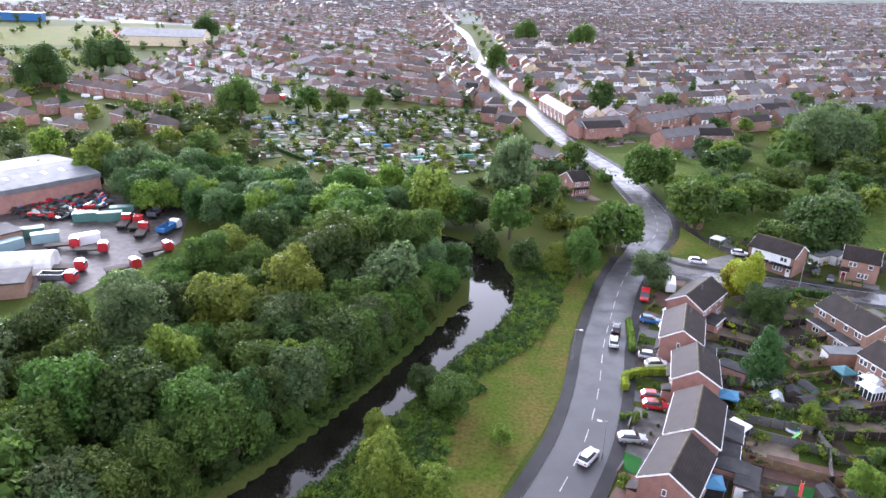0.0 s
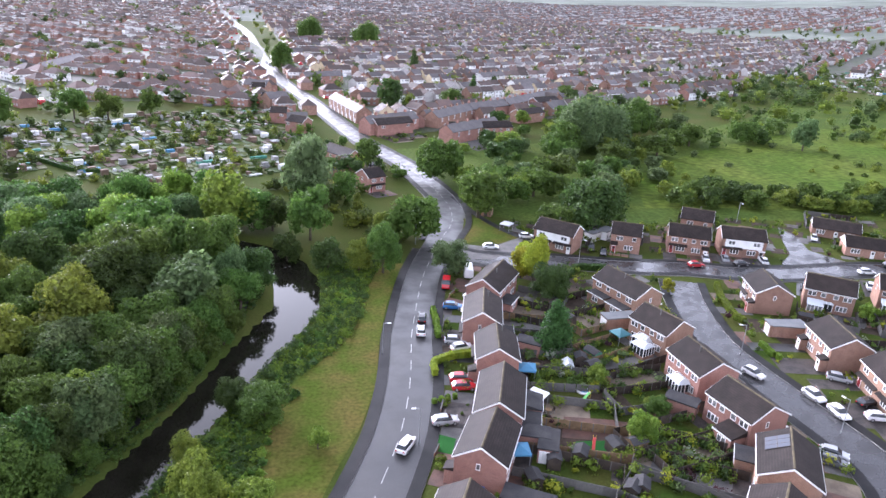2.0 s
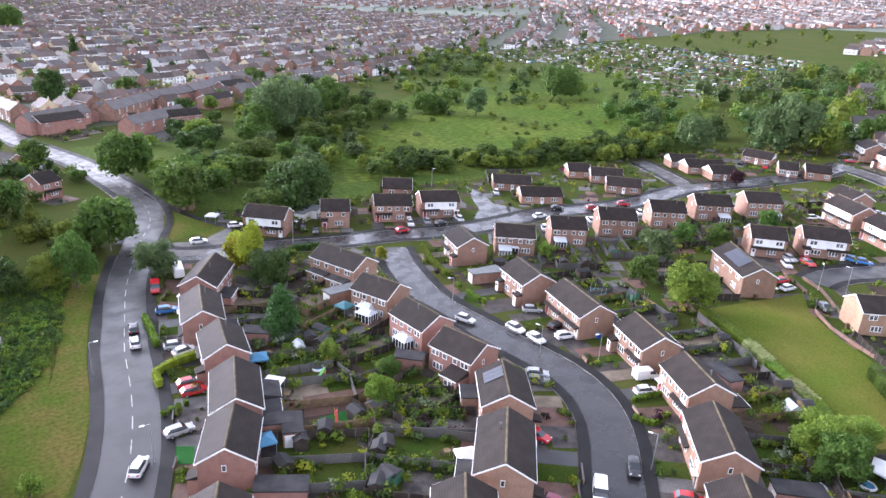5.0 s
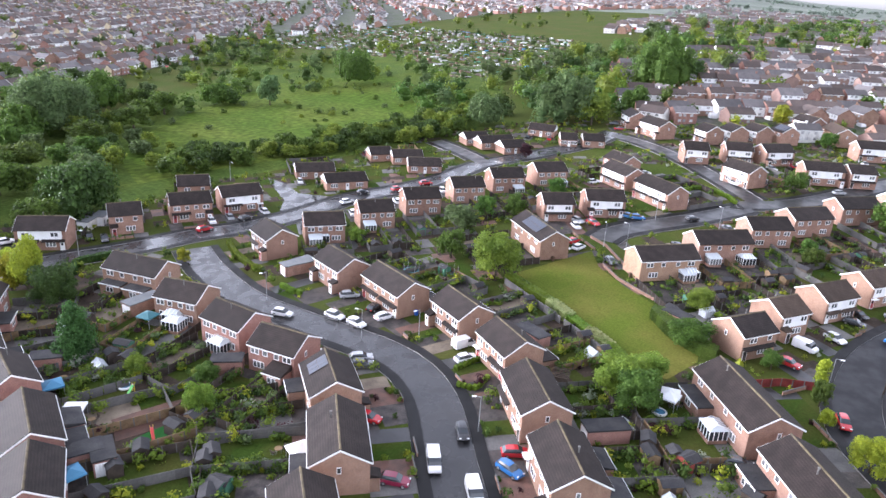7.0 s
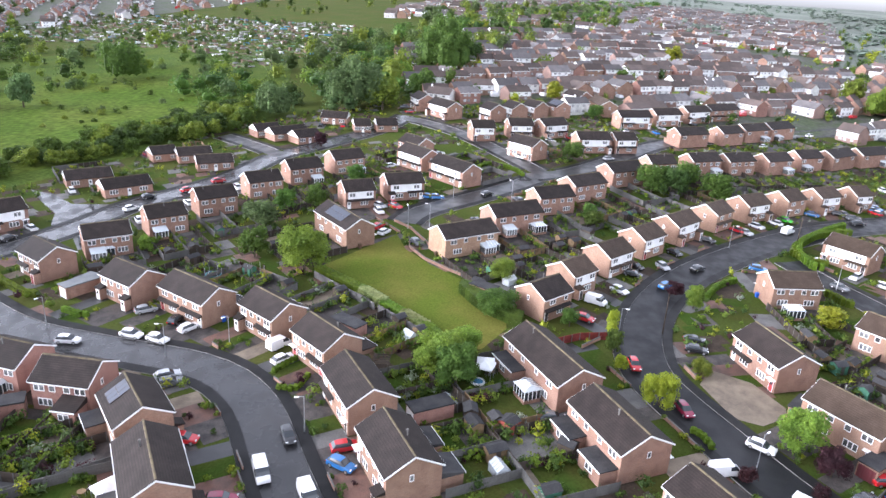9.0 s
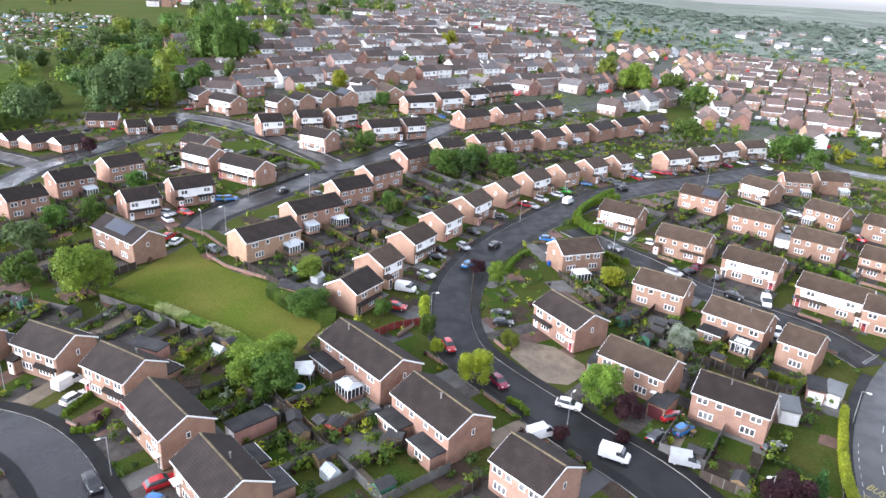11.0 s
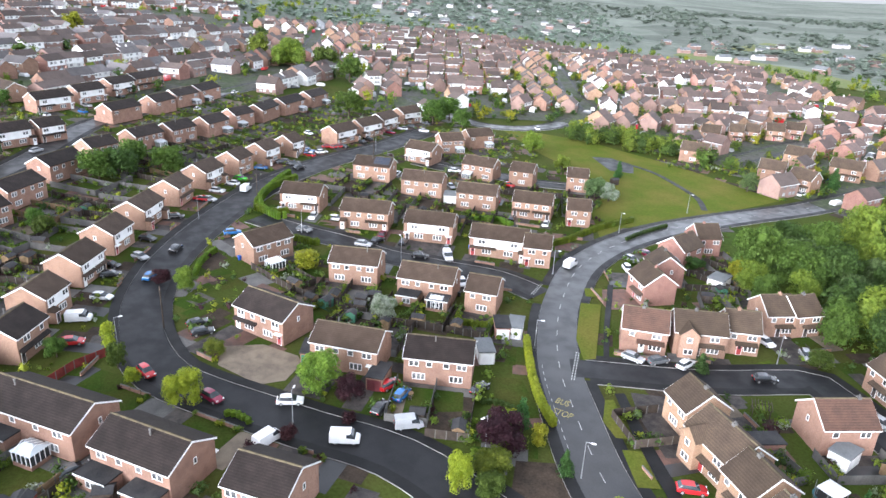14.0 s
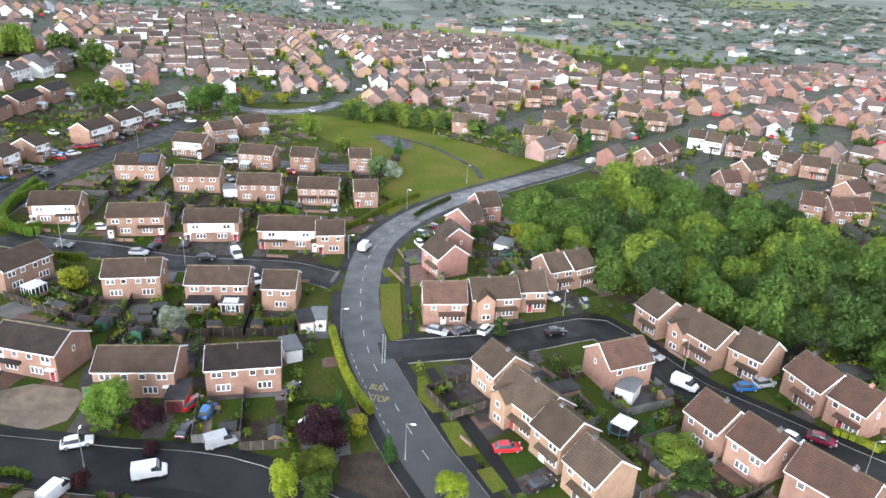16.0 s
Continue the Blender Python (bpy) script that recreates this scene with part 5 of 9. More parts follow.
def vehicle(x, y, turn, colour):
    van = colour.endswith("van")
    colour = colour.replace("van", "")
    far = math.hypot(x, y) > 140
    key = (colour, van, far)
    m = pose(x, y, land(x, y) + 0.10, 0, 0, turn)
    if key not in CAR_PROTO:
        CAR_PROTO[key] = make_car(colour, van, far)
        CAR_PROTO[key].matrix_world = m
        ob = CAR_PROTO[key]
        tagged(ob, colour + (" panel van" if van else " hatchback car") + " parked by the houses", "van" if van else "car", "parked vehicles")
    else:
        copy_thing(CAR_PROTO[key], m)


vehicle(21.4, 80.7, 53, "white")
vehicle(32.4, 114.9, 77, "white")
vehicle(34.0, 120.3, 75, "black")
vehicle(28.7, 85.4, -2, "silver")
vehicle(34.5, 94.2, -8, "red")
vehicle(34.9, 96.8, -9, "red")
vehicle(38.2, 107.2, 8, "white")
vehicle(37.8, 109.9, -16, "silver")
vehicle(41.7, 124.5, -18, "blue")
vehicle(43.5, 135.6, -109, "redvan")
vehicle(74.7, 164.0, -14, "white")
vehicle(62.0, 157.6, -14, "white")
vehicle(109.7, 137.3, -5, "red")
vehicle(121.9, 135.6, -1, "black")
vehicle(88.5, 152.9, -118, "black")
vehicle(90.1, 149.3, -119, "black")
vehicle(87.3, 88.1, -75, "white")
vehicle(92.6, 79.4, -89, "white")
vehicle(92.7, 74.1, -96, "white")
vehicle(98.0, 71.4, -20, "white")
vehicle(101.5, 83.1, -40, "silver")
vehicle(100.0, 75.4, 3, "black")
vehicle(83.1, 65.3, -45, "silver")
vehicle(81.4, 63.7, -48, "grey")
vehicle(97.6, 53.2, -25, "whitevan")
vehicle(93.5, 50.3, -28, "white")
vehicle(75.0, 39.9, -142, "black")
vehicle(66.8, 39.6, -142, "whitevan")
vehicle(64.6, 31.9, -139, "whitevan")
vehicle(75.2, 31.3, -55, "red")
vehicle(71.5, 30.3, -105, "blue")
vehicle(60.7, 41.8, -69, "maroon")
vehicle(69.8, 53.3, -77, "red")
vehicle(91.5, 4.4, -75, "grey")
vehicle(149.5, 123.6, -13, "white")
vehicle(159.3, 125.4, -26, "black")
vehicle(167.9, 119.0, -16, "red")
vehicle(178.0, 115.1, -33, "red")
vehicle(172.1, 61.6, -112, "silver")
vehicle(172.8, 57.4, -112, "red")
vehicle(154.6, 54.1, -13, "white")
vehicle(157.7, 56.8, -15, "red")
vehicle(183.1, 51.1, -89, "blue")
vehicle(191.2, 35.8, -33, "black")
vehicle(150.8, 44.5, -135, "grey")
vehicle(126.3, 2.4, -106, "red")
vehicle(134.5, 0.7, -109, "whitevan")
vehicle(141.9, -3.8, -124, "white")
vehicle(151.6, -6.4, -101, "black")
vehicle(148.5, -13.6, -37, "blue")
vehicle(161.3, -21.0, -38, "black")
vehicle(167.4, -35.2, -100, "blue")
vehicle(198.4, -46.9, -39, "whitevan")
vehicle(208.0, -47.8, -131, "green")
vehicle(191.9, -35.2, -133, "silver")
vehicle(181.2, -24.6, -110, "black")
vehicle(217.6, -56.8, -116, "blue")
vehicle(222.5, -65.2, -113, "black")
vehicle(232.2, -77.0, -111, "blue")
vehicle(216.0, -68.8, -76, "black")
vehicle(112.1, -7.4, -164, "red")
vehicle(101.0, -15.3, -154, "maroon")
vehicle(125.3, -18.3, -82, "black")
vehicle(121.8, -18.4, -92, "black")
vehicle(95.2, -25.9, -115, "white")
vehicle(156.2, -6.9, -124, "black")
vehicle(158.9, -13.1, -148, "silver")
vehicle(168.7, -16.1, -133, "black")
vehicle(82.9, -30.0, -120, "whitevan")
vehicle(82.1, -40.0, -109, "silvervan")
vehicle(93.0, -41.9, -71, "red")
vehicle(87.7, -37.9, -53, "black")
vehicle(89.6, -42.5, -55, "blue")
vehicle(85.7, -55.0, -65, "black")
vehicle(87.4, -20.0, -65, "whitevan")
vehicle(183.6, 48.7, -70, "blue")
vehicle(243.7, 3.9, -47, "silver")
vehicle(232.1, 33.0, -130, "white")
vehicle(275.1, -53.0, -50, "red")
vehicle(238.4, -89.8, -63, "red")
vehicle(248.1, -107.3, -129, "black")
vehicle(330.3, -77.5, -42, "white")
vehicle(296.2, -54.0, -38, "white")
vehicle(123.0, -74.2, 159, "white")
vehicle(121.7, -103.8, -66, "whitevan")
vehicle(151.1, -62.8, -134, "silver")
vehicle(139.8, -72.6, -129, "black")
vehicle(137.0, -78.6, 161, "whitevan")
vehicle(82.3, -86.1, -159, "silver")
vehicle(79.5, -89.6, -100, "grey")
vehicle(76.3, -93.2, -80, "white")
vehicle(66.5, -102.3, -123, "black")
vehicle(52.4, -68.0, -129, "red")
vehicle(44.6, -65.3, -109, "black")
vehicle(40.9, -102.8, 180, "whitevan")
vehicle(33.0, -109.6, -128, "blue")
vehicle(31.2, -113.2, -121, "silver")
vehicle(22.5, -100.4, 170, "white")
vehicle(19.4, -103.5, -170, "maroon")
vehicle(49.2, -108.0, 174, "silver")
vehicle(68.5, -117.0, 142, "silver")
vehicle(169.6, -63.0, -125, "white")
vehicle(164.5, -52.4, -140, "grey")
vehicle(114.2, -115.2, 155, "white")
vehicle(118.3, -120.4, -175, "silver")
vehicle(182.1, -127.7, -154, "red")
vehicle(186.4, -108.4, 170, "silver")
vehicle(201.8, -118.9, -132, "white")
vehicle(75.5, -114.4, 171, "white")
vehicle(258.0, -86.9, -165, "white")
vehicle(220.6, -68.7, -99, "grey")
vehicle(239.1, -87.2, -91, "red")
vehicle(238.8, -92.0, -87, "red")
vehicle(234.4, -78.4, -137, "blue")
vehicle(232.4, -82.6, -92, "white")
vehicle(257.2, -136.7, -145, "white")
vehicle(152.2, -67.2, -66, "black")
vehicle(251.6, -191.6, 159, "white")


# ---- trees ----
ROAD_AT = np.array([(p.x, p.y, math.atan2(q.y - p.y, q.x - p.x), w) for pts, w in LINES.values() for p, q in zip(pts, pts[1:])])


def near_road(x, y, extra):
    return bool(((ROAD_AT[:, 0] - x) ** 2 + (ROAD_AT[:, 1] - y) ** 2 < (ROAD_AT[:, 3] / 2 + extra) ** 2).any())


def leaf_cloud(rng, blobs, n, size, core=True, droop=0.0):
    """Leaf sprays over lumpy blobs (x, y, z, rx, rz): many small crumpled quads, and a rough inner mass."""
    vs, fs = [], []
    w = np.array([b[3] * b[3] for b in blobs])
    w = w / w.sum()
    if core:
        for x, y, z, rx, rz in blobs:
            k = len(vs)
            seg, rows = (5, 3) if core is True else (4, 2) if core == 2 else (4, 3)
            for i in range(rows + 1):
                ph = math.pi * i / rows
                for j in range(seg):
                    th = 2 * math.pi * j / seg
                    q = 0.62 * rng.uniform(0.82, 1.12)
                    vs.append((x + rx * q * math.sin(ph) * math.cos(th), y + rx * q * math.sin(ph) * math.sin(th), z + rz * q * math.cos(ph)))
            for i in range(rows):
                for j in range(seg):
                    fs.append((k + i * seg + j, k + (i + 1) * seg + j, k + (i + 1) * seg + (j + 1) % seg, k + i * seg + (j + 1) % seg))
    which = rng.choice(len(blobs), n, p=w)
    d = rng.normal(size=(n, 3))
    d /= np.linalg.norm(d, axis=1)[:, None]
    d[:, 2] = np.where(d[:, 2] < -0.55, -d[:, 2], d[:, 2])
    B = np.array(blobs)[which]
    rad = rng.uniform(0.80, 1.10, n)
    c = B[:, :3] + d * np.stack([B[:, 3], B[:, 3], B[:, 4]], 1) * rad[:, None]
    t = rng.normal(size=(n, 3))
    t[:, 2] -= droop
    nrm = d + 0.42 * rng.normal(size=(n, 3))
    u = np.cross(nrm, t)
    u /= np.linalg.norm(u, axis=1)[:, None] + 1e-9
    v = np.cross(u, nrm)
    v /= np.linalg.norm(v, axis=1)[:, None] + 1e-9
    s = size * rng.uniform(0.55, 1.25, n)[:, None]
    bend = nrm / (np.linalg.norm(nrm, axis=1)[:, None]) * s * 0.25
    k = len(vs)
    quad = np.stack([c - u * s * 0.42, c - v * s * 0.66 + bend, c + u * s * 0.42, c + v * s * 0.66 + bend], 1).reshape(-1, 3)
    vs += quad.tolist()
    fs += [(k + 4 * q, k + 4 * q + 1, k + 4 * q + 2, k + 4 * q + 3) for q in range(n)]
    return vs, fs


def crown_shape(rng, shape):
    """Blobs for a crown 8 m wide and 9 m high, from the ground up."""
    out = []
    if shape == "cone":
        for q in range(7):
            z = 1.0 + q * 1.15
            r = 3.6 * (1 - q / 8.0) ** 0.8
            for j in range(3):
                a = rng.uniform(0, 6.28)
                out.append((0.35 * r * math.cos(a), 0.35 * r * math.sin(a), z, r * 0.75, 1.1))
    elif shape == "tall":
        for q in range(13):
            z = rng.uniform(2, 7.6)
            lim = 2.7 * (1 - abs(z - 4.6) / 5.2)
            a = rng.uniform(0, 6.28)
            out.append((lim * 0.75 * math.cos(a), lim * 0.75 * math.sin(a), z, rng.uniform(1.1, 1.7), rng.uniform(1.2, 1.9)))
        out.append((0, 0, 4.8, 2.5, 3.4))
    else:
        for q in range(22):
            a = rng.uniform(0, 6.28)
            z = 1.9 + 5.6 * ((q + rng.uniform(0, 1)) / 22)
            lim = 2.75 * math.sqrt(max(0.06, 1 - ((z - 4.2) / 4.5) ** 2))
            r = rng.uniform(1.1, 1.75)
            out.append((lim * math.cos(a), lim * math.sin(a), z, r, r * rng.uniform(0.75, 1.0)))
        out.append((0, 0, 4.6, 2.6, 3.1)), out.append((0.3, 0.2, 7.0, 1.6, 1.5))
    return out


def trunk_mesh(rng):
    b = Bag()
    b.tube(0, 0, -0.2, 2.2, 0.3, 0.2, 7), b.tube(0, 0, 2.2, 5.2, 0.2, 0.09, 7)
    for q in range(5):
        a, z = rng.uniform(0, 6.28), rng.uniform(1.6, 3.6)
        dx, dy, n = math.cos(a), math.sin(a), 5
        k = [(0.08 * math.cos(6.28 * j / n), 0.08 * math.sin(6.28 * j / n)) for j in range(n)]
        vs = [(p, r, z) for p, r in k] + [(dx * 1.9 + p * 0.4, dy * 1.9 + r * 0.4, z + 1.9) for p, r in k]
        b.add(vs, [(j, (j + 1) % n, n + (j + 1) % n, n + j) for j in range(n)])
    return b.mesh("trunk", BARK)


TREES = {}
WORDS = {"round": "broad green deciduous tree", "lime": "fresh yellow-green leafy tree", "dark": "dark green dense tree", "grey": "pale grey-green tree",
         "willow": "tall pale willow tree", "gold": "golden yellow-green garden tree", "plum": "dark purple-leaved tree", "blossom": "small tree with cream blossom",
         "conifer": "green conical conifer"}


def tree_proto(kind, fineness, variant):
    key = (kind, fineness, variant)
    if key not in TREES:
        rng = np.random.default_rng(hash_of(kind) + 17 * variant + fineness)
        shape = {"conifer": "cone", "gold": "tall" if variant else "round", "willow": "round", "grey": "round"}.get(kind, "round")
        n, size = ((5000, 0.35), (1100, 0.66), (520, 0.95), (2700, 0.45))[fineness]
        vs, fs = leaf_cloud(rng, crown_shape(rng, shape), n, size, True if fineness == 0 else 1, 1.2 if kind == "willow" else 0.3)
        me = mesh_from("crown", vs, fs, (LEAVES[kind],))
        TREES[key] = (me, trunk_mesh(rng))
    return TREES[key]


def hash_of(word):
    return sum(ord(c) * (i + 3) for i, c in enumerate(word))


TREE_AT, CLUMPS = [], []


def tree(x, y, width, height, kind="round", fineness=None, group="", where=""):
    """A tree of that spread and height; finer leaves nearer the middle of the place."""
    for q in TREE_AT:
        if (q[0] - x) ** 2 + (q[1] - y) ** 2 < 4 and not group:
            return None
    TREE_AT.append((x, y))
    if width > 15:
        CLUMPS.append((x, y, width, height, kind))
        return None
    r = math.hypot(x, y)
    if fineness is None:
        fineness = 0 if r < 150 and width > 3.4 else 1 if r < 420 else 2
    rng = random.Random(int(x * 31 + y * 17))
    crown, trunk = tree_proto(kind, fineness, rng.randrange(2 if kind not in ("round", "dark", "lime", "grey") else 3))
    t = new("bush" if height < 3.2 else "tree")
    t.matrix_world = pose(x, y, land(x, y) - 0.1, 0, 0, rng.uniform(0, 360)) @ Matrix.Diagonal((width / 8, width / 8, height / 8.9, 1))
    part("trunk", trunk, t), part("crown", crown, t)
    return tagged(t, ("low " if height < 3.2 else "") + WORDS[kind] + (" " + where if where else " growing beside the gardens" if r < 160 else " standing in rough grass"), "bush" if height < 3.2 else "tree", group)


def inside(p, outline):
    x, y = p
    odd = False
    for (ax, ay), (bx, by) in zip(outline, outline[1:] + outline[:1]):
        if (ay > y) != (by > y) and x < (bx - ax) * (y - ay) / (by - ay) + ax:
            odd = not odd
    return odd


def grove(outline, count, low, high, kinds, seed, where, spread=0.75, fineness=None, gap=0.62):
    """A wood: trees strewn over an outline, no two trunks too close."""
    rng = random.Random(seed)
    xs, ys = [p[0] for p in outline], [p[1] for p in outline]
    done, tries = [], 0
    while len(done) < count and tries < count * 40:
        tries += 1
        x, y = rng.uniform(min(xs), max(xs)), rng.uniform(min(ys), max(ys))
        h = rng.uniform(low, high)
        w = h * rng.uniform(spread * 0.85, spread * 1.2)
        if not inside((x, y), outline) or canal_gap(x, y) < 7.2 + w * 0.2 or any((x - a) ** 2 + (y - b) ** 2 < ((w + c) / 2 * gap) ** 2 for a, b, c in done):
            continue
        if near_road(x, y, 2 + w * 0.3):
            continue
        done.append((x, y, w))
        tree(x, y, w, h, rng.choice(kinds), fineness, where, where)


def rank_growth(name, outline, count, low, high, seed, kinds, label):
    """Weeds and brambles that close over the ground, strewn as low tufts over an outline."""
    rng = np.random.default_rng(seed)
    xs, ys = [p[0] for p in outline], [p[1] for p in outline]
    tufts = {k: [] for k in kinds}
    done = tries = 0
    while done < count and tries < count * 30:
        tries += 1
        x, y = rng.uniform(min(xs), max(xs)), rng.uniform(min(ys), max(ys))
        if not inside((x, y), outline) or canal_gap(x, y) < 3.7:
            continue
        done += 1
        h = rng.uniform(low, high)
        tufts[kinds[int(rng.integers(len(kinds)))]].append((x, y, land(x, y) + h * 0.3, h * rng.uniform(0.7, 1.2), h * 0.62))
    vs, fs, mi = [], [], []
    for q, k in enumerate(kinds):
        a, b = leaf_cloud(rng, tufts[k], len(tufts[k]) * 16, 0.36, 2)
        base = len(vs)
        vs += a
        fs += [tuple(base + i for i in t) for t in b]
        mi += [q] * len(b)
    tagged(new(name, mesh_from(name, vs, fs, [LEAVES[k] for k in kinds], mi)), label, "weeds", kind="stuff")


def bank_row():
    """The outermost trees of the wood, leaning close over the canal, with bushes at their feet."""
    rng = random.Random(12)
    last = None
    for a, b in zip(CANAL, CANAL[1:]):
        if not 40 < a.y < 117 or (last is not None and (a - last).length < 4.6):
            continue
        last = a
        d = (b - a).normalized()
        n = Vector((-d.y, d.x))
        p = a + n * rng.uniform(8.6, 10.2)
        tree(p.x, p.y, rng.uniform(7.5, 10), rng.uniform(8.5, 12.5), rng.choice(("round", "dark", "round", "grey", "round")), 0, "in the canalside wood", "in the canalside wood")
        p = a + n * rng.uniform(6.2, 7.4) + d * 2.2
        tree(p.x, p.y, rng.uniform(3.6, 5.2), rng.uniform(3.3, 5.0), rng.choice(("dark", "round")), 0, "in the canalside wood", "leaning over the canal bank")


def wood(name, outline, count, low, high, kinds, seed, label, spread=0.85, gap=0.5, fineness=1):
    """A wood too thick to count: crowns of every kind strewn over an outline, joined."""
    rng = random.Random(seed)
    xs, ys = [p[0] for p in outline], [p[1] for p in outline]
    done, tries, vs, fs, mi, base = [], 0, [], [], [], 0
    while len(done) < count and tries < count * 40:
        tries += 1
        x, y = rng.uniform(min(xs), max(xs)), rng.uniform(min(ys), max(ys))
        h = rng.uniform(low, high)
        w = h * rng.uniform(spread * 0.8, spread * 1.25)
        if not inside((x, y), outline) or canal_gap(x, y) < 5.5 + w * 0.25 or any((x - a) ** 2 + (y - b) ** 2 < ((w + c) / 2 * gap) ** 2 for a, b, c in done):
            continue
        if near_road(x, y, 1.5 + w * 0.3) or any((x - q[0]) ** 2 + (y - q[1]) ** 2 < (5 + w * 0.4) ** 2 for q in HOUSES):
            continue
        done.append((x, y, w))
        kind = rng.choice(kinds)
        me = tree_proto(kind, fineness, rng.randrange(3))[0]
        co = np.empty(len(me.vertices) * 3)
        me.vertices.foreach_get("co", co)
        co = co.reshape(-1, 3) * (w / 8, w / 8, h / 8.9)
        a = rng.uniform(0, 6.28)
        ca, sa = math.cos(a), math.sin(a)
        vs.append(np.stack([x + co[:, 0] * ca - co[:, 1] * sa, y + co[:, 0] * sa + co[:, 1] * ca, co[:, 2] + land(x, y) - 0.1], 1))
        fs += [[base + q for q in p.vertices] for p in me.polygons]
        mi += [kinds.index(kind)] * len(me.polygons)
        base += len(me.vertices)
    tagged(new(name, mesh_from(name, np.concatenate(vs).tolist(), fs, [LEAVES[q] for q in kinds], mi)), label, "trees", kind="stuff")


def hedge(points, height, width, kind="hedge", label="clipped green garden hedge"):
    """A hedge along a line: a rough solid mass under a skin of leaves."""
    pts = smooth_line(points, 0.8) if len(points) > 2 else [Vector(points[0]).lerp(Vector(points[1]), t) for t in np.linspace(0, 1, max(2, int((Vector(points[1]) - Vector(points[0])).length / 0.8)))]
    rng = np.random.default_rng(int(abs(points[0][0] * 100 + points[0][1])))
    vs, fs = [], []
    blobs = [(p.x, p.y, land(p.x, p.y) + height * 0.45, width * 0.55, height * 0.56) for p in pts]
    n = min(2400, int(len(pts) * 26 * max(1, height)))
    vs, fs = leaf_cloud(rng, blobs, n, 0.34, True)
    b = Bag()
    for p in pts:
        z = land(p.x, p.y)
        b.box(p.x - width * 0.38, p.x + width * 0.38, p.y - width * 0.38, p.y + width * 0.38, z - 0.1, z + height * 0.85)
    k = len(vs)
    vs += b.v
    fs += [tuple(k + q for q in f) for f in b.f]
    tagged(new("hedge", mesh_from("hedge", vs, fs, (LEAVES[kind],))), label, "hedge", "garden hedges")


grove([(-73, 100), (-58, 122), (-48, 137), (-36, 148), (-20, 158), (-9, 157), (6, 142), (2, 112), (-6, 92), (-14, 77), (-26, 62), (-50, 56), (-75, 60)], 105, 9.5, 16.5, ["round", "round", "dark", "dark", "lime", "grey", "round"], 3, "in the canalside wood", 0.85, None, 0.66)

tree(-216.6, 452.1, 39.3, 26.4, "dark")
tree(139.9, 777.9, 36.2, 28.4, "round")
tree(-215.5, 375.5, 32.9, 25.8, "dark")
tree(145.6, 266.8, 32.5, 25.5, "grey")
tree(374.1, 98.1, 32.0, 32.3, "round")
tree(83.6, 820.6, 31.8, 28.5, "round")
tree(152.6, 273.8, 31.6, 24.8, "grey")
tree(317.5, 259.8, 28.1, 22.1, "round")
tree(-243.3, 721.1, 28.1, 25.1, "dark")
tree(282.6, 114.4, 26.5, 23.8, "grey")
tree(96.7, 171.5, 26.2, 16.2, "dark")
tree(404.7, 97.2, 25.3, 19.8, "dark")
tree(-96.0, 319.1, 24.4, 21.9, "round")
tree(186.3, 296.9, 22.6, 20.2, "round")
tree(405.3, -127.8, 19.7, 17.7, "lime")
tree(130.6, 260.4, 18.9, 14.8, "round")
tree(411.9, -129.4, 18.6, 18.8, "lime")
tree(66.9, 224.6, 17.6, 17.8, "round")
tree(232.0, 272.2, 17.2, 11.6, "round")
tree(261.0, 140.4, 16.8, 15.0, "grey")
tree(42.5, 166.7, 16.4, 14.7, "round")
tree(72.3, 194.6, 16.3, 14.6, "round")
tree(35.1, 535.8, 16.0, 21.5, "round")
tree(-90.3, 202.1, 15.2, 15.3, "grey")
tree(312.6, 92.7, 15.2, 13.6, "round")
tree(171.6, 253.5, 15.0, 10.1, "round")
tree(399.7, -147.9, 14.6, 14.7, "round")
tree(67.1, 182.9, 14.4, 14.6, "round")
tree(283.5, 101.4, 14.3, 14.4, "lime")
tree(367.6, -149.4, 13.9, 14.0, "round")
tree(143.7, 240.4, 13.8, 9.3, "round")
tree(-106.0, 206.6, 13.8, 15.5, "lime")
tree(199.6, 271.2, 13.6, 10.7, "round")
tree(19.1, 200.2, 15.0, 22.0, "willow")
tree(284.6, -114.6, 13.5, 12.1, "round")
tree(-2.6, 176.3, 13.4, 16.6, "lime")
tree(79.5, 367.0, 13.2, 17.8, "dark")
tree(109.4, 220.2, 12.8, 10.1, "round")
tree(-52.5, 189.7, 12.8, 11.5, "grey")
tree(93.0, 202.4, 12.8, 10.0, "round")
tree(432.0, -117.3, 12.6, 15.5, "lime")
tree(-67.5, 336.8, 12.2, 13.7, "round")
tree(117.4, 379.5, 12.2, 10.9, "round")
tree(-53.2, 332.2, 12.1, 13.5, "round")
tree(-82.7, 231.9, 11.5, 12.9, "round")
tree(-134.3, 228.0, 11.3, 12.7, "lime")
tree(246.4, 252.8, 11.2, 15.1, "grey")
tree(-37.5, 347.7, 11.2, 12.5, "round")
tree(493.8, -23.7, 11.2, 12.5, "gold")
tree(83.0, 164.6, 10.9, 9.8, "round")
tree(126.9, 62.5, 10.9, 11.6, "lime")
tree(138.7, 553.6, 10.9, 17.1, "conifer")
tree(17.1, 169.8, 10.8, 14.6, "round")
tree(-26.8, 105.5, 10.6, 11.9, "grey")
tree(268.9, -147.2, 10.6, 11.8, "round")
tree(215.5, -10.5, 10.3, 9.3, "round")
tree(215.3, -16.1, 10.2, 9.2, "dark")
tree(216.9, -29.3, 10.2, 9.1, "round")
tree(330.7, 34.0, 10.2, 9.1, "gold")
tree(275.5, -159.5, 10.0, 11.2, "round")
tree(18.5, 196.0, 9.9, 10.0, "dark")
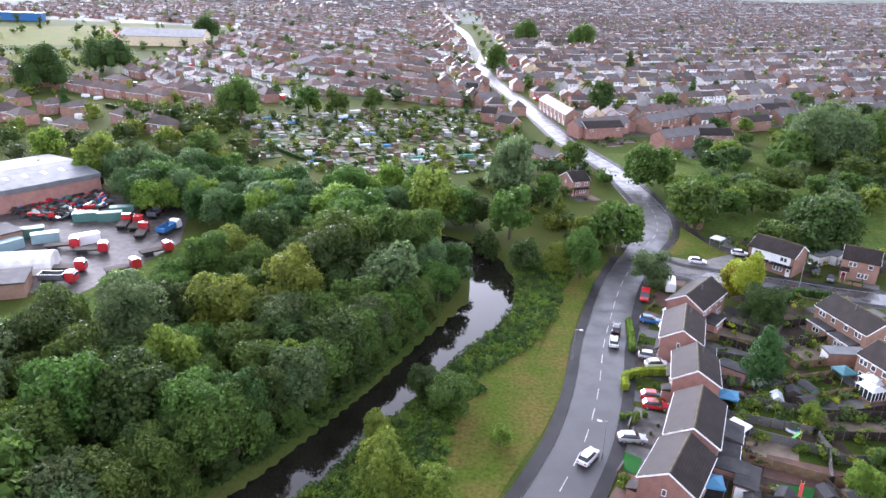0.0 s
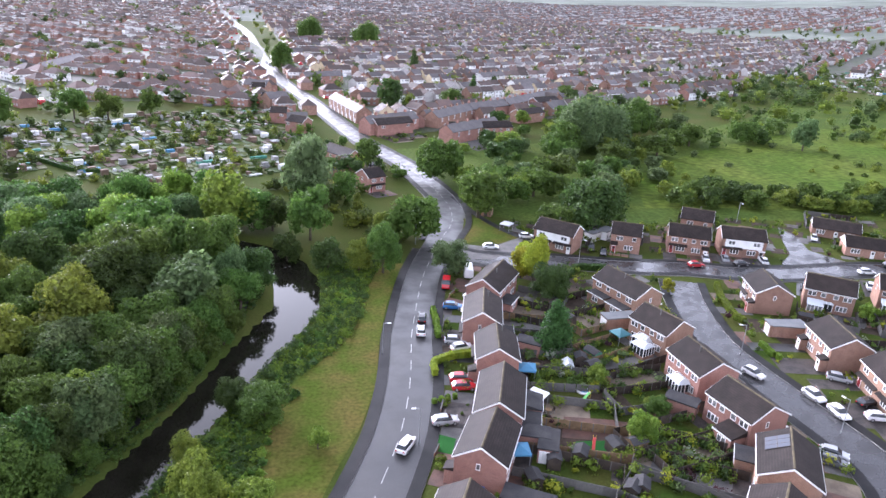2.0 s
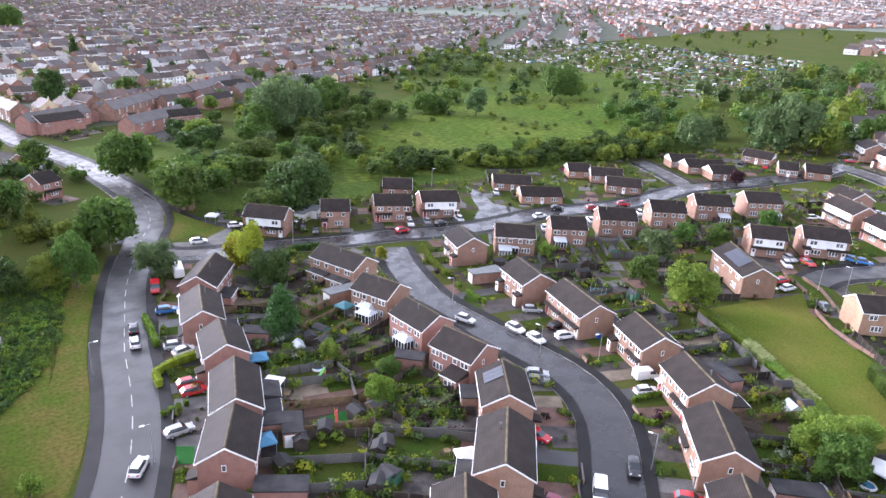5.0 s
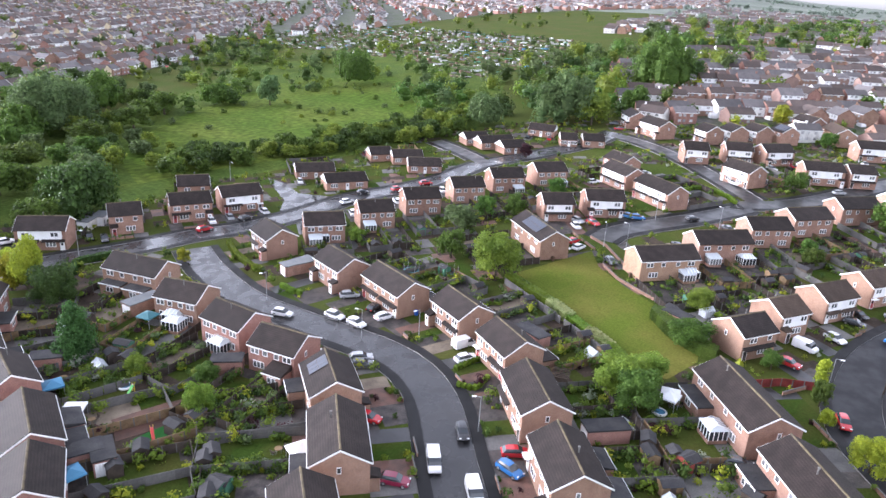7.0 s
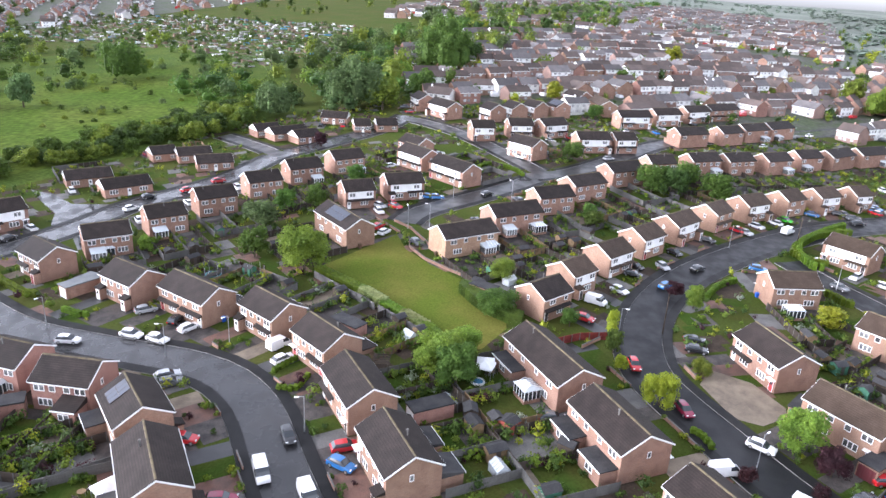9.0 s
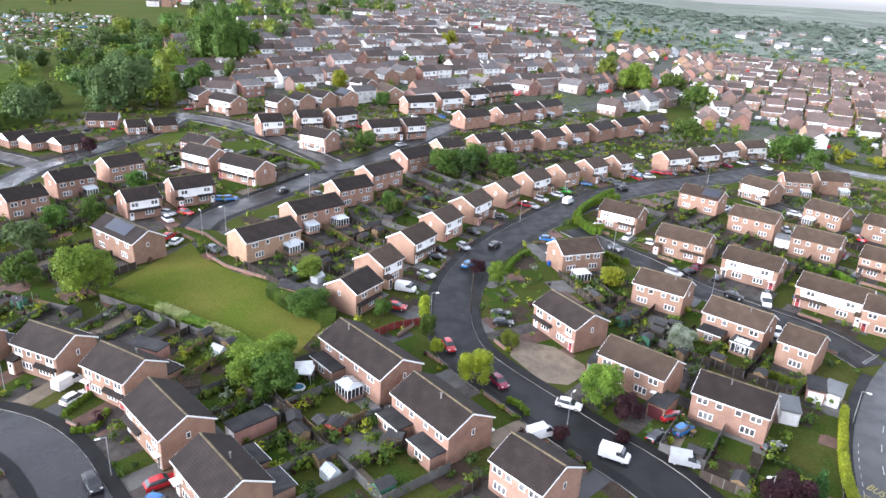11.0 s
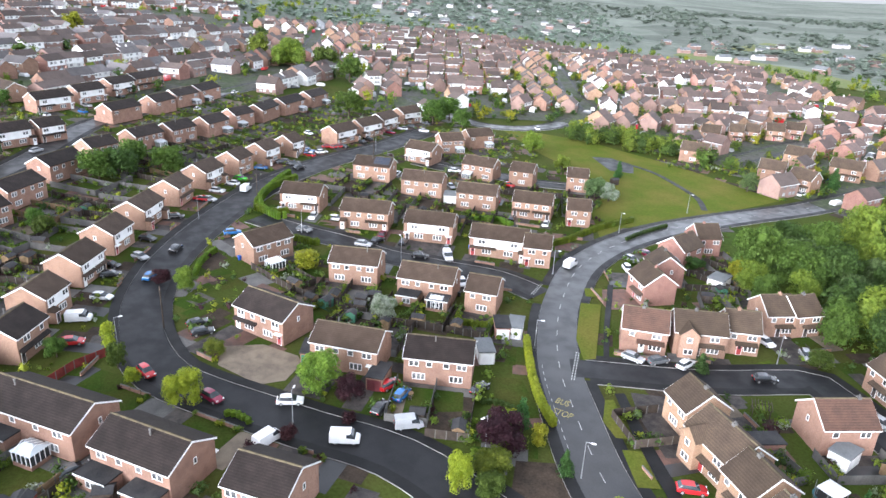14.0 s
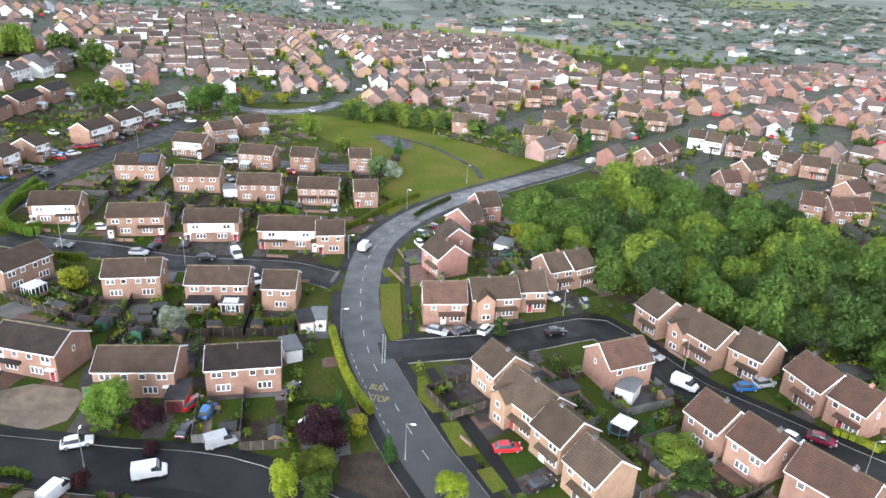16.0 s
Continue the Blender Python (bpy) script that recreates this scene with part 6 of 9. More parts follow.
tree(55.3, 104.0, 9.4, 10.5, "conifer")
tree(-6.1, 142.2, 9.2, 17.6, "grey")
tree(8.1, 178.2, 9.1, 10.2, "dark")
tree(45.2, 243.7, 9.1, 11.2, "round")
tree(98.6, 24.3, 9.0, 8.0, "lime")
tree(224.2, -20.6, 8.8, 8.9, "round")
tree(148.1, 84.5, 8.8, 7.9, "grey")
tree(64.7, 126.9, 8.8, 7.9, "dark")
tree(46.3, 142.2, 8.7, 8.8, "grey")
tree(215.9, -162.6, 8.6, 8.6, "lime")
tree(123.2, 19.1, 8.4, 5.7, "round")
tree(30.6, 199.9, 8.4, 10.4, "round")
tree(261.5, -157.9, 8.4, 8.5, "round")
tree(-20.7, 93.6, 8.3, 10.2, "lime")
tree(63.5, 133.4, 8.3, 12.1, "gold")
tree(31.2, 145.6, 8.2, 12.0, "round")
tree(-38.4, 109.7, 8.0, 8.1, "lime")
tree(143.5, -45.5, 8.0, 4.5, "gold")
tree(19.0, 149.2, 7.8, 7.9, "dark")
tree(-172.9, 314.7, 7.6, 12.8, "conifer")
tree(95.4, 20.6, 7.4, 8.3, "round")
tree(-6.3, 70.8, 7.4, 9.9, "lime")
tree(235.1, 15.8, 7.3, 7.4, "round")
tree(2.2, 90.9, 7.3, 6.6, "round")
tree(142.7, 416.4, 7.3, 13.9, "conifer")
tree(63.6, 123.7, 7.2, 8.1, "dark")
tree(162.0, -146.6, 7.2, 7.2, "grey")
tree(33.1, -81.8, 7.1, 5.6, "lime")
tree(71.3, -49.5, 7.1, 6.8, "plum")
tree(95.7, -136.9, 7.1, 7.1, "round")
tree(92.1, -34.7, 4.8, 4.8, "plum")
tree(301.0, 12.7, 6.8, 6.9, "round")
tree(10.3, 157.9, 6.8, 7.7, "dark")
tree(62.3, 137.8, 6.7, 8.3, "gold")
tree(132.1, 77.2, 6.7, 7.5, "round")
tree(97.0, -31.5, 6.6, 7.4, "lime")
tree(104.5, 21.4, 6.6, 5.9, "lime")
tree(35.9, 167.2, 6.5, 8.0, "lime")
tree(-2.1, 133.8, 6.5, 13.0, "grey")
tree(25.9, 147.3, 6.4, 7.9, "lime")
tree(161.0, 84.1, 6.2, 6.9, "round")
tree(167.8, 78.5, 6.2, 6.2, "round")
tree(149.1, -203.4, 6.2, 6.9, "grey")
tree(189.2, 75.7, 6.1, 6.1, "round")
tree(158.4, -149.3, 6.1, 6.1, "blossom")
tree(87.0, -108.7, 6.1, 3.4, "plum")
tree(192.1, -157.4, 6.0, 6.0, "lime")
tree(101.5, -11.4, 5.8, 5.9, "gold")
tree(138.2, 21.1, 5.8, 5.2, "lime")
tree(107.4, -130.2, 5.7, 3.9, "dark")
tree(0.1, 69.9, 5.6, 6.9, "lime")
tree(65.2, 137.7, 5.6, 7.5, "gold")
tree(114.7, -51.3, 5.5, 5.6, "blossom")
tree(-2.3, 95.7, 5.4, 5.4, "dark")
tree(98.5, -134.8, 5.4, 6.6, "gold")
tree(67.6, -45.5, 5.3, 4.1, "lime")
tree(139.7, -237.0, 5.3, 7.7, "conifer")
tree(224.0, 103.1, 5.3, 5.3, "plum")
tree(178.0, 4.4, 5.1, 5.1, "round")
tree(65.6, 144.7, 5.1, 6.8, "gold")
tree(69.8, -55.2, 3.4, 4.2, "gold")
tree(30.0, -79.7, 4.6, 4.1, "dark")
tree(56.2, 74.3, 4.6, 5.7, "lime")
tree(65.2, -116.2, 4.6, 3.6, "round")
tree(52.1, -55.3, 4.4, 3.5, "gold")
tree(182.3, 6.0, 4.4, 5.4, "round")
tree(-8.3, 81.8, 4.4, 5.9, "lime")
tree(64.3, -42.8, 4.3, 3.9, "round")
tree(62.4, 80.2, 4.1, 4.1, "round")
tree(126.6, 101.3, 4.1, 4.6, "lime")
tree(140.5, -18.9, 4.0, 5.3, "lime")
tree(114.1, -18.9, 3.9, 3.1, "lime")
tree(145.3, -15.2, 3.9, 3.5, "plum")
tree(57.4, 90.5, 3.9, 4.3, "lime")
tree(66.8, -39.5, 3.7, 6.6, "gold")
tree(123.0, 4.9, 3.7, 4.1, "round")
tree(178.0, -171.5, 3.6, 6.5, "conifer")
tree(122.2, -3.0, 3.4, 5.7, "gold")
tree(74.1, -55.0, 3.4, 6.0, "conifer")
tree(115.6, -3.6, 3.3, 5.2, "round")
tree(9.1, 83.0, 3.2, 3.6, "lime")
tree(74.0, -94.5, 3.2, 3.9, "conifer")
tree(93.1, 124.3, 3.1, 3.4, "gold")
tree(63.2, -54.9, 2.8, 4.1, "conifer")
tree(86.8, -22.9, 2.6, 2.6, "plum")
tree(109.8, -5.1, 2.6, 3.5, "gold")
tree(87.0, -32.3, 2.3, 2.0, "plum")
tree(39.1, -85.8, 2.2, 3.7, "conifer")


# ---- distant districts ----


def suburb(name, outline, turn, row_gap, step, seed, walls, roofs, label, chance=0.93, size=(11, 7.5), fold=0.0, keep=None, clear=4.0, lite=False, hip=False, band=0.0):
    """Rows of far houses over an outline, too many to count: walls, pitched roofs, pale windows."""
    rng = random.Random(seed)
    v, f, mi = [], [], []
    ca, sa = math.cos(radians(turn)), math.sin(radians(turn))
    xs, ys = [p[0] for p in outline], [p[1] for p in outline]
    cx, cy = sum(xs) / len(xs), sum(ys) / len(ys)
    reach = max(math.hypot(px - cx, py - cy) for px, py in outline)
    rows = int(2 * reach / row_gap) + 1
    cols = int(2 * reach / step) + 1
    nw = len(walls)
    for r in range(rows):
        for c in range(cols):
            a = (c - cols / 2) * step + rng.uniform(-1.6, 1.6)
            b = (r - rows / 2) * row_gap + fold * math.sin(a / 90.0) * 12 + (9 if r % 2 else 0) + rng.uniform(-2.6, 2.6)
            x, y = cx + a * ca - b * sa, cy + a * sa + b * ca
            if rng.random() > chance or not inside((x, y), outline) or (keep and not keep(x, y)):
                continue
            if near_road(x, y, clear) or any((x - q[0]) ** 2 + (y - q[1]) ** 2 < 150 for q in HOUSES):
                continue
            gap = (ROAD_AT[:, 0] - x) ** 2 + (ROAD_AT[:, 1] - y) ** 2
            i = int(gap.argmin())
            along = ROAD_AT[i, 2] if gap[i] < 1300 else None
            t = radians(turn) + fold * 0.13 * math.cos(a / 90.0) + rng.uniform(-0.14, 0.14) + (math.pi / 2 if rng.random() < 0.2 else 0)
            if along is not None:
                t = along + (math.pi / 2 if rng.random() < 0.15 else 0)
            L, D = size[0] * rng.uniform(0.85, 1.12) / 2, size[1] * rng.uniform(0.9, 1.1) / 2
            e, h = rng.uniform(4.2, 4.9), rng.uniform(6.6, 7.7)
            z = land(x, y)
            k, ct, st = len(v), math.cos(t), math.sin(t)
            loc = [(-L, -D, -1), (L, -D, -1), (L, D, -1), (-L, D, -1), (-L, -D, e), (L, -D, e), (L, D, e), (-L, D, e), (-L, 0, h), (L, 0, h),
                   (-L - .2, -D - .3, e - .1), (L + .2, -D - .3, e - .1), (L + .2, D + .3, e - .1), (-L - .2, D + .3, e - .1), (-L - .2, 0, h + .15), (L + .2, 0, h + .15)]
            if hip:
                for j, q in ((8, (-L, 0, e)), (9, (L, 0, e)), (14, (-L + D, 0, h)), (15, (L - D, 0, h))):
                    loc[j] = q
            wi, ri = rng.randrange(nw), nw + rng.randrange(len(roofs))
            fc = [((0, 1, 5, 4), wi), ((2, 3, 7, 6), wi), ((1, 2, 6, 9, 5), wi), ((3, 0, 4, 8, 7), wi), ((10, 11, 15, 14), ri), ((12, 13, 14, 15), ri)]
            if rng.random() < band:
                for side in (-1, 1):
                    j, lo = len(loc), rng.choice((0.3, 2.3, 2.3))
                    loc += [(-L * 0.93, side * (D + 0.02), lo), (L * 0.93, side * (D + 0.02), lo), (L * 0.93, side * (D + 0.02), e - 0.1), (-L * 0.93, side * (D + 0.02), e - 0.1)]
                    fc.append(((j, j + 1, j + 2, j + 3), nw + len(roofs)))
            if hip:
                fc += [((11, 12, 15), ri), ((13, 10, 14), ri)]
            for side in () if lite else (-1, 1):
                for q in (-0.5, 0.15, 0.55):
                    for zz in (0.9, 3.2):
                        j = len(loc)
                        loc += [(q * L - 0.7, side * (D + 0.04), zz), (q * L + 0.7, side * (D + 0.04), zz), (q * L + 0.7, side * (D + 0.04), zz + 1.1), (q * L - 0.7, side * (D + 0.04), zz + 1.1)]
                        fc.append(((j, j + 1, j + 2, j + 3), nw + len(roofs) + 6))
            for side in (-1, 1):
                j = len(loc)
                loc += [(-L - .2, side * (D + 0.31), e - 0.3), (L + .2, side * (D + 0.31), e - 0.3), (L + .2, side * (D + 0.31), e - 0.08), (-L - .2, side * (D + 0.31), e - 0.08)]
                fc.append(((j, j + 1, j + 2, j + 3), nw + len(roofs)))
            if rng.random() < 0.5:
                j = len(loc)
                qx = L * rng.choice((-0.3, 0.0, 0.3) if hip else (-0.8, 0.0, 0.8))
                for zz in (h - 0.4, h + 1.0):
                    loc += [(qx - .35, -.3, zz), (qx + .35, -.3, zz), (qx + .35, .3, zz), (qx - .35, .3, zz)]
                fc += [((j + 4, j + 5, j + 6, j + 7), wi)] + [((j + q, j + (q + 1) % 4, j + 4 + (q + 1) % 4, j + 4 + q), wi) for q in range(4)]
            for q in range(0 if lite else rng.randrange(3)):
                j, ox, oy = len(loc), rng.uniform(-L, L), rng.choice((-1, 1)) * (D + rng.uniform(2.5, 6))
                sx, sy, sz = rng.choice(((1.0, 2.1, 1.4), (2.1, 1.0, 1.4), (1.6, 1.4, 2.4)))
                for zz, k2 in ((0, 1.0), (sz * 0.55, 1.0), (sz, 0.75)):
                    loc += [(ox - sx * k2, oy - sy * k2, zz), (ox + sx * k2, oy - sy * k2, zz), (ox + sx * k2, oy + sy * k2, zz), (ox - sx * k2, oy + sy * k2, zz)]
                ci = nw + len(roofs) + 1 + rng.randrange(5)
                fc += [((j + 8, j + 9, j + 10, j + 11), ci)] + [((j + lv + q2, j + lv + (q2 + 1) % 4, j + lv + 4 + (q2 + 1) % 4, j + lv + 4 + q2), ci) for lv in (0, 4) for q2 in range(4)]
            v += [(x + px * ct - py * st, y + px * st + py * ct, z + pz) for px, py, pz in loc]
            f += [tuple(k + q for q in face) for face, _ in fc]
            mi += [m for _, m in fc]
    if f:
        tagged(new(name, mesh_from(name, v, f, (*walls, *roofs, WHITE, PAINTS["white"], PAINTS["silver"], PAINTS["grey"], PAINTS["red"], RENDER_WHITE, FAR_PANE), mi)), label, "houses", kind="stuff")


def strewn_green(name, outline, count, low, high, seed, kinds, label, keep=None, wide=1.0, sprays=70, clusters=0, loose=90.0):
    """Far trees and bushes as one mass of leaf clumps."""
    rng = np.random.default_rng(seed)
    xs, ys = [p[0] for p in outline], [p[1] for p in outline]
    vs, fs, mi, done, tries = [], [], [], 0, 0
    hearts = [(rng.uniform(min(xs), max(xs)), rng.uniform(min(ys), max(ys)), rng.uniform(0, 3.14)) for q in range(clusters)]
    while done < count and tries < count * 30:
        tries += 1
        x, y = rng.uniform(min(xs), max(xs)), rng.uniform(min(ys), max(ys))
        if clusters:
            hx, hy, ha = hearts[int(rng.integers(clusters))]
            u, v = rng.normal() * loose, rng.normal() * loose * 0.2
            x, y = hx + u * math.cos(ha) - v * math.sin(ha), hy + u * math.sin(ha) + v * math.cos(ha)
        if not inside((x, y), outline) or (keep and not keep(x, y)):
            continue
        if near_road(x, y, 2):
            continue
        if canal_gap(x, y) < 7:
            continue
        done += 1
        h = rng.uniform(low, high)
        w = h * rng.uniform(0.8, 1.3) * wide
        z = land(x, y)
        blobs = [(x + rng.uniform(-0.25, 0.25) * w, y + rng.uniform(-0.25, 0.25) * w, z + h * rng.uniform(0.35, 0.72), w * rng.uniform(0.22, 0.36), h * rng.uniform(0.2, 0.3)) for q in range(3 if sprays > 40 else 2)]
        blobs += [(x, y, z + h * 0.5, w * 0.38, h * 0.42), (x, y, z + h * 0.2, w * 0.42, h * 0.24)]
        a, b = leaf_cloud(rng, blobs, sprays, max(0.7, h * 0.14) * (70 / sprays) ** 0.35, 1 if sprays > 70 else 2)
        k = len(vs)
        vs += a
        fs += [tuple(k + q for q in t) for t in b]
        mi += [int(rng.integers(len(kinds)))] * len(b)
    tagged(new(name, mesh_from(name, vs, fs, [LEAVES[q] for q in kinds], mi)), label, "trees", kind="stuff")


# ---- gardens ----
def in_house(px, py, me, grow=0.4):
    for h in HOUSES:
        if h is me or abs(h[0] - px) > 16 or abs(h[1] - py) > 16:
            continue
        a = radians(h[2])
        dx, dy = px - h[0], py - h[1]
        lx, ly = dx * math.cos(a) + dy * math.sin(a), -dx * math.sin(a) + dy * math.cos(a)
        if abs(lx) < h[3] / 2 + grow and abs(ly) < h[4] / 2 + grow:
            return True
    return False


def on_road(px, py):
    return near_road(px, py, 2.1)


def free_run(h, xs, sign, far):
    """Metres of open ground beyond the front (-1) or back (1) wall, and what ends it."""
    a = radians(h[2])
    d = 1.0
    while d < far:
        for lx in xs:
            ly = sign * (h[4] / 2 + d)
            px, py = h[0] + lx * math.cos(a) - ly * math.sin(a), h[1] + lx * math.sin(a) + ly * math.cos(a)
            if on_road(px, py):
                return d, "road"
            if in_house(px, py, h):
                return d, "house"
        d += 0.8
    return far, ""


SHRUBS = []
BEDS = [LAWN, PAVED, SOIL, GRAVEL, BLOCKS, ASPHALT, CONC]


def plot(bag, h, x0, x1, y0, y1, mi, lift=0.045):
    a = radians(h[2])
    nx, ny = max(1, int(abs(x1 - x0) / 5)), max(1, int(abs(y1 - y0) / 5))
    gx, gy = np.linspace(x0, x1, nx + 1), np.linspace(y0, y1, ny + 1)
    k = len(bag.v)
    for yy in gy:
        for xx in gx:
            px, py = h[0] + xx * math.cos(a) - yy * math.sin(a), h[1] + xx * math.sin(a) + yy * math.cos(a)
            bag.v.append((px, py, land(px, py) + lift))
    for j in range(ny):
        for i in range(nx):
            q = k + j * (nx + 1) + i
            bag.f.append((q, q + 1, q + nx + 2, q + nx + 1))
            bag.i.append(mi)


def panel_mesh(kind):
    b = Bag()
    if kind == 2:
        b.prism([(-0.06, -0.3), (0.06, -0.3), (0.06, 0.7), (0.1, 0.7), (0.1, 0.8), (-0.1, 0.8), (-0.1, 0.7), (-0.06, 0.7)], 0, 1.8)
        b.i = [1 if q in (5, 6, 7) else 0 for q in range(len(b.i))]
        return b.mesh("wall_panel", BRICKS[0], CONC)
    b.plan([(-0.07, -0.07), (0.07, -0.07), (0.07, -0.025), (1.74, -0.025), (1.74, 0.025), (0.07, 0.025), (0.07, 0.07), (-0.07, 0.07)], -0.3, 1.6)
    b.i = [1 if q in (2, 8, 9, 3) else 0 for q in range(len(b.i))]
    return b.mesh("fence_panel", {0: WOOD, 1: CONC, 3: PALE_WOOD, 4: RED_WOOD}[kind], CONC)


PANELS = [panel_mesh(q) for q in range(5)]
FAR_FENCES = [Bag() for q in range(5)]
FENCE_WORDS = ("weathered brown timber panel fence round a garden", "grey concrete panel fence round a garden", "low brick front garden wall", "new pale timber panel fence", "red-stained timber panel fence round a garden")


def fence(ax, ay, bx, by, kind):
    """Panels with posts between two points; each panel near by is a part of its own."""
    ln = math.hypot(bx - ax, by - ay)
    n = max(1, int(round(ln / 1.83)))
    turn = math.atan2(by - ay, bx - ax)
    name = "garden_wall" if kind == 2 else "fence"
    far = math.hypot((ax + bx) / 2, (ay + by) / 2)
    if far < 100:
        ob = new(name)
        ob.matrix_world = Matrix.Translation((ax, ay, land(ax, ay)))
        for q in range(n):
            px, py = ax + (bx - ax) * q / n, ay + (by - ay) * q / n
            p = part("panel", PANELS[kind], ob)
            p.matrix_local = Matrix.Translation((px - ax, py - ay, land(px, py) - land(ax, ay))) @ Matrix.Rotation(turn, 4, "Z") @ Matrix.Diagonal((ln / n / 1.8, 1, 1, 1))
    else:
        b = FAR_FENCES[kind]
        src = PANELS[kind]
        vs = [tuple(v.co) for v in src.vertices]
        for q in range(n):
            px, py = ax + (bx - ax) * q / n, ay + (by - ay) * q / n
            z, c, s = land(px, py), math.cos(turn), math.sin(turn)
            k = len(b.v)
            b.v += [(px + x * c - y * s, py + x * s + y * c, z + zz) for x, y, zz in vs]
            for f in src.polygons:
                b.f.append(tuple(k + i for i in f.vertices)), b.i.append(f.material_index)
        return None
    return tagged(ob, FENCE_WORDS[kind], "fence" if kind != 2 else "wall", "garden fences" if kind != 2 else "garden walls")


SHED_WALLS = {"brown": WOOD, "green": plain("green_shed_paint", (0.05, 0.16, 0.1), 0.7), "red": plain("red_shed_paint", (0.3, 0.06, 0.045), 0.7), "pale": PALE_WOOD}


def shed(x, y, turn, colour="brown", w=2.4, d=1.9):
    ob = new("garden_shed")
    ob.matrix_world = pose(x, y, land(x, y) + 0.03, 0, 0, turn)
    b = Bag()
    b.prism([(-d / 2, 0), (d / 2, 0), (d / 2, 1.8), (0, 2.25), (-d / 2, 1.8)], -w / 2, w / 2)
    part("wall", b.mesh("wall", SHED_WALLS[colour]), ob)
    b = Bag()
    for s in (-1, 1):
        prof = [(0, 2.28), (s * (d / 2 + 0.15), 1.76), (s * (d / 2 + 0.15), 1.81), (0, 2.34)]
        b.prism(prof if s > 0 else prof[::-1], -w / 2 - 0.12, w / 2 + 0.12)
    part("roof", b.mesh("roof", FELT), ob)
    b = Bag()
    b.box(-0.4, 0.4, -0.03, 0.03, 0.05, 1.75)
    part("door", b.mesh("door", LEAD), ob, "", Matrix.Translation((0, -d / 2 - 0.02, 0)))
    return tagged(ob, colour + " timber garden shed with felt roof", "shed", "garden sheds")


def garage(x, y, turn, length, kind):
    """A flat-roofed single garage beside a house."""
    wall = {"brick": BRICKS[0], "white": RENDER_WHITE, "felt": BRICKS[1], "green": BRICKS[2], "maroon": BRICKS[2]}[kind]
    roof = SHEET if kind in ("brick", "white") else FELT
    ob = new("garage")
    ob.matrix_world = pose(x, y, land(x, y) + 0.03, 0, 0, turn)
    L, D = length / 2, 1.5 if length > 4 else 2.6
    b = Bag()
    b.box(-L, L, -D, D, 0, 2.35)
    part("wall", b.mesh("wall", wall), ob)
    b = Bag()
    b.prism([(-D - 0.15, 2.36), (D + 0.15, 2.36), (D + 0.15, 2.5), (-D - 0.15, 2.6)], -L - 0.15, L + 0.15)
    part("roof", b.mesh("roof", roof), ob)
    me = GARAGE_DOORS[{"green": 1, "maroon": 2}.get(kind, 0)]
    if length > 4:
        part("door", me, ob, "", Matrix.Translation((-L - 0.02, 0, 0)) @ Matrix.Rotation(-math.pi / 2, 4, "Z"))
    else:
        part("door", me, ob, "", Matrix.Translation((0, -D - 0.02, 0)))
    return tagged(ob, {"brick": "brick garage with pale sheet roof", "white": "white garage with pale sheet roof", "felt": "dark flat-roofed garage", "green": "brick garage with green door", "maroon": "brick garage with maroon door"}[kind] + " beside a house", "garage", "garages")


def conservatory(x, y):
    """A white-framed glazed room against the nearest house."""
    near = min(HOUSES, key=lambda h: (h[0] - x) ** 2 + (h[1] - y) ** 2)
    ob = new("conservatory")
    ob.matrix_world = pose(x, y, land(x, y) + 0.05, 0, 0, near[2])
    b = Bag()
    b.box(-1.7, 1.7, -1.5, 1.5, 0, 0.6)
    part("wall", b.mesh("wall", BRICKS[0]), ob, "low brick base wall")
    b = Bag()
    b.box(-1.62, 1.62, -1.42, 1.42, 0.6, 2.2)
    part("glazing", b.mesh("glazing", GLASS), ob)
    posts = Bag()
    posts.box(-0.045, 0.045, -0.045, 0.045, 0.6, 2.25)
    me = posts.mesh("post", WHITE)
    for q in range(5):
        for yy in (-1.46, 1.46):
            part("post", me, ob, "", Matrix.Translation((-1.66 + q * 0.83, yy, 0)))
    for q in range(1, 4):
        for xx in (-1.66, 1.66):
            part("post", me, ob, "", Matrix.Translation((xx, -1.46 + q * 0.73, 0)))
    b = Bag()
    b.add([(-1.85, -1.65, 2.25), (1.85, -1.65, 2.25), (1.85, 1.65, 2.25), (-1.85, 1.65, 2.25), (-0.8, 0, 3.0), (0.8, 0, 3.0)], [(0, 1, 5, 4), (1, 2, 5), (2, 3, 4, 5), (3, 0, 4), (3, 2, 1, 0)])
    top = part("roof", b.mesh("roof", POLY), ob, "pale translucent panelled roof")
    rib = Bag()
    rib.box(-0.04, 0.04, -0.9, 0.9, 0, 0.06)
    me = rib.mesh("roof_bar", WHITE)
    for q in range(4):
        for s in (-1, 1):
            part("roof_bar", me, top, "", Matrix.Translation((-1.2 + q * 0.8, s * 0.82, 2.64)) @ Matrix.Rotation(-s * math.atan2(0.75, 1.65), 4, "X"))
    return tagged(ob, "white framed conservatory with pale panelled roof against a house", "conservatory", "conservatories")


